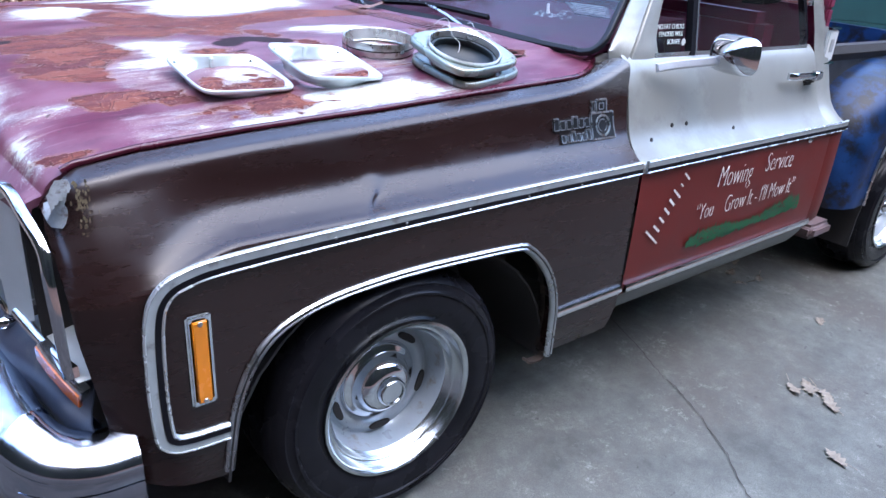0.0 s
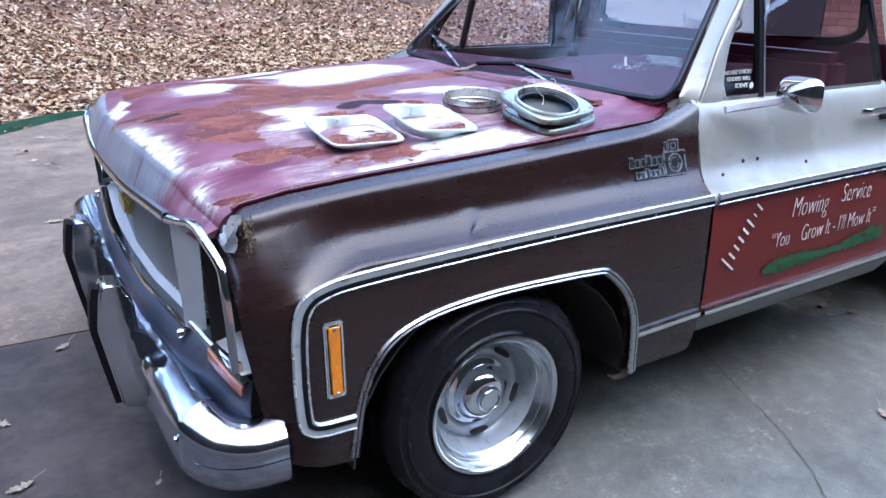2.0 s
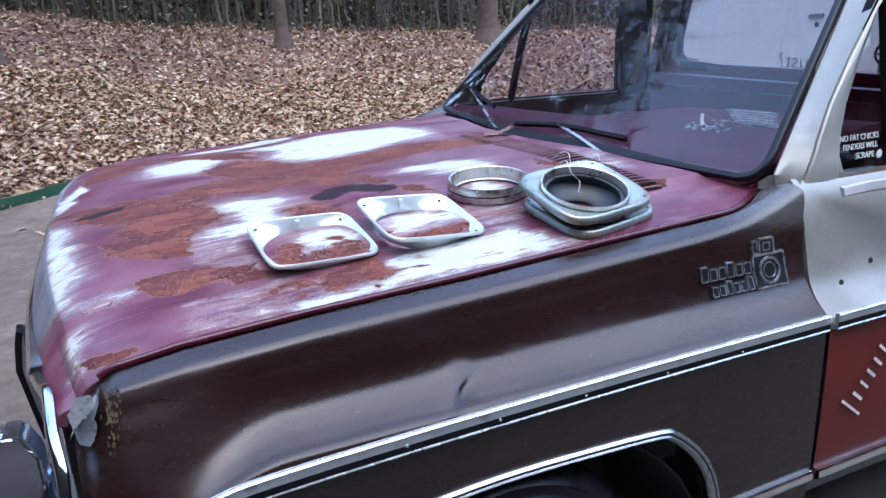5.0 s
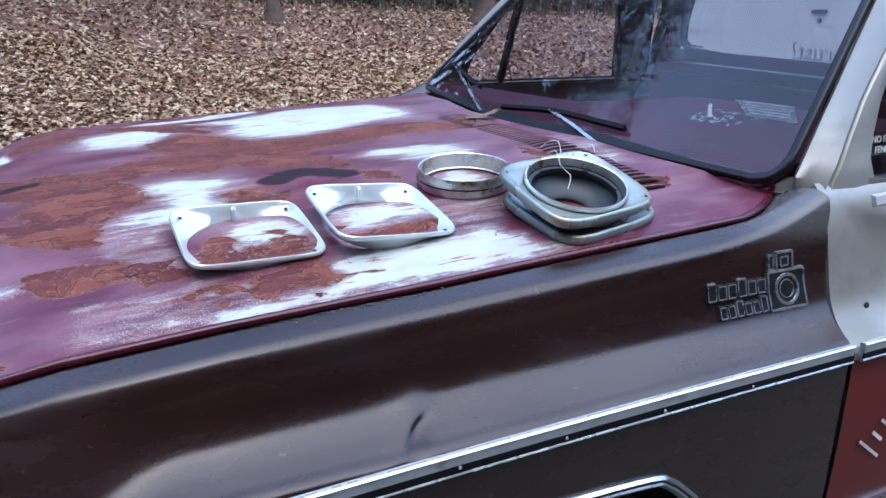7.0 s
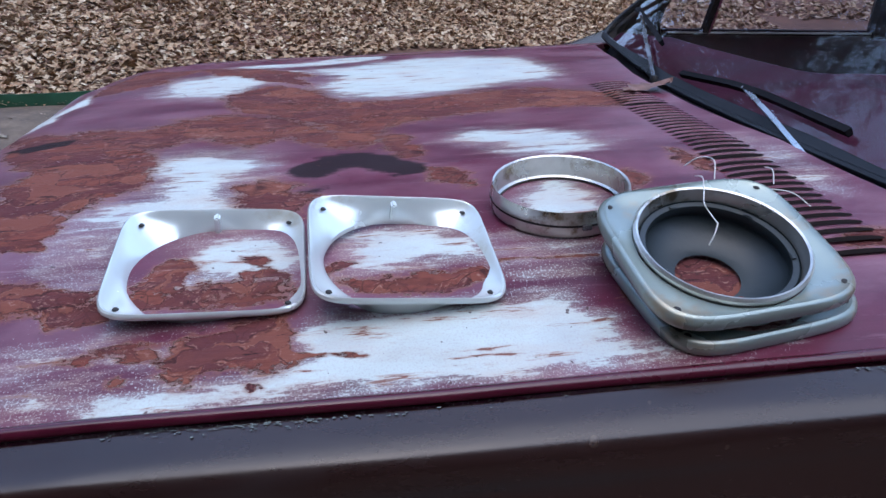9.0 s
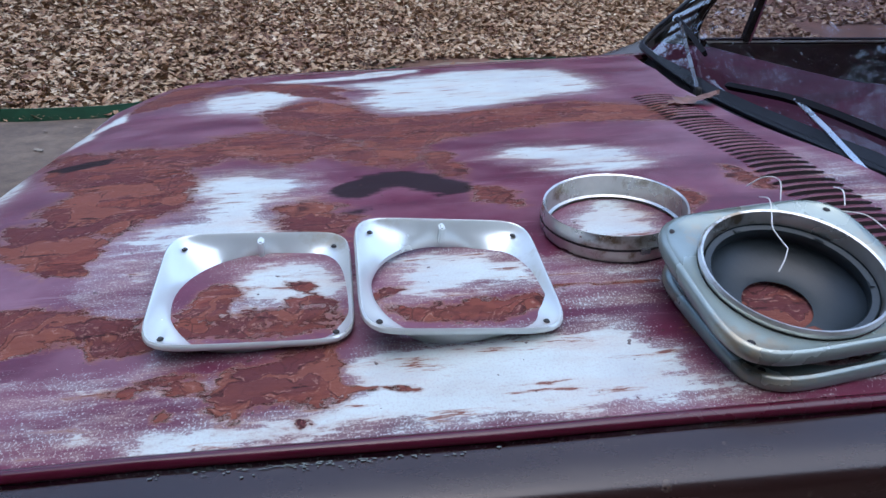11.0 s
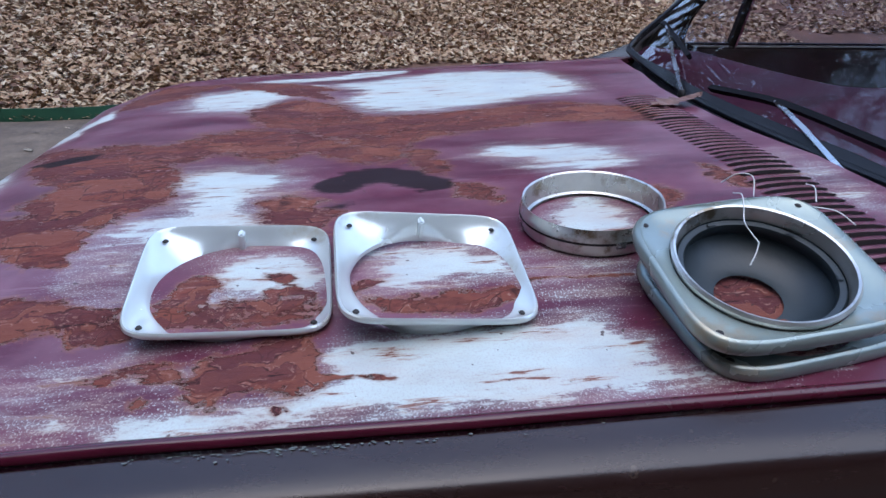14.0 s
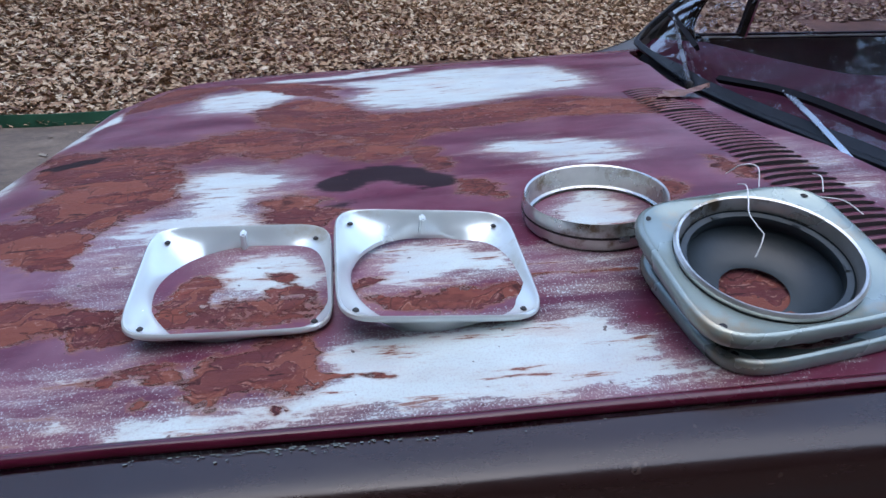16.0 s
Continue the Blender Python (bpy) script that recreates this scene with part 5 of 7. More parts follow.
def build_front():
    H = 0.655
    ys = np.linspace(-H, H, 21)
    grille = part("grille", thick(sheet([[(nose(y, z) + 0.07, y, z) for y in ys] for z in (0.57, 0.7, 0.835)]), 0.004), GRILLE_BACK, truck, "recessed silver grille with fine bars behind chrome mouldings")
    for z in np.linspace(0.59, 0.82, 10):
        part("grille_bar", sweep([(nose(y, z) + 0.055, y, z) for y in ys], [(-0.0035, -0.01), (-0.0035, 0.006), (0.0035, 0.006), (0.0035, -0.01)], FWD), DULL_CHROME, grille)
    shared = None
    for y in np.linspace(-H + 0.01, H - 0.01, 56):
        if shared is None:
            shared = part("grille_bar", box(-0.012, 0.008, -0.003, 0.003, 0.575, 0.832), GREY_PANEL, grille)
            first = shared
        else:
            first = new("grille_bar", shared.data)
            first.parent = grille
        first.location = (nose(y) + 0.055, y, 0)
    # smooth silver shelf round the grille, sloping back to it
    for z0, z1 in ((0.835, 0.815), (0.568, 0.60)):
        part("grille_surround", sheet([[(nose(y, z0), y, z0), (nose(y, z0) + 0.055, y, z1)] for y in ys]), GREY_PANEL, truck)
    for z in (0.838, 0.566):
        part("grille_moulding", sweep([(nose(y, z), y, z) for y in ys], BAR, FWD), CHROME, truck, "chrome moulding along the grille")
    em = part("emblem", box(nose(0) + 0.02, nose(0) + 0.045, -0.055, 0.055, 0.70, 0.745, 0.006), GOLD, truck, "worn gold emblem in the grille")
    part("emblem_bar", box(nose(0) + 0.021, nose(0) + 0.044, -0.022, 0.022, 0.685, 0.76, 0.006), GOLD, em)
    for s in (-1, 1):
        top = [(nose(0.66, 0.83), s * 0.66, 0.836), (nose(0.72, 0.83), s * 0.725, 0.842), (nose(0.79, 0.84), s * 0.785, 0.848), (nose(0.86, 0.83) - 0.006, s * 0.862, 0.826), (nose(0.91) - 0.012, s * 0.914, 0.792), (nose(0.93) - 0.016, s * 0.934, 0.75), (nose(0.935) - 0.016, s * 0.940, 0.68), (nose(0.93) - 0.014, s * 0.935, 0.61), (nose(0.92) - 0.010, s * 0.924, 0.572)]
        low = [(nose(0.92), s * 0.922, 0.572), (nose(0.86), s * 0.86, 0.563), (nose(0.76), s * 0.76, 0.572), (nose(0.69), s * 0.69, 0.59)]
        fr = part("headlight_frame", sweep(smooth_path(top, 6), SLIM, FWD), CHROME, truck, "chrome frame round the empty headlight opening")
        part("lower_bar", sweep(smooth_path(low, 6), SLIM, FWD), CHROME, fr)
        part("inner_wall", sheet([[(nose(0.66) + 0.0, s * 0.664, 0.575), (nose(0.7) + 0.008, s * 0.715, 0.58), (nose(0.76) + 0.004, s * 0.762, 0.60)], [(nose(0.66) - 0.004, s * 0.664, 0.835), (nose(0.7) + 0.004, s * 0.74, 0.838), (nose(0.78) + 0.002, s * 0.79, 0.842)]]), GREY_PANEL, fr, "grey inner wall of the opening")
        part("pocket", sheet([[(nose(0.78) + 0.004, s * 0.775, 0.56), (nose(0.78) + 0.15, s * 0.76, 0.56), (nose(0.9) + 0.12, s * 0.87, 0.55)], [(nose(0.78) + 0.004, s * 0.79, 0.84), (nose(0.78) + 0.12, s * 0.78, 0.84), (nose(0.9) + 0.12, s * 0.86, 0.83)]]), DARK, fr, "dark empty headlight pocket")
        part("pocket_floor", sheet([[(nose(0.7), s * 0.70, 0.575), (nose(0.7) + 0.15, s * 0.70, 0.60)], [(nose(0.93), s * 0.935, 0.56), (nose(0.93) + 0.15, s * 0.95, 0.58)]]), GREY_PANEL, fr)
        part("adjuster", lathe([(0.0, 0.018), (0.010, 0.014), (0.014, 0.004), (0.012, -0.008), (0.006, -0.014)], 16, Matrix.Translation((nose(0.66) - 0.004, s * 0.655, 0.556)) @ Matrix.Rotation(radians(-90), 4, "Y")), CHROME, fr, "bright round end of the grille moulding")
        A = [(nose(0.79) - 0.004, s * 0.798, 0.560), (nose(0.83) - 0.004, s * 0.842, 0.548), (nose(0.88) + 0.000, s * 0.888, 0.534), (nose(0.92) + 0.008, s * 0.924, 0.520)]
        sg = part("turn_signal", sweep(A, [(-0.021, -0.012), (-0.021, 0.005), (-0.017, 0.008), (0.016, 0.008), (0.018, 0.005), (0.018, -0.012)], FWD), BRIGHT_TRIM, truck, "amber turn signal in a bright rim")
        part("lens", sweep([(x, y, z) for x, y, z in A], [(-0.0155, 0.004), (-0.014, 0.011), (0.0145, 0.011), (0.016, 0.004)], FWD), RED_LENS, sg, "dark amber lens")
    rows = []
    for y in np.linspace(-0.925, 0.925, 45):
        k = abs(y) / 0.925
        n0 = nose(y) + 0.03 * max(0.0, (k - 0.93) / 0.07) ** 2
        up = 0.035 * max(0, k - 0.6) / 0.4
        sec = [(n0 + 0.012, 0.562 - up * 0.3), (n0 - 0.006, 0.552 - up * 0.5), (n0 - 0.016, 0.53 - up), (n0 - 0.020, 0.50 - up), (n0 - 0.016, 0.465 - up), (n0 - 0.004, 0.435 - up), (n0 + 0.02, 0.415 - up), (n0 + 0.06, 0.40 - up)]
        rows.append([(x, y, z) for x, z in sec])
    part("valance", thick(sheet(rows), 0.004, (1, 0, 0)), VALANCE, truck, "smooth blue-grey filler panel above the bumper")
    # bumper
    pts = [(-0.576, -0.992), (-0.65, -0.985), (-0.712, -0.955), (-0.755, -0.90), (-0.773, -0.83), (-0.784, -0.6), (-0.793, -0.3), (-0.797, 0.0)]
    pts = pts + [(x, -y) for x, y in pts[-2::-1]]
    path = smooth_path([(x, y, 0.0) for x, y in pts], 26)
    sec = [(-0.085, 0.462), (-0.075, 0.480), (-0.055, 0.486), (-0.030, 0.480), (-0.008, 0.468), (0.006, 0.455), (0.011, 0.44), (0.006, 0.425), (0.008, 0.40), (0.010, 0.37), (0.008, 0.345), (0.0, 0.325), (-0.012, 0.312), (-0.03, 0.308)]
    sec = [(q.x, q.y) for q in smooth_path([(d, z, 0) for d, z in sec], 3)]
    rows = []
    for i, p in enumerate(path):
        tan = (path[min(len(path) - 1, i + 1)] - path[max(0, i - 1)]).normalized()
        o = Vector((-tan.y, tan.x, 0))
        row = []
        for d, z in sec:
            cr = 0.0
            if -0.72 < p.y < 0.55 and z > 0.42:
                top = min(1.0, max(0.0, (z - 0.42) / 0.03)) * min(1.0, (0.55 - p.y) / 0.15, (p.y + 0.72) / 0.12)
                cr = top * (0.0055 * abs(noise.noise((p.y * 9, d * 35, 3))) + 0.0030 * abs(noise.noise((p.y * 9 + d * 25, d * 70, 8))) + 0.0012 * abs(noise.noise((p.y * 20 - d * 60, d * 140, 5))) - 0.002)
            zz = z - 0.035 * max(0, (abs(p.y) - 0.88) / 0.11) * (1 if z > 0.38 else 0.15)
            row.append(p + o * (d - cr) + Vector((0, 0, zz - cr)))
        rows.append(row)
    bp = part("bumper", thick(sheet(rows), 0.003, (1, 0, 0)), BUMPER_CHROME, truck, "chrome front bumper, bent and wrinkled along its top")
    part("bolt", lathe([(0.011, 0), (0.010, 0.004), (0.006, 0.007), (0.0, 0.008)], 14, Matrix.Translation((-0.776, -0.855, 0.405)) @ Matrix.Rotation(radians(-90), 4, "Y")), CHROME, bp)
    for y in (-0.352, 0.262):
        side = [(-0.772, 0.30), (-0.782, 0.238), (-0.838, 0.258), (-0.868, 0.49), (-0.850, 0.598), (-0.836, 0.612), (-0.797, 0.607), (-0.772, 0.55)]
        bm = sheet([[(x, y + d, z) for x, z in side] for d in (-0.043, 0.043)], closed_v=True)
        bm.verts.ensure_lookup_table()
        for k in (0, 1):
            bm.faces.new(bm.verts[k * len(side):(k + 1) * len(side)])
        bmesh.ops.recalc_face_normals(bm, faces=bm.faces)
        bmesh.ops.bevel(bm, geom=bm.edges[:], offset=0.007, segments=3, affect="EDGES", clamp_overlap=True)
        g = part("bumper_guard", bm, CHROME, truck, "upright chrome bumper guard with a black rubber face")
        face = [(-0.852, y, 0.600), (-0.862, y, 0.56), (-0.872, y, 0.49), (-0.858, y, 0.38), (-0.842, y, 0.268)]
        part("rubber_face", sweep(face, [(-0.030, -0.004), (-0.026, 0.013), (0.026, 0.013), (0.030, -0.004)], FWD), RUBBER, g, "black rubber strip")


build_front()

# ---- bed ----
STEP = surface("worn_step_paint", (0.13, 0.085, 0.085), 0.5, 0, 0.4, 9, 0.2, 90, (0.05, 0.04, 0.04), 0.4, 14)


def build_bed():
    for s in (-1, 1):
        rows, edge = [], []
        for a in np.linspace(0.0, math.pi, 33):
            c, q = math.cos(a), math.sin(a)
            k = (abs(c) ** 2.8 + abs(q) ** 2.8) ** (-1 / 2.8)
            ox, oz = 2.82 - 0.72 * c * k, 0.36 + 0.56 * q * k
            k = (abs(c) ** 2.5 + abs(q) ** 2.5) ** (-1 / 2.5)
            ix, iz = 2.82 - 0.49 * c * k, 0.36 + 0.44 * q * k
            row = [(ox, s * 0.70, oz), (ox, s * 0.80, oz - 0.004 * q)]
            for f, d in ((0.06, 0.86), (0.18, 0.915), (0.38, 0.95), (0.65, 0.965), (0.94, 0.962), (1.0, 0.968), (1.03, 0.955)):
                row.append((ox + (ix - ox) * f, s * d, oz + (iz - oz) * f))
            rows.append(row)
            edge.append((ix, s * 0.968, iz))
        fen = part("rear_fender", thick(sheet(rows), 0.006, (0, -s, 0)), BLUE, truck, "scuffed blue stepside rear fender with dark blotches")
        part("wheel_lip", tube(edge, 0.006, 0.006, 8), DULL_CHROME, fen, "bright bead round the wheel opening")
        part("inner_well", thick(sheet([[(2.82 - 0.47 * math.cos(a), s * d, 0.16 + 0.62 * math.sin(a)) for d in (0.95, 0.62)] for a in np.linspace(0, math.pi, 15)]), 0.006), DARK, truck)
        part("step", box(1.93, 2.10, min(s * 0.76, s * 0.96), max(s * 0.76, s * 0.96), 0.275, 0.335, 0.018, 3), STEP, truck, "worn pinkish brown side step ahead of the rear fender")
        part("bed_side", box(2.03, 4.0, s * 0.70 - 0.02, s * 0.70 + 0.02, 0.36, 0.93, 0.01), BLACK, truck, "black bed side")
        part("bed_rail", sweep([(2.03, s * 0.70, 0.945), (4.0, s * 0.70, 0.945)], [(-0.03, -0.03), (-0.03, 0.02), (0, 0.035), (0.03, 0.02), (0.03, -0.03)]), DARK, truck, "dull black bed rail")
    part("bed_front", box(2.02, 2.05, -0.70, 0.70, 0.36, 0.93, 0.008), MAROON, truck)
    part("bed_floor", box(2.04, 4.0, -0.70, 0.70, 0.5, 0.53), DARK, truck)
    part("tailgate", box(3.98, 4.02, -0.70, 0.70, 0.5, 0.93), BLUE, truck)


build_bed()

# ---- cowl, louvres and wipers ----
cowl_rows = []
for y in np.linspace(-0.74, 0.74, 25):
    u = abs(y) / WH
    xh = 0.548 + 0.15 * u * u
    xg = 0.635 + 0.10 * (abs(y) / 0.8) ** 2
    zh = 1.0425 - lerp(abs(y), DROP_Y, DROP_Z)
    cowl_rows.append([(xh - 0.03, y, zh - 0.022), (xh, y, zh - 0.030), (max(xg - 0.02, xh + 0.01), y, zh - 0.030), (max(xg + 0.01, xh + 0.02), y, 1.012 - 0.012 * u)])
part("cowl", sheet(cowl_rows), RUBBER, truck, "black recessed cowl between hood and windshield")


SLOT = surface("slot_shade", (0.010, 0.006, 0.006), 0.8, 0, 0.3, 20, 0.2, spec=0.1)


def louvre(y):
    """One raised slot in the hood's rear edge."""
    x = 0.474 + 0.05 * (abs(y) / WH) ** 2
    bm = bmesh.new()
    v = []
    for i in range(7):
        f = i / 6
        xx = x - 0.046 + 0.092 * f
        hgt = 0.0058 * math.sin(math.pi * f) ** 0.5
        zz = hood_z(xx, y) + 0.0006
        v.append((bm.verts.new((xx, y - 0.008, zz)), bm.verts.new((xx, y - 0.0045, zz + hgt)), bm.verts.new((xx, y + 0.001, zz + hgt * 0.85)), bm.verts.new((xx, y + 0.006, zz))))
    for a, b in zip(v, v[1:]):
        for j in range(3):
            bm.faces.new((a[j], b[j], b[j + 1], a[j + 1]))
    ob = part("louvre", bm, HOOD, hood)
    lay_wear(ob.data)
    # near-black strip: the shade inside the open slot, put in as colour
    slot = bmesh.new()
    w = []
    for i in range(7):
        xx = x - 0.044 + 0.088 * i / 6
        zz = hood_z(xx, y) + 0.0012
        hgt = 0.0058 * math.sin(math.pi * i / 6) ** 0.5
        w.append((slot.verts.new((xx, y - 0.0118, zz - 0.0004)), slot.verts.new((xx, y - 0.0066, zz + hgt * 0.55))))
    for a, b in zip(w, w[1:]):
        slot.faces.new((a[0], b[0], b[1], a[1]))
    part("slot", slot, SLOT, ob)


hood = [o for o in truck.children if o.name.startswith("hood")][0]
for bank in (np.linspace(-0.66, -0.42, 14), np.linspace(-0.395, -0.10, 17), np.linspace(-0.07, 0.12, 11)):
    for yy in bank:
        louvre(float(yy))


def wiper(base, tip, b0, b1):
    arm = part("wiper_arm", sweep([base, Vector(base) * 0.5 + Vector(tip) * 0.5 + Vector((-0.004, 0, 0.006)), tip], [(-0.004, -0.003), (-0.004, 0.003), (0.004, 0.003), (0.004, -0.003)], Vector((-0.5, 0, 0.8))), DULL_CHROME, truck, "bright steel wiper arm with a black blade")
    part("blade", sweep(smooth_path([b0, tip, b1], 6), [(-0.004, -0.010), (-0.006, 0.003), (0.006, 0.003), (0.004, -0.010)], Vector((-0.6, 0, 0.8))), RUBBER, arm, "black rubber blade")
    part("pivot", lathe([(0.0, 0.006), (0.006, 0.005), (0.009, 0.0), (0.009, -0.015)], 16, Matrix.Translation(base)), BLACK, arm)


def on_glass(y, z):
    return Vector((ws(y, z) - 0.010, y, z + 0.010))


wiper((0.625, -0.372, 1.012), on_glass(-0.095, 1.062), on_glass(0.13, 1.046), on_glass(-0.39, 1.052))
wiper((0.612, 0.20, 1.032), on_glass(0.60, 1.092), on_glass(0.66, 1.092), on_glass(0.33, 1.072))

# ---- fender details ----
mk = part("marker_light", box(-0.482, -0.438, -0.994, -0.984, 0.480, 0.660, 0.004, 2), BRIGHT_TRIM, truck, "amber side marker light in a bright bezel")
part("lens", box(-0.476, -0.444, -1.000, -0.990, 0.487, 0.653, 0.005, 3), AMBER, mk, "ribbed amber lens")
for z in (0.494, 0.646):
    part("screw", lathe([(0.0, 0.003), (0.004, 0.002), (0.005, 0.0)], 10, Matrix.Translation((-0.460, -1.0, z)) @ Matrix.Rotation(radians(90), 4, "X")), DULL_CHROME, mk)


def fender_y(x, z):
    sec = sorted(fender_section(x), key=lambda p: p[1])
    return lerp(z, [p[1] for p in sec], [p[0] for p in sec])


def badge_outline(x0, x1, z0, z1, w, parent, slant=0.0):
    """A raised rectangular outline on the fender's skin."""
    c = [(x0, z0), (x1, z0), (x1 + slant, z1), (x0 + slant, z1), (x0, z0)]
    for (xa, za), (xb, zb) in zip(c, c[1:]):
        pts = [(xa + (xb - xa) * f, fender_y(xa + (xb - xa) * f, za + (zb - za) * f) - 0.004, za + (zb - za) * f) for f in (0, 0.5, 1)]
        part("outline", sweep(pts, [(-w, -0.004), (-w, 0.0018), (w, 0.0018), (w, -0.004)]), BADGE, parent)


def badge_plate(x0, x1, z0, z1, parent=None):
    rows = [[(x, fender_y(x, z) - 0.003, z) for x in np.linspace(x0, x1, 5)] for z in np.linspace(z0, z1, 4)]
    return part("badge_plate", thick(sheet(rows), 0.002), BADGE_DARK, parent or truck)


BADGE = surface("worn_chrome_badge", (0.50, 0.56, 0.60), 0.3, 0.9, 0.2, 60, 0.1)
BADGE_DARK = surface("badge_ground", (0.012, 0.014, 0.017), 0.4, 0.3, 0.3, 60, 0.1)
bd = badge_plate(0.585, 0.668, 0.822, 0.886)
bd.name = "badge"
bd["label"] = "worn chrome and black model badge with a ring in a square"
badge_outline(0.586, 0.667, 0.823, 0.885, 0.002, bd)
ring_pts = [(0.6265 + 0.025 * math.cos(a), 0.854 + 0.024 * math.sin(a)) for a in np.linspace(0, 2 * math.pi, 25)]
part("ring", sweep([(x, fender_y(x, z) - 0.004, z) for x, z in ring_pts], [(-0.0028, -0.004), (-0.0028, 0.003), (0.0028, 0.003), (0.0028, -0.004)]), BADGE, bd)
part("ring", sweep([(x, fender_y(x, z) - 0.0035, z) for x, z in [(0.6265 + (u - 0.6265) * 0.62, 0.854 + (v - 0.854) * 0.62) for u, v in ring_pts]], [(-0.0012, -0.004), (-0.0012, 0.002), (0.0012, 0.002), (0.0012, -0.004)]), BADGE, bd)
badge_plate(0.588, 0.600, 0.888, 0.914, bd)
badge_outline(0.589, 0.599, 0.889, 0.913, 0.0016, bd)
badge_plate(0.606, 0.643, 0.886, 0.916, bd)
badge_outline(0.606, 0.643, 0.886, 0.916, 0.0018, bd)
badge_outline(0.616, 0.633, 0.893, 0.908, 0.0014, bd)
for row, (xa, xb, za, zb) in enumerate(((0.452, 0.582, 0.852, 0.884), (0.474, 0.582, 0.822, 0.850))):
    badge_plate(xa, xb, za, zb - 0.006, bd)
    for k in range(6):
        w = (xb - xa) / 6
        x0 = xa + k * w
        badge_outline(x0 + 0.002, x0 + w - 0.003, za + 0.003, zb - (0.002 if (k + row) % 3 == 0 else 0.008), 0.0011, bd)

# bare filler on the fender's nose and chipped rubs
PATCH = surface("bare_filler", (0.42, 0.45, 0.46), 0.55, 0.1, 0.3, 30, 0.6, 90, (0.16, 0.12, 0.10), 0.3, 40)
near_fender = [o for o in truck.children if o.name.startswith("fender") and o.data.vertices[0].co.y < 0][0]
skin = BVHTree.FromPolygons([v.co[:] for v in near_fender.data.vertices], [p.vertices[:] for p in near_fender.data.polygons])
rows = []
for f in np.linspace(0, 1, 16):
    z = 0.892 - 0.082 * f
    xc = -0.614 - 0.012 * f
    hw = 0.019 * (math.sin(math.pi * (f * 0.9 + 0.06)) ** 0.5) * (1 - 0.3 * math.exp(-((f - 0.55) / 0.15) ** 2))
    row = []
    for g in np.linspace(-1, 1, 9):
        x = xc + hw * g + 0.004 * noise.noise((f * 9, g * 3, 0))
        at, out, _, _ = skin.ray_cast(Vector((x, -2, z)), Vector((0, 1, 0)))
        if at is None:
            at, out = Vector((x, -0.90, z)), Vector((0, -1, 0))
        row.append(at + Vector((-0.0015, -0.003, 0.001)))
    rows.append(row)
part("filler_patch", sheet(rows), PATCH, truck, "bare grey filler on the fender's front corner", facing=(0, -1, 0))

RUB = surface("rubbed_tan_primer", (0.20, 0.165, 0.10), 0.6, 0, 0.5, 40, 0.4, 90, (0.03, 0.014, 0.012), 0.55, 60)
rr = random.Random(21)
rub = bmesh.new()
for k in range(46):
    f = rr.random()
    x, z = -0.582 - 0.010 * f + rr.gauss(0, 0.006), 0.873 - 0.075 * f
    at, out, _, _ = skin.ray_cast(Vector((x, -2, z)), Vector((0, 1, 0)))
    if at is not None:
        w, h = rr.uniform(0.001, 0.0035), rr.uniform(0.003, 0.009)
        rub.faces.new([rub.verts.new(at + out * (0.0012 if out.y < 0 else -0.0012) + Vector((w * math.cos(a) * rr.uniform(0.5, 1.2), 0.0, h * math.sin(a) * rr.uniform(0.5, 1.2)))) for a in [1.047 * i for i in range(6)]])
part("paint_rub", rub, RUB, truck, "tan rub marks beside the bare filler", smooth=False, facing=(0, -1, 0))

# flakes of old paint and filler along the fender's inner edge
CRUST = surface("old_paint_crust", (0.12, 0.14, 0.13), 0.7, 0, 0.4, 60, 0.4)
rc = random.Random(8)
cb = bmesh.new()
for k in range(120):
    x = rc.choice((rc.gauss(-0.13, 0.08), rc.gauss(-0.13, 0.08), rc.gauss(-0.13, 0.08), rc.gauss(0.42, 0.02)))
    y = -hood_half(x) - 0.0085 - abs(rc.gauss(0, 0.0035))
    at, out, _, _ = skin.ray_cast(Vector((x, y, 2)), Vector((0, 0, -1)))
    if at is None:
        continue
    w, h = rc.uniform(0.0006, 0.0034), rc.uniform(0.0005, 0.0014)
    ring = [cb.verts.new(at + out * 0.0012 + Vector((w * math.cos(a) * rc.uniform(0.5, 1.1), h * math.sin(a) * rc.uniform(0.5, 1.2), 0))) for a in [1.047 * i for i in range(6)]]
    cb.faces.new(ring)
crust = part("paint_crust", cb, CRUST, truck, "pale crust of old paint along the fender's edge", smooth=False, facing=(0, 0, 1))
crust["kind"] = "stuff"

# ---- door details ----
def door_y(z):
    sec = sorted(door_section(), key=lambda p: p[1])
    return lerp(z, [p[1] for p in sec], [p[0] for p in sec])


FACE = Matrix.Rotation(radians(90), 4, "X")


def lettering(text, x, z, size, tilt=0.0, stretch=1.0, name="brush_lettering", label="", mat=None, y=-0.9935, shear=0.1):
    m = Matrix.Translation((x, y, z)) @ Matrix.Rotation(radians(-tilt), 4, "Y") @ FACE @ Matrix.Diagonal((stretch, 1, 1, 1))
    bm = written(text, size, m, 0.0006, shear, -0.028 * size)
    return part(name, bm, mat or WHITE_PAINT, door, label, smooth=False)


lettering("Mowing", 1.085, 0.640, 0.098, -2, 0.62, label="white brushed lettering")
lettering("Service", 1.35, 0.652, 0.092, -2, 0.66, label="white brushed lettering")
lettering("“You", 1.000, 0.550, 0.075, 0, 0.62, label="white brushed lettering")
lettering("Grow It - I'll Mow It”", 1.155, 0.549, 0.082, 0, 0.60, label="white brushed lettering")
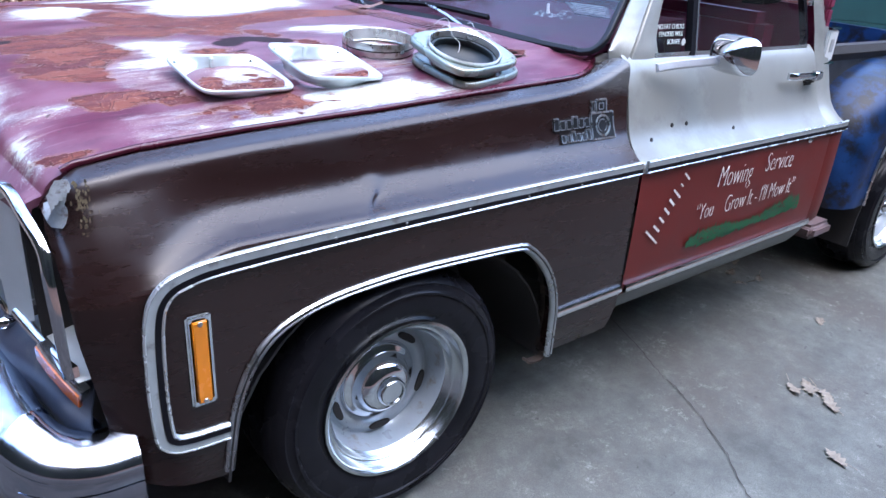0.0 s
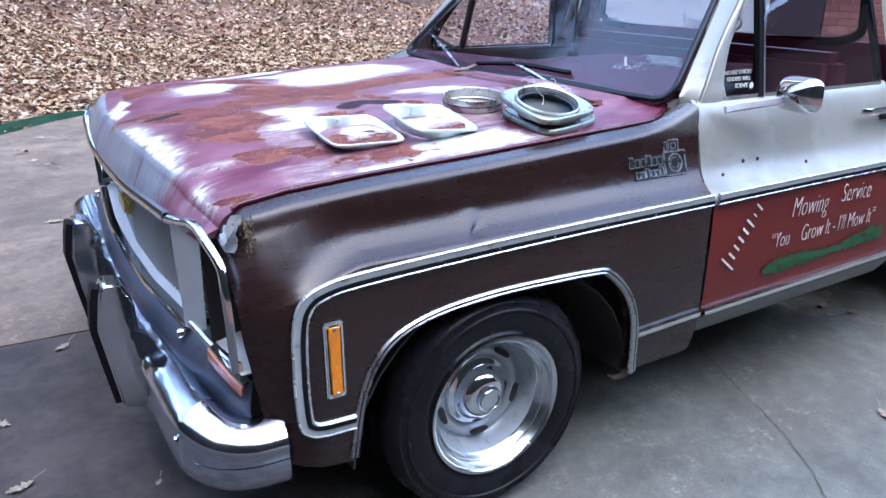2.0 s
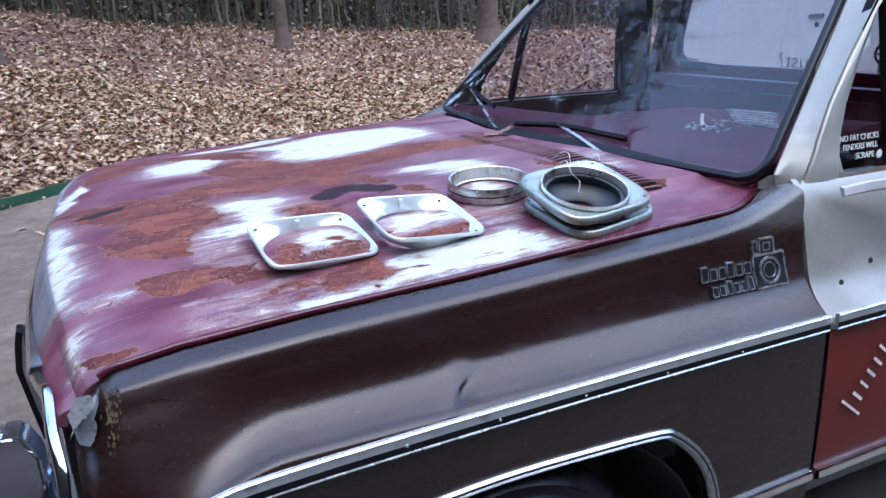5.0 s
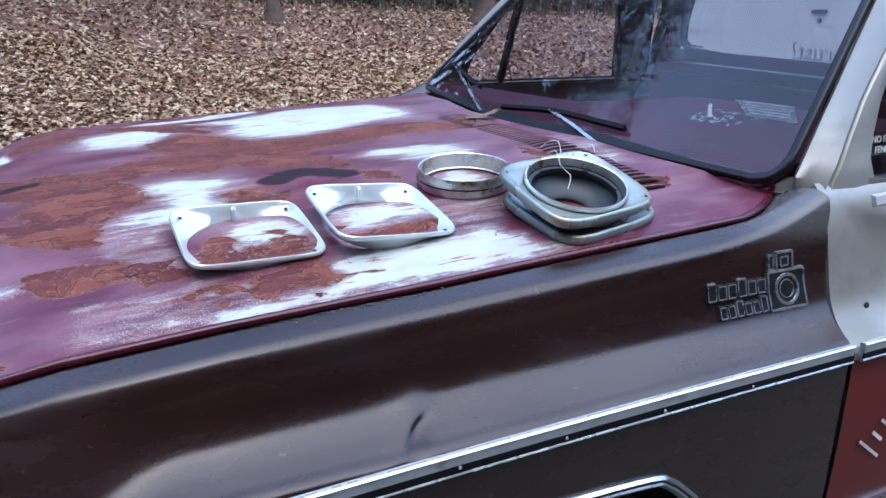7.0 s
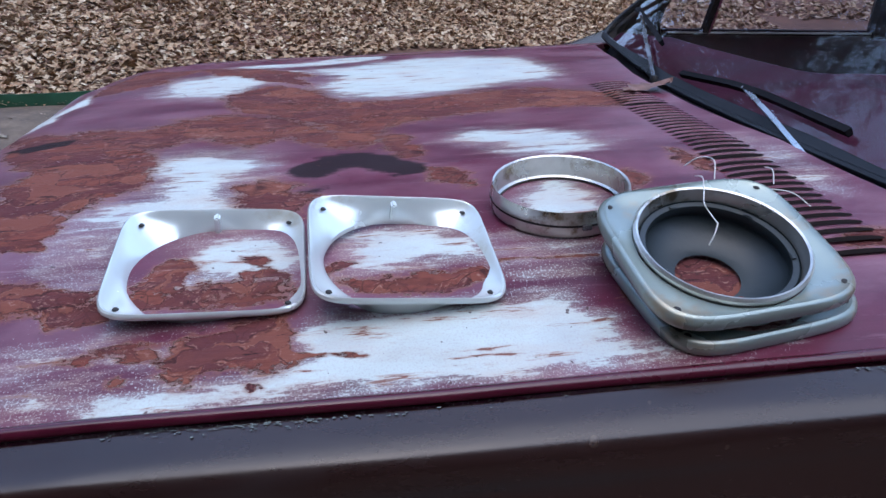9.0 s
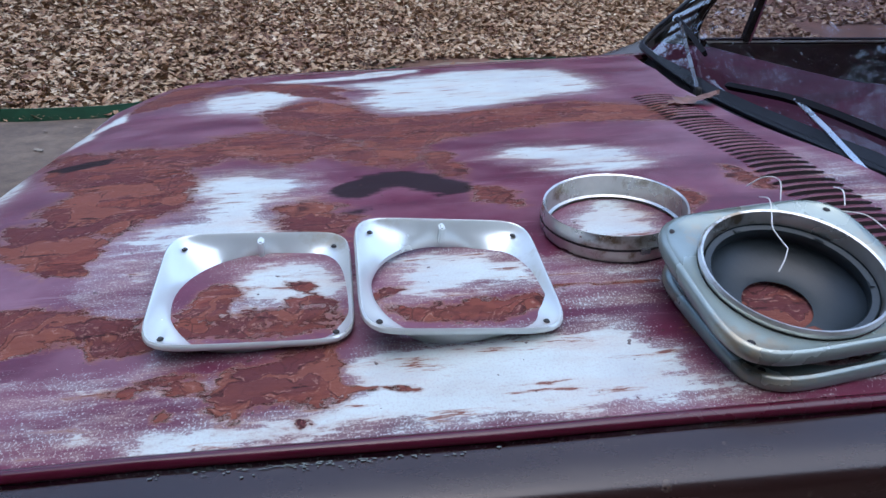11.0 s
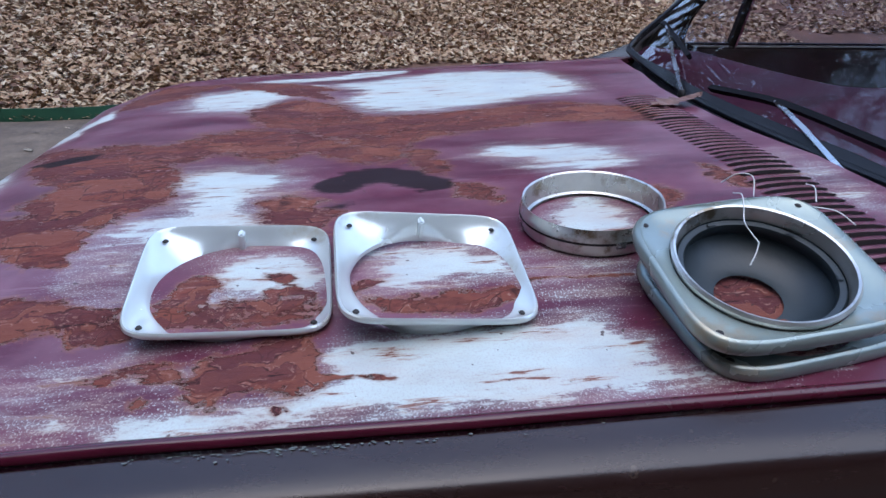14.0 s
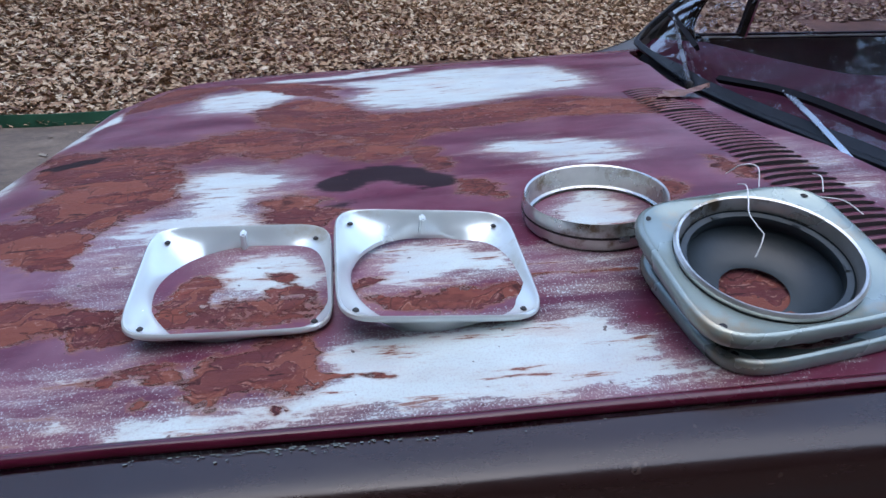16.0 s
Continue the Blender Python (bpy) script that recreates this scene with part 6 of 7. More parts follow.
# a name that climbs up the door, as plain bars
for k, (h, w) in enumerate(((0.075, 0.006), (0.036, 0.007), (0.032, 0.006), (0.034, 0.007), (0.034, 0.007), (0.045, 0.006), (0.016, 0.004), (0.034, 0.006))):
    f = k / 7.4
    m = Matrix.Translation((0.80 + 0.125 * f, -0.9935, 0.54 + 0.17 * f)) @ Matrix.Rotation(radians(-52), 4, "Y")
    bm = box(-w / 2, w / 2, -0.0008, 0.0008, -h / 2, h / 2)
    bmesh.ops.transform(bm, matrix=m, verts=bm.verts)
    part("brush_stroke", bm, WHITE_PAINT, door)
# green brushed grass
random.seed(4)
gb = bmesh.new()
for k in range(420):
    f = random.random()
    x = 0.99 + 0.66 * f
    z = 0.462 + 0.022 * f + random.uniform(0, 0.04) * (0.6 + 0.4 * math.sin(f * 9))
    h, w = random.uniform(0.012, 0.03), random.uniform(0.003, 0.007)
    a = random.uniform(-0.7, 0.7)
    y = -0.9932 - 0.0003 * random.random()
    gb.faces.new([gb.verts.new(p) for p in ((x - w, y, z), (x + w, y, z), (x + h * math.sin(a), y, z + h * math.cos(a)))])
for f0 in np.linspace(0, 0.97, 34):
    w, zb = random.uniform(0.015, 0.04), random.uniform(0.454, 0.468) + 0.02 * f0
    x0 = 0.985 + 0.655 * f0
    add(gb, sheet([[(x0, -0.9931, zb), (x0 + w, -0.9931, zb + 0.004)], [(x0 + 0.004, -0.9931, zb + random.uniform(0.008, 0.028)), (x0 + w, -0.9931, zb + random.uniform(0.008, 0.028))]]))
part("painted_grass", gb, GREEN_PAINT, door, "green brushed stroke of grass", smooth=False)
for x, z in ((0.918, 0.827), (0.986, 0.826), (1.212, 0.795), (0.811, 0.80)):
    part("bolt_hole", lathe([(0.0, 0.002), (0.005, 0.002), (0.007, 0.0)], 10, Matrix.Translation((x, door_y(z) - 0.001, z)) @ Matrix.Rotation(radians(80), 4, "X")), DARK, door)
part("rivet", lathe([(0.0, 0.008), (0.008, 0.006), (0.01, 0.0)], 12, Matrix.Translation((1.617, -0.991, 0.725)) @ FACE), CHROME, door)
# handle
hd = part("door_handle", sweep(smooth_path([(1.535, -0.905, 0.925), (1.56, -0.917, 0.925), (1.66, -0.919, 0.924), (1.69, -0.915, 0.923)], 4), [(-0.011, -0.006), (-0.011, 0.004), (-0.005, 0.008), (0.005, 0.008), (0.011, 0.004), (0.011, -0.006)]), CHROME, door, "chrome door handle with a push button")
part("button", box(1.685, 1.735, -0.928, -0.90, 0.905, 0.937, 0.006, 3), CHROME, hd)
part("recess", box(1.67, 1.74, -0.903, -0.885, 0.885, 0.91, 0.01), DARK, hd)
# mirror
ARM = surface("arm_grey", (0.55, 0.57, 0.60), 0.38, 0.25, 0.1, 20, 0.04)
mr = part("mirror_arm", sweep(smooth_path([(0.83, -0.893, 0.985), (0.90, -0.905, 0.992), (0.97, -0.945, 1.003), (1.02, -0.985, 1.015)], 5), [(-0.012, -0.004), (-0.008, 0.006), (0.008, 0.006), (0.012, -0.004)], Vector((0, -1, 0.3))), ARM, door, "pale grey mirror arm")
rows = []
mm = Matrix.Translation((1.03, -0.985, 1.025)) @ Matrix.Rotation(radians(-14), 4, "Z")
for f, sx, sz in ((-0.055, 0.0, 0.0), (-0.052, 0.25, 0.25), (-0.035, 0.62, 0.6), (-0.012, 0.92, 0.92), (0.006, 1.0, 1.0), (0.014, 1.0, 1.0), (0.016, 0.96, 0.95)):
    row = []
    for k in range(32):
        a = 2 * math.pi * k / 32
        c, s = math.cos(a), math.sin(a)
        row.append(mm @ Vector((f * 0.9, math.copysign(abs(c) ** 0.55, c) * 0.082 * sx, math.copysign(abs(s) ** 0.55, s) * 0.052 * sz)))
    rows.append(row)
part("mirror_head", sheet(rows, closed_v=True), CHROME, mr, "chrome mirror shell")
# stickers on the vent window
def glass_y(z):
    return lerp(z, [1.0, 1.05, 1.19, 1.40, 1.46], [0.828, 0.824, 0.785, 0.728, 0.712])


for text, x, z, size, st in (("NO FAT CHICKS", 0.902, 1.074, 0.0185, 0.92), ("FENDERS WILL", 0.908, 1.055, 0.0185, 0.92), ("SCRAPE", 0.948, 1.034, 0.0185, 0.95)):
    m = Matrix.Translation((x, -glass_y(z) - 0.0035, z)) @ Matrix.Rotation(radians(-7), 4, "X") @ FACE @ Matrix.Diagonal((st, 1, 1, 1))
    part("window_sticker", written(text, size, m, 0.0005), SIGN_WHITE, door, "white vinyl lettering on the vent window", smooth=False)
part("window_sticker", lathe([(0.0, 0.001), (0.009, 0.001), (0.010, 0)], 16, Matrix.Translation((1.026, -glass_y(1.036) - 0.003, 1.038)) @ FACE), SIGN_WHITE, door)
# badge on the rear pillar
pb = part("pillar_badge", box(1.835, 1.90, -0.868, -0.855, 0.955, 1.06, 0.004), SIGN_WHITE, truck, "white ornament plate on the cab's rear pillar")
part("pillar_strip", box(1.83, 1.905, -0.872, -0.858, 1.062, 1.070, 0.002), CHROME, pb)
part("pillar_strip", box(1.83, 1.905, -0.875, -0.862, 0.944, 0.952, 0.002), CHROME, pb)
part("pillar_mark", box(1.855, 1.88, -0.870, -0.866, 0.985, 1.03, 0.002), GREY_PANEL, pb)

# rear window lettering, seen from inside
m = Matrix.Translation((1.825, 0.19 - 0.36, 1.165)) @ Matrix.Rotation(radians(90), 4, "Z") @ FACE
part("window_sticker", written("Got rust?", 0.085, m, 0.0005), GREY_PANEL, truck, "grey vinyl words on the rear window", smooth=False)
for k in range(2):
    part("window_sticker", box(1.823, 1.824, 0.56, 0.66, 1.145 + 0.012 * k, 1.151 + 0.012 * k), BLACK, truck)
star = part("window_sticker", lathe([(0.026, 0.0005), (0.036, 0.0005)], 24, Matrix.Translation((1.822, -0.26, 1.22)) @ Matrix.Rotation(radians(-90), 4, "Y")), GREY_PANEL, truck, "grey round sticker on the rear window")
for k in range(5):
    a = 2 * math.pi * k / 5
    c, s = math.cos(a), math.sin(a)
    part("star_ray", sheet([[(1.8215, -0.26 - 0.012 * s, 1.22 + 0.012 * c), (1.8215, -0.26 + 0.012 * s, 1.22 - 0.012 * c)], [(1.8215, -0.26 + 0.03 * c, 1.22 + 0.03 * s), (1.8215, -0.26 + 0.031 * c, 1.22 + 0.031 * s)]]), GREY_PANEL, star)
# things in the cab
part("speaker_grille", box(0.985, 1.05, -0.37, -0.24, 1.02, 1.036, 0.004), GREY_PANEL, truck)
part("shift_lever", tube([(1.20, -0.06, 0.96), (1.215, -0.062, 1.01), (1.22, -0.058, 1.05)], 0.009, 0.008, 10), SIGN_WHITE, truck, "white column lever")
part("radio", box(1.62, 1.70, -0.30, 0.0, 0.93, 1.0, 0.012), DULL_CHROME, truck, "small metal box on the bench seat")
part("seat_belt", sweep([(1.68, 0.730, 1.27), (1.62, 0.735, 1.05)], [(-0.02, -0.002), (-0.02, 0.002), (0.02, 0.002), (0.02, -0.002)]), surface("tan_webbing", (0.35, 0.28, 0.15), 0.8), truck, "tan seat belt webbing")
part("rear_view_post", box(1.55, 1.72, 0.74, 0.79, 1.0, 1.40, 0.02), DARK, truck)

LEANS[0] = False

# ---- headlight parts lying on the hood ----
PARTS_METAL = surface("cast_bezel", (0.70, 0.77, 0.76), 0.24, 0.42, 0.06, 10, 0.04, 120, (0.58, 0.57, 0.48), 0.15, 9, rvary=0.05)
BUCKET = surface("bucket_black", (0.014, 0.022, 0.026), 0.42, 0.0, 0.3, 12, 0.2, 80)


def squarish(a, w, h, p):
    c, s = math.cos(a), math.sin(a)
    k = (abs(c) ** p + abs(s) ** p) ** (-1 / p)
    return c * k * w, s * k * h


def bezel_mesh(w, h, hole, depth, flat=False, n=96):
    """A square-faced headlight bezel, face up: rolled outer lip, then a dish down to the round opening."""
    rows = []
    if flat:
        steps = [(0.975, -0.015, 0), (0.995, -0.012, 0), (1.0, -0.007, 0), (0.992, -0.002, 0), (0.972, 0.001, 0), (0.945, 0.002, 0), (0.88, -0.001, 0.06), (0.0, -0.005, 0.93), (0.0, -0.005, 1), (0, -0.03, 1.0), (0, -depth, 1.0)]
    else:
        steps = [(0.96, -0.007, 0), (0.99, -0.006, 0), (1.005, -0.003, 0), (1.0, 0.0005, 0), (0.985, 0.002, 0), (0.965, 0.0, 0), (0.945, -0.005, 0), (0.6, -0.5 * depth, 0.45), (0.3, -0.85 * depth, 0.85), (0, -depth, 1.0), (0, -depth - 0.006, 1.0)]
    for out, z, rnd in steps:
        row = []
        for k in range(n):
            a = 2 * math.pi * k / n
            qx, qy = squarish(a, w, h, 4.6 if flat else 7.0)
            cx, cy = hole * math.cos(a), hole * math.sin(a)
            f = rnd
            s = out if out > 0 else 1.0
            if rnd == 0:
                row.append((qx * s, qy * s, z))
            else:
                row.append((qx * 0.93 * (1 - f) + cx * f, qy * 0.93 * (1 - f) + cy * f, z))
        rows.append(row)
    return thick(sheet(rows, closed_v=True), 0.0018, (0, 0, -1))


def on_hood(x, y, lift, turn, tip=0.0, lean=0.0):
    """A pose on the hood's skin at a place, lifted along its normal and turned about it."""
    e = 0.06
    dx = (hood_z(x + e, y) - hood_z(x - e, y)) / (2 * e)
    dy = (hood_z(x, y + e) - hood_z(x, y - e)) / (2 * e)
    nz = Vector((-dx, -dy, 1)).normalized()
    tx = Vector((1, 0, dx)).normalized()
    ty = nz.cross(tx)
    m = Matrix((tx, ty, nz)).transposed().to_4x4()
    return Matrix.Translation(Vector((x, y, hood_z(x, y))) + nz * lift) @ m @ Matrix.Rotation(radians(turn), 4, "Z") @ Matrix.Rotation(radians(tip), 4, "X") @ Matrix.Rotation(radians(lean), 4, "Y")


def place(bm, m):
    bmesh.ops.transform(bm, matrix=m, verts=bm.verts)
    return bm


def laid(centre, along, across):
    """A pose from a centre and two nearly square directions in its plane."""
    x = Vector(along).normalized()
    z = x.cross(Vector(across)).normalized()
    return Matrix.Translation(centre) @ Matrix((x, z.cross(x), z)).transposed().to_4x4()


def dish_bezel(m, label):
    t = root("headlight_trim", label, "headlight bezel", m.translation, "loose headlight bezels")
    part("frame", place(bezel_mesh(0.104, 0.098, 0.0865, 0.026), m), PARTS_METAL, t)
    for sx in (-1, 1):
        for sy in (-1, 1):
            part("screw_hole", lathe([(0.0, 0.0015), (0.0024, 0.0015), (0.0036, 0.0)], 10, m @ Matrix.Translation((sx * 0.085, sy * 0.077, -0.0065))), DARK, t)
    part("locating_rib", place(box(-0.0035, 0.0035, 0.080, 0.0935, -0.024, -0.001, 0.002), m), PARTS_METAL, t)
    return t


dish_bezel(laid((-0.226, -0.611, 0.9825), (0.996, 0.080, -0.037), (-0.071, 0.976, 0.208)), "dished silver square headlight bezel lying on the rusty hood")
dish_bezel(laid((-0.012, -0.6245, 0.9985), (0.991, 0.093, -0.085), (-0.070, 0.973, 0.222)), "dished silver square headlight bezel with a small chipped lip")

# round retaining ring
m = on_hood(0.196, -0.515, 0.001, 0)
t = root("headlight_ring", "thin steel headlight retaining ring standing on the hood", "headlight ring", m.translation)
RING = surface("dull_ring_steel", (0.60, 0.60, 0.57), 0.32, 0.85, 0.2, 20, 0.1, 80, (0.25, 0.2, 0.14), 0.25, 18)
part("band", lathe([(0.080, 0.0), (0.0865, 0.0), (0.089, 0.004), (0.0895, 0.018), (0.0875, 0.030), (0.0865, 0.0335), (0.0845, 0.032), (0.0850, 0.018), (0.0835, 0.005), (0.080, 0.003)], 72, m), RING, t)
part("gap_line", lathe([(0.0898, 0.015), (0.0901, 0.0165), (0.0898, 0.018)], 72, m), DARK, t)
part("clip", place(box(-0.006, 0.006, -0.092, -0.088, 0.011, 0.019, 0.001), m @ Matrix.Rotation(radians(6), 4, "Z")), DULL_CHROME, t)


WEATHERED_METAL = surface("weathered_bezel", (0.28, 0.34, 0.32), 0.28, 0.42, 0.12, 10, 0.08, 120, (0.33, 0.30, 0.23), 0.3, 12, rvary=0.08)


def flat_bezel(m, label):
    t = root("headlight_trim", label, "headlight bezel", m.translation, "stacked headlight bezels")
    part("frame", place(bezel_mesh(0.1125, 0.104, 0.0905, 0.02, True), m), WEATHERED_METAL, t)
    for sx in (-1, 1):
        for sy in (-1, 1):
            part("screw_hole", lathe([(0.0, 0.001), (0.0022, 0.001), (0.004, 0.0)], 10, m @ Matrix.Translation((sx * 0.091, sy * 0.079, -0.0008))), DARK, t)
    return t


flat_bezel(on_hood(0.330, -0.696, 0.017, 9), "silver square headlight bezel under another on the hood")
m = laid((0.315, -0.7085, 1.0275), (0.99, 0.119, 0.068), (-0.133, 0.944, 0.302))
flat_bezel(m, "silver square headlight bezel stacked over a black bucket")
b = root("headlight_bucket", "black headlight bucket with a dull steel ring inside a bezel", "headlight bucket", m.translation)
part("bowl", lathe([(0.0825, -0.010), (0.081, -0.020), (0.079, -0.026), (0.072, -0.036), (0.060, -0.045), (0.048, -0.050), (0.040, -0.051), (0.035, -0.051)], 56, m), BUCKET, b)
part("retaining_ring", lathe([(0.0895, -0.004), (0.091, 0.002), (0.0885, 0.005), (0.086, 0.004), (0.0845, -0.003), (0.0835, -0.014)], 64, m), RING, b, "dull steel ring")
part("inner_rim", lathe([(0.0835, -0.013), (0.081, -0.011), (0.075, -0.012), (0.0735, -0.017), (0.076, -0.025)], 56, m), BUCKET, b)
for a in (-20, 35, 100, 200, 250):
    part("tab", place(box(0.074, 0.080, -0.005, 0.005, -0.0125, -0.010, 0.001), m @ Matrix.Rotation(radians(a), 4, "Z")), BUCKET, b)
for pts in (((0.035, 0.118, -0.004), (0.027, 0.094, 0.012), (0.017, 0.072, 0.011), (0.010, 0.056, 0.006), (0.013, 0.044, 0.000), (0.016, 0.032, -0.004)), ((0.016, 0.032, -0.004), (0.010, 0.024, -0.011), (0.002, 0.017, -0.020)), ((0.055, 0.108, -0.004), (0.062, 0.128, 0.008), (0.052, 0.142, 0.004), (0.04, 0.15, -0.012)), ((0.128, 0.118, -0.004), (0.124, 0.10, 0.004), (0.114, 0.08, 0.0)), ((0.105, 0.075, -0.002), (0.123, 0.058, 0.002), (0.135, 0.038, -0.004))):
    part("wire", tube(smooth_path([m @ Vector(p) for p in pts], 5), 0.0007, n=6), SIGN_WHITE, b, "thin white wire")

# dry leaf on the louvres
def leaf_mesh(bm, m, size, rnd):
    """One dry oak leaf with rounded lobes along a rib, curled, of a few triangles."""
    outline = ((-0.50, 0.0), (-0.42, 0.06), (-0.34, 0.16), (-0.26, 0.10), (-0.12, 0.27), (-0.02, 0.12), (0.12, 0.31), (0.20, 0.14), (0.33, 0.21), (0.36, 0.09), (0.52, 0.05), (0.56, 0.0))
    curl, cup = rnd.uniform(-0.35, 0.5), rnd.uniform(0.1, 0.7)
    at = lambda x, y: m @ Vector((x * size, y * size, size * (curl * x * x + cup * y * y + rnd.uniform(-0.03, 0.05))))
    rib = [bm.verts.new(at(x, 0)) for x, y in outline]
    for sgn in (-1, 1):
        rim = [rib[0]] + [bm.verts.new(at(x + rnd.uniform(-0.02, 0.02), sgn * y * rnd.uniform(0.8, 1.2))) for x, y in outline[1:-1]] + [rib[-1]]
        for k in range(len(rib) - 1):
            quad = [rib[k], rib[k + 1], rim[k + 1], rim[k]]
            face = [v for n, v in enumerate(quad) if v not in quad[:n]]
            if len(face) > 2:
                bm.faces.new(face)


def leaf_colour(name, stops):
    """Dry leaves, each of its own brown."""
    mt = bpy.data.materials.new(name)
    n, l, bs = nodes_of(mt)
    geo = n.new("ShaderNodeNewGeometry")
    ramp = n.new("ShaderNodeValToRGB")
    while len(ramp.color_ramp.elements) < len(stops):
        ramp.color_ramp.elements.new(0.5)
    for e, (p, c) in zip(ramp.color_ramp.elements, stops):
        e.position, e.color = p, (*c, 1)
    l.new(geo.outputs["Random Per Island"], ramp.inputs[0])
    vein = noise_node(n, l, 60, 3)
    col = mixed(n, l, ranged(n, l, vein, 0.3, 0.7, 0, 0.35), ramp.outputs[0], (0.05, 0.03, 0.02))
    l.new(col, bs.inputs["Base Color"])
    bs.inputs["Roughness"].default_value = 0.75
    return mt


LEAF = leaf_colour("dry_leaf", [(0.0, (0.13, 0.06, 0.036)), (0.25, (0.30, 0.172, 0.094)), (0.5, (0.41, 0.265, 0.155)), (0.75, (0.50, 0.365, 0.232)), (1.0, (0.62, 0.51, 0.37))])
PAVED_LEAF = leaf_colour("weathered_leaf", [(0.0, (0.13, 0.10, 0.075)), (0.5, (0.22, 0.185, 0.14)), (1.0, (0.33, 0.29, 0.23))])
rnd = random.Random(11)


def one_leaf(x, y, z, size, label="curled dry brown leaf on the concrete", turn=None):
    bm = bmesh.new()
    m = Matrix.Translation((x, y, z)) @ Matrix.Rotation(rnd.uniform(0, 6.28) if turn is None else turn, 4, "Z")
    leaf_mesh(bm, m, size, rnd)
    add(bm, tube([m @ Vector((-0.45 * size, 0, 0.01)), m @ Vector((-0.9 * size, 0.05 * size, 0.02))], 0.0012, n=5))
    return tagged(part("leaf", bm, PAVED_LEAF, smooth=False), label, "leaf", "fallen leaves")


LT = Matrix.Translation((0.515, 0.025, hood_z(0.515, 0.025) + 0.010)) @ Matrix.Rotation(radians(-9), 4, "Y") @ Matrix.Rotation(0.35, 4, "Z")
lb = bmesh.new()
leaf_mesh(lb, LT, 0.125, rnd)
add(lb, tube([LT @ Vector((-0.04, 0, 0.005)), LT @ Vector((-0.10, 0.01, 0.0))], 0.0015, n=5))
tagged(part("leaf", lb, surface("pinkish_leaf", (0.17, 0.095, 0.08), 0.7, 0, 0.35, 30, 0.3), smooth=False), "dry pinkish brown leaf caught on the hood louvres", "leaf", "fallen leaves")

flat = lambda x, y: 0.035 - 0.022 * x + 0.04 * y
for x, y, s in ((1.453, -1.276, 0.09), (1.40, -1.25, 0.07), (1.425, -1.366, 0.09), (1.47, -1.32, 0.07), (1.164, -1.502, 0.08), (1.99, -1.06, 0.07), (-1.114, -0.307, 0.07), (-0.956, 0.491, 0.07), (-1.161, 0.042, 0.06), (-0.108, -0.985, 0.055), (-0.88, 2.06, 0.10), (-1.2, 0.43, 0.07), (-0.79, -0.46, 0.03), (2.05, -0.62, 0.08), (2.2, -0.55, 0.09), (1.9, -0.5, 0.08), (2.0, -0.7, 0.06), (2.12, -0.72, 0.07), (-1.6, 3.2, 0.1), (-2.2, 3.0, 0.09), (-1.3, 3.6, 0.1), (-0.4, 1.6, 0.08)):
    one_leaf(x, y, flat(x, y) + 0.006, s)
CRACK = surface("crack_dirt", (0.05, 0.045, 0.04), 0.95, 0, 0.4, 30, 0.5)
pts = smooth_path([(1.24, -0.55, 0), (1.177, -0.70, 0), (1.15, -0.78, 0), (1.072, -0.932, 0), (1.03, -1.06, 0), (0.982, -1.158, 0), (0.90, -1.30, 0), (0.79, -1.44, 0), (0.70, -1.62, 0)], 16)
rows = []
for p in pts:
    w = 0.0017 + 0.0016 * noise.noise((p.x * 40, p.y * 40, 2))
    j = 0.008 * noise.noise((p.x * 22, p.y * 22, 7)) + 0.007 * noise.noise((p.x * 75, p.y * 75, 3))
    rows.append([(p.x - w + j, p.y, flat(p.x, p.y) + 0.004), (p.x + w + j, p.y, flat(p.x, p.y) + 0.004)])
tagged(part("driveway_crack", sheet(rows), CRACK), "thin jagged crack across the concrete", "crack", kind="structure")

# ---- edging, yard and woods ----
ed = []
for x in np.linspace(-9, 4, 80):
    y = edge_y(x) + 0.02
    ed.append((x, y, flat(x, y) + 0.03 - 0.075 * max(0.0, min(1.0, x + 1.0)) + 0.01 * noise.noise((x * 2, 0, 0))))
tagged(part("lawn_edging", sweep(ed, [(-0.006, -0.06), (-0.006, 0.055), (0.006, 0.055), (0.006, -0.06)], Vector((0, 0, 1))), EDGING), "dark green plastic lawn edging along the driveway", "lawn edging", kind="structure")


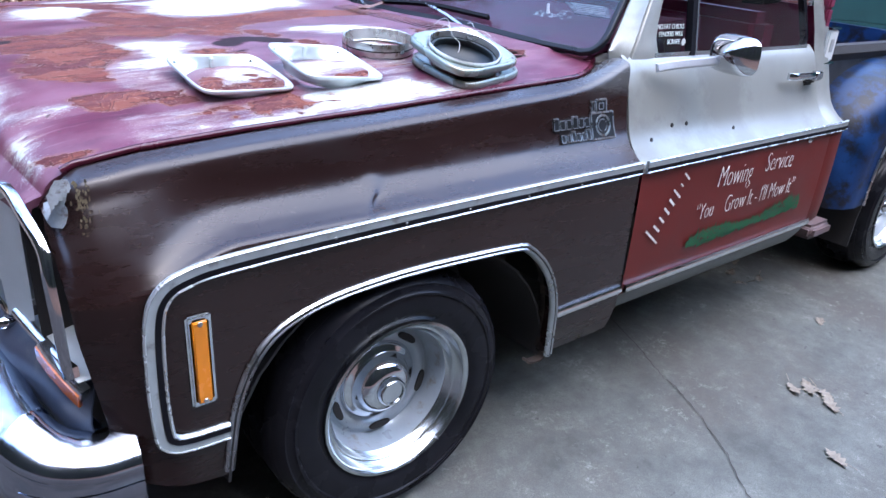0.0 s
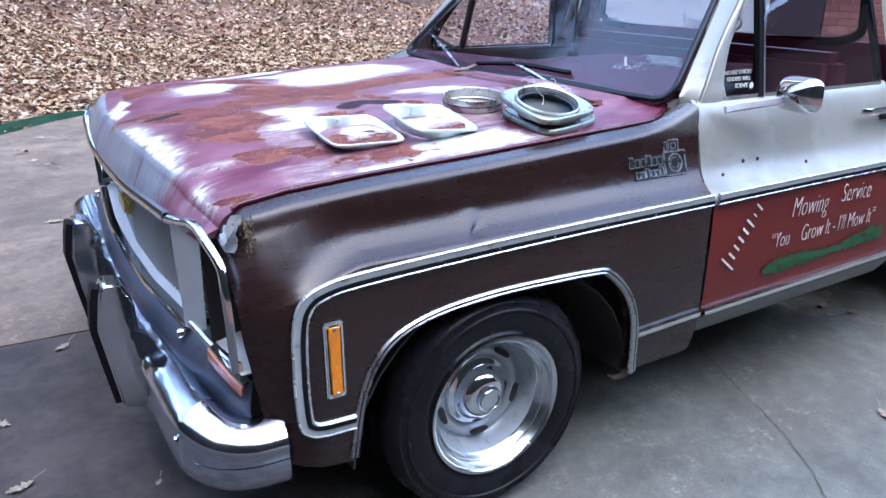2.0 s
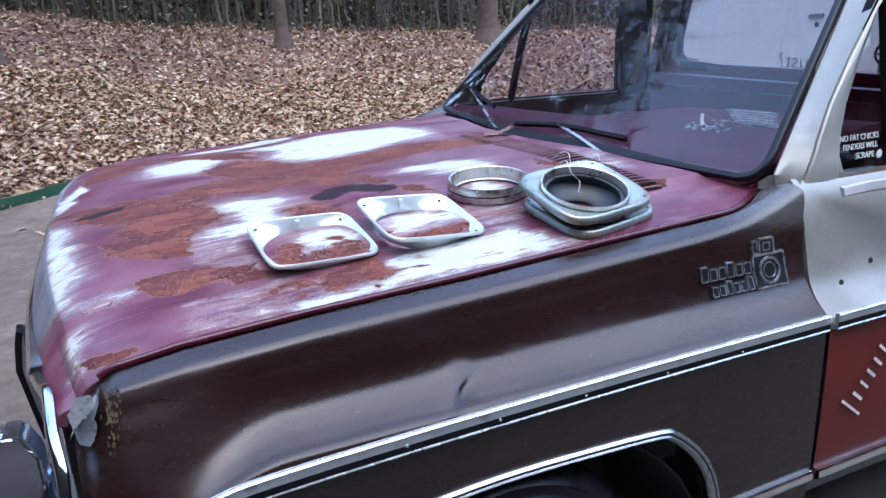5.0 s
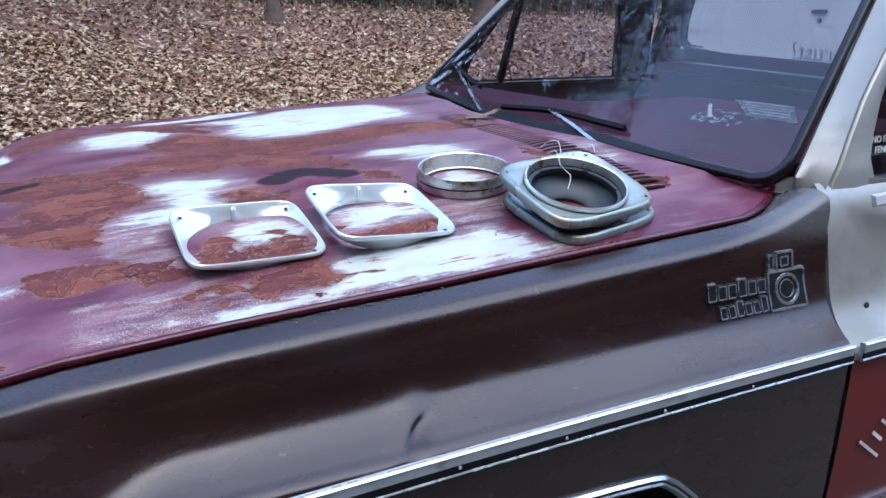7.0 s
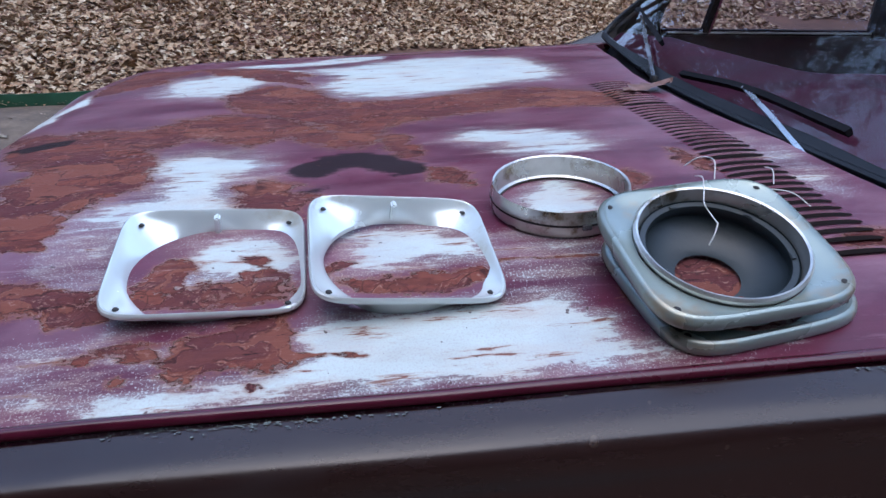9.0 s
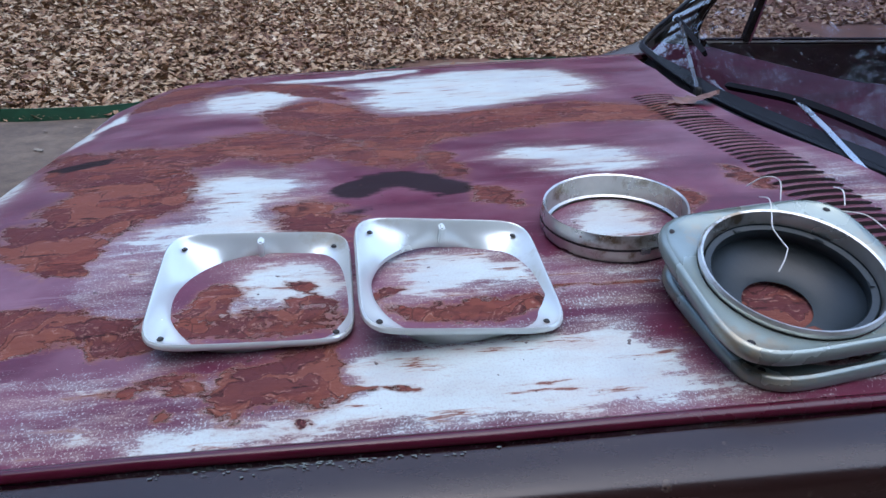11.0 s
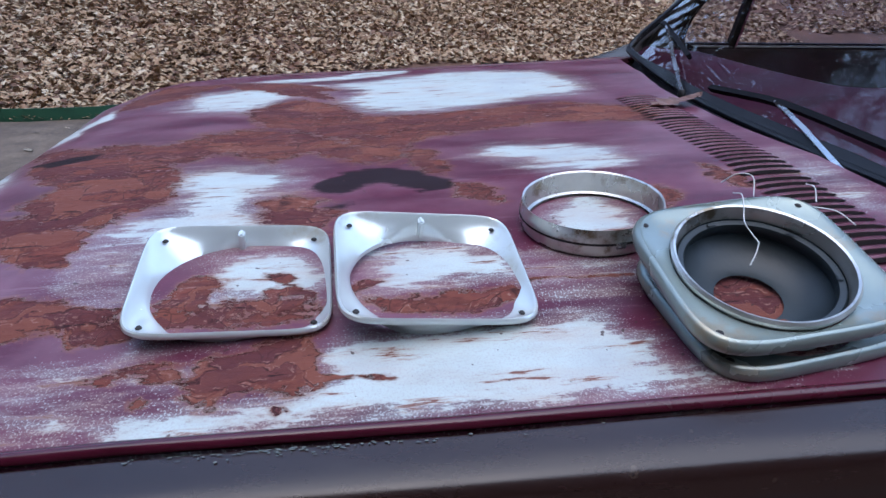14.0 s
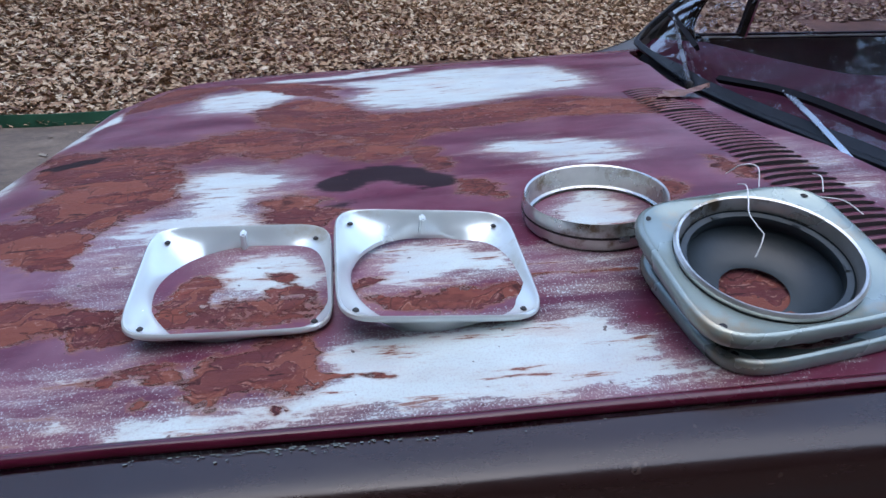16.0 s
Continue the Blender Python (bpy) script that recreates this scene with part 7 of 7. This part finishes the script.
def litter(name, count, x0, x1, y0, y1, size, seed, detail=True):
    """Fallen leaves strewn over the yard, as one joined mesh."""
    r = random.Random(seed)
    verts, faces = [], []
    made = 0
    while made < count:
        y = y0 + (y1 - y0) * r.random() ** 1.15
        x = r.uniform(x0, x1)
        if y < edge_y(x) + 0.02 and r.random() > 0.004:
            continue
        dens = 0.5 + 0.5 * noise.noise((x * 0.55, y * 0.55, 9)) + 0.3 * noise.noise((x * 2.1, y * 2.1, 3))
        if r.random() > 0.35 + dens:
            continue
        z = ground_z(x, y) + 0.05 * noise.noise((x * 0.9, y * 0.9, 0)) + 0.03 * noise.noise((x * 3, y * 3, 4)) if y > edge_y(x) else flat(x, y)
        z += r.uniform(0.005, 0.03)
        s = size * r.uniform(0.55, 1.3)
        a, tx, ty = r.uniform(0, 6.283), r.gauss(0, 0.35), r.gauss(0, 0.35)
        ca, sa = math.cos(a), math.sin(a)
        base = len(verts)
        shape = ((0.62, 0), (0.2, 0.2), (0.12, 0.48), (-0.15, 0.22), (-0.5, 0.12), (-0.5, -0.12), (-0.15, -0.22), (0.12, -0.48), (0.2, -0.2)) if detail else ((0.6, 0), (0.05, 0.35), (-0.5, 0.05), (0.05, -0.35))
        for px, py in shape:
            px, py = px * s * r.uniform(0.8, 1.2), py * s * r.uniform(0.8, 1.2)
            ux, uy = px * ca - py * sa, px * sa + py * ca
            verts.append((x + ux, y + uy, z + ux * tx + uy * ty + 0.12 * s * r.random()))
        k = len(shape)
        faces.append(tuple(range(base, base + k)))
        made += 1
    me = bpy.data.meshes.new(name)
    me.from_pydata(verts, [], faces)
    me.materials.append(LEAF)
    return tagged(new(name, me), "thick litter of fallen brown oak leaves over the yard", "fallen leaves", kind="stuff")


litter("leaf_litter", 62000, -6, 5.5, 3.3, 9.5, 0.056, 1)
litter("leaf_litter", 52000, -8, 13, 8.5, 18.5, 0.074, 2, False)


def branch(bm, p, d, length, r, depth, rnd2, spread=0.55):
    """A tapered limb that forks."""
    q = p + d * length
    mid = p + d * length * 0.5 + Vector((rnd2.uniform(-1, 1), rnd2.uniform(-1, 1), rnd2.uniform(-0.3, 0.6))) * length * 0.07
    add_tube(bm, [p, mid, q], r, r * 0.62, 7 if r > 0.03 else 4)
    if depth == 0:
        return
    for k in range(rnd2.choice((2, 2, 3))):
        nd = (d + Vector((rnd2.gauss(0, spread), rnd2.gauss(0, spread), rnd2.gauss(0.1, spread * 0.6)))).normalized()
        branch(bm, q, nd, length * rnd2.uniform(0.55, 0.82), max(0.018, r * rnd2.uniform(0.5, 0.7)), depth - 1, rnd2, spread)


def add_tube(bm, path, r0, r1, n):
    P = [Vector(p) for p in path]
    rows = []
    for i, p in enumerate(P):
        tan = (P[min(i + 1, len(P) - 1)] - P[max(i - 1, 0)]).normalized()
        s = tan.cross(Vector((0.13, 0.91, 0.3)))
        s.normalize()
        c = tan.cross(s)
        r = r0 + (r1 - r0) * i / (len(P) - 1)
        rows.append([bm.verts.new(p + (s * math.cos(a) + c * math.sin(a)) * r) for a in [2 * math.pi * k / n for k in range(n)]])
    for a, b in zip(rows, rows[1:]):
        for k in range(n):
            bm.faces.new((a[k], a[(k + 1) % n], b[(k + 1) % n], b[k]))


def bare_tree(x, y, r, h, seed, depth=5, label="bare winter tree with a brown trunk in the leafy yard", z=None):
    rr = random.Random(seed)
    z = ground_z(x, y) if z is None else z
    t = root("tree", label, "tree", (x, y, z), "bare trees")
    bm = bmesh.new()
    top = Vector((x + rr.uniform(-0.2, 0.2), y + rr.uniform(-0.2, 0.2), z + h))
    path = [(x, y, z - 0.15), (x + 0.01, y, z + 0.04), (x + 0.02, y, z + 0.5), (x + rr.uniform(-0.1, 0.1), y, z + h * 0.5), top]
    rows = []
    bmt = tube(smooth_path(path, 5), r, r * 0.62, 14)
    for v in bmt.verts:
        hz = v.co.z - z
        if hz < 0.5:
            f = 1 + 0.55 * max(0, 0.35 - hz) / 0.35
            v.co.x, v.co.y = x + (v.co.x - x) * f, y + (v.co.y - y) * f
        k = 1 + 0.06 * noise.noise((v.co.x * 9, v.co.y * 9, v.co.z * 2))
        v.co.x, v.co.y = x + (v.co.x - x) * k, y + (v.co.y - y) * k
    part("trunk", bmt, BARK, t)
    cr = bmesh.new()
    for k in range(8):
        a = rr.uniform(0, 6.28)
        d = Vector((math.cos(a) * 0.7, math.sin(a) * 0.7, rr.uniform(0.5, 1.1))).normalized()
        s = top.lerp(Vector((x, y, z + h * 0.55)), k / 9)
        branch(cr, s, d, h * rr.uniform(0.28, 0.42), r * 0.42, depth, rr)
    part("crown", cr, BARK, t, "bare branches and twigs")
    return t


bare_tree(2.55, 12.9, 0.15, 5.8, 3, 7)
bare_tree(-2.18, 9.85, 0.17, 3.5, 12, 6, "bare winter tree with an orange-brown trunk in the leafy yard")
bare_tree(3.7, 17.0, 0.24, 7.4, 13, 7)
bare_tree(7.6, 13.6, 0.30, 5.0, 4)
bare_tree(4.9, 18.2, 0.13, 7.0, 5, 7)
bare_tree(-4.5, 15.5, 0.2, 5.0, 6, 6)
bare_tree(-8.5, 3.5, 0.22, 5.0, 7, 6)
bare_tree(-11.0, 8.5, 0.25, 6.0, 9, 5)
for tx, ty, th, ts in ((-4.0, 20.0, 8.4, 31), (0.6, 21.0, 9.4, 32), (-8.5, 20.5, 5.5, 33), (4.5, 21.5, 5.8, 34), (1.2, 23.5, 10.2, 35), (-1.8, 22.0, 9.6, 36), (3.2, 24.5, 10.0, 37), (5.8, 23.8, 8.5, 38), (-0.2, 26.0, 11.2, 39), (2.4, 26.5, 11.0, 40)):
    bare_tree(tx, ty, 0.24, th, ts, 7 if 0 <= tx < 4 else 6, "tall bare tree in the woods behind the yard")


def thicket(count, x0, x1, y0, y1, h, seed, name="thicket"):
    """Tangled brush: upright stems and small leaf clumps, as one joined mesh."""
    r = random.Random(seed)
    verts, faces = [], []
    for k in range(count):
        x, y = r.uniform(x0, x1), r.uniform(y0, y1)
        z = ground_z(x, min(y, 20))
        hh = h * r.uniform(0.5, 1.2)
        lx, ly = r.gauss(0, 0.25), r.gauss(0, 0.2)
        w = r.uniform(0.006, 0.03)
        b = len(verts)
        verts += [(x - w, y, z), (x + w, y, z), (x + lx * 0.5 + w * 0.6, y + ly, z + hh * 0.55), (x + lx * 0.5 - w * 0.6, y + ly, z + hh * 0.55), (x + lx * 1.4, y + ly, z + hh)]
        faces += [(b, b + 1, b + 2, b + 3), (b + 3, b + 2, b + 4)]
        for j in range(14):
            f = r.random()
            px, py, pz = x + lx * f + r.gauss(0, 0.22), y + r.gauss(0, 0.2), z + hh * f + r.gauss(0, 0.12)
            if pz < z:
                continue
            s, a, e = r.uniform(0.03, 0.08), r.uniform(0, 6.28), r.uniform(-0.9, 0.9)
            b = len(verts)
            ca, sa = math.cos(a) * s, math.sin(a) * s
            verts += [(px - ca, py - sa, pz - e * s), (px + sa * 0.5, py - ca * 0.5, pz + s * 0.3), (px + ca, py + sa, pz + e * s), (px - sa * 0.5, py + ca * 0.5, pz - s * 0.3)]
            faces.append((b, b + 1, b + 2, b + 3))
    me = bpy.data.meshes.new(name)
    me.from_pydata(verts, [], faces)
    me.materials.append(BRUSH)
    return tagged(new(name, me), "dark tangle of brush and vines at the edge of the woods", "thicket", kind="stuff")


BRUSH = leaf_colour("brush", [(0.0, (0.02, 0.022, 0.012)), (0.3, (0.05, 0.045, 0.03)), (0.55, (0.045, 0.06, 0.022)), (0.8, (0.10, 0.085, 0.05)), (1.0, (0.16, 0.12, 0.08))])
thicket(2600, -14, 20, 15.3, 18.5, 2.6, 21)
thicket(1400, -14, 20, 17.5, 21.0, 4.5, 22)

# the woods that close the place all round, far off but for one side
WOODS = bpy.data.materials.new("winter_woods")
n, l, b = nodes_of(WOODS)
v = noise_node(n, l, 0.9, 8, None, 0.7, (3.0, 3.0, 0.35))
v2 = noise_node(n, l, 0.35, 5)
c = mixed(n, l, ranged(n, l, v, 0.35, 0.65), (0.012, 0.011, 0.010), (0.05, 0.042, 0.034))
l.new(mixed(n, l, ranged(n, l, v2, 0.4, 0.65, 0, 0.5), c, (0.03, 0.04, 0.018)), b.inputs["Base Color"])
b.inputs["Roughness"].default_value = 1.0
b.inputs["Specular IOR Level"].default_value = 0.0
rows = []
for k in range(181):
    a = 2 * math.pi * k / 180
    # unseen behind the camera, the ring is set near and tall to darken reflections
    near = max(0.0, math.cos(a - radians(238))) ** 0.6
    R = 24 - 12.5 * near + 1.5 * noise.noise((math.cos(a) * 3, math.sin(a) * 3, 1))
    x, y = 3 + R * math.cos(a), R * math.sin(a)
    base = ground_z(max(-14, min(20, x)), max(-12, min(22, y))) - 0.5
    hgt = 7.0 + 9.0 * near - 0.6 * max(0.0, math.cos(a - radians(90))) ** 1.5 + 1.6 * noise.noise((math.cos(a) * 9, math.sin(a) * 9, 5)) + 0.8 * noise.noise((math.cos(a) * 40, math.sin(a) * 40, 2))
    rows.append([(x, y, base), (x * 0.99, y * 0.99, base + hgt * 0.5), (x, y, base + hgt)])
tagged(part("backdrop", thick(sheet(rows), 0.2), WOODS), "bare brown woods round the yard", "woods", kind="structure")


# ---- house behind the truck ----
BRICK = bpy.data.materials.new("red_brick")
n, l, b = nodes_of(BRICK)
rn = n.new("ShaderNodeObjectInfo").outputs["Random"]
g1 = noise_node(n, l, 40, 5)
c = mixed(n, l, rn, (0.26, 0.085, 0.055), (0.48, 0.18, 0.115))
l.new(mixed(n, l, ranged(n, l, g1, 0.4, 0.7, 0, 0.5), c, (0.12, 0.045, 0.035)), b.inputs["Base Color"])
b.inputs["Roughness"].default_value = 0.9
bumped(n, l, b, g1, 0.5)
MORTAR = surface("mortar", (0.42, 0.38, 0.33), 0.95, 0, 0.2, 8, 0.4)
TEAL = surface("teal_door_paint", (0.02, 0.085, 0.075), 0.45, 0, 0.12, 3, 0.05)
CREAM = surface("cream_door_paint", (0.62, 0.60, 0.50), 0.5, 0, 0.08, 2, 0.05)
BROWN_TRIM = surface("brown_trim", (0.05, 0.032, 0.028), 0.5, 0, 0.2, 5, 0.08)
HX = 7.0
hz = flat(HX, 2) - 0.1
house = root("house", "brick garage front with a cream and a teal overhead door", "house", (HX, 2, hz))
pier = part("brick_wall", box(HX + 0.012, HX + 0.25, 1.72, 2.66, hz, hz + 2.9), MORTAR, house, "red brick pier between the garage doors")
me = None
r9 = random.Random(3)
for row in range(37):
    z = hz + 0.04 + row * 0.075
    off = 0.11 if row % 2 else 0.0
    y = 1.72 - off
    while y < 2.64:
        a, c2 = max(y, 1.72), min(y + 0.208, 2.66)
        if c2 - a > 0.05:
            if c2 - a > 0.2 and me is not None:
                ob = new("brick", me)
                ob.parent = pier
                ob.location = (HX + r9.uniform(-0.002, 0.002), a, z)
            else:
                ob = part("brick", box(0, 0.06, 0, c2 - a, 0, 0.064, 0.004, 1), BRICK, pier, smooth=False)
                ob.location = (HX + r9.uniform(-0.002, 0.002), a, z)
                if me is None and c2 - a > 0.2:
                    me = ob.data
        y += 0.22


def garage_door(y0, y1, mat, label):
    d = part("garage_door", box(HX + 0.10, HX + 0.14, y0, y1, hz, hz + 2.35), mat, house, label)
    for k in range(5):
        z0 = hz + 0.02 + k * 0.46
        part("panel", box(HX + 0.07, HX + 0.105, y0 + 0.02, y1 - 0.02, z0, z0 + 0.457, 0.002), mat, d)
    part("lintel", box(HX + 0.0, HX + 0.2, y0 - 0.05, y1 + 0.05, hz + 2.35, hz + 2.6), BROWN_TRIM, house)
    return d


gd = garage_door(3.36, 6.5, CREAM, "cream overhead garage door with a dark handle")
part("handle", box(HX + 0.03, HX + 0.075, 4.14, 4.34, 1.40, 1.45, 0.012), BLACK, gd)
part("lock", box(HX + 0.05, HX + 0.075, 4.20, 4.26, 1.30, 1.36, 0.012), BLACK, gd)
part("door_trim", box(HX - 0.01, HX + 0.12, 2.66, 3.36, hz, hz + 2.4, 0.006), BROWN_TRIM, house, "dark brown door casing")
garage_door(-3.2, 1.72, TEAL, "teal overhead garage door with horizontal panels")
part("brick_wall", box(HX + 0.012, HX + 0.25, -5.2, -3.2, hz, hz + 2.9), MORTAR, house)
part("brick_wall", box(HX + 0.012, HX + 0.25, 6.5, 6.8, hz, hz + 2.9), MORTAR, house)
part("gable", box(HX + 0.02, HX + 0.3, -5.2, 6.8, hz + 2.6, hz + 3.4), BROWN_TRIM, house)
rows = [[(HX - 0.5, y, hz + 3.3), (HX + 3.0, y, hz + 4.8), (HX + 6.5, y, hz + 3.3)] for y in (-5.6, 7.2)]
part("roof", thick(sheet(rows), 0.12), surface("grey_shingles", (0.07, 0.068, 0.065), 0.95, 0, 0.3, 6, 0.6), house)
part("side_wall", box(HX + 0.2, HX + 6.2, -5.2, -5.0, hz, hz + 3.3), MORTAR, house)
part("side_wall", box(HX + 0.2, HX + 6.2, 6.6, 6.8, hz, hz + 3.3), MORTAR, house)
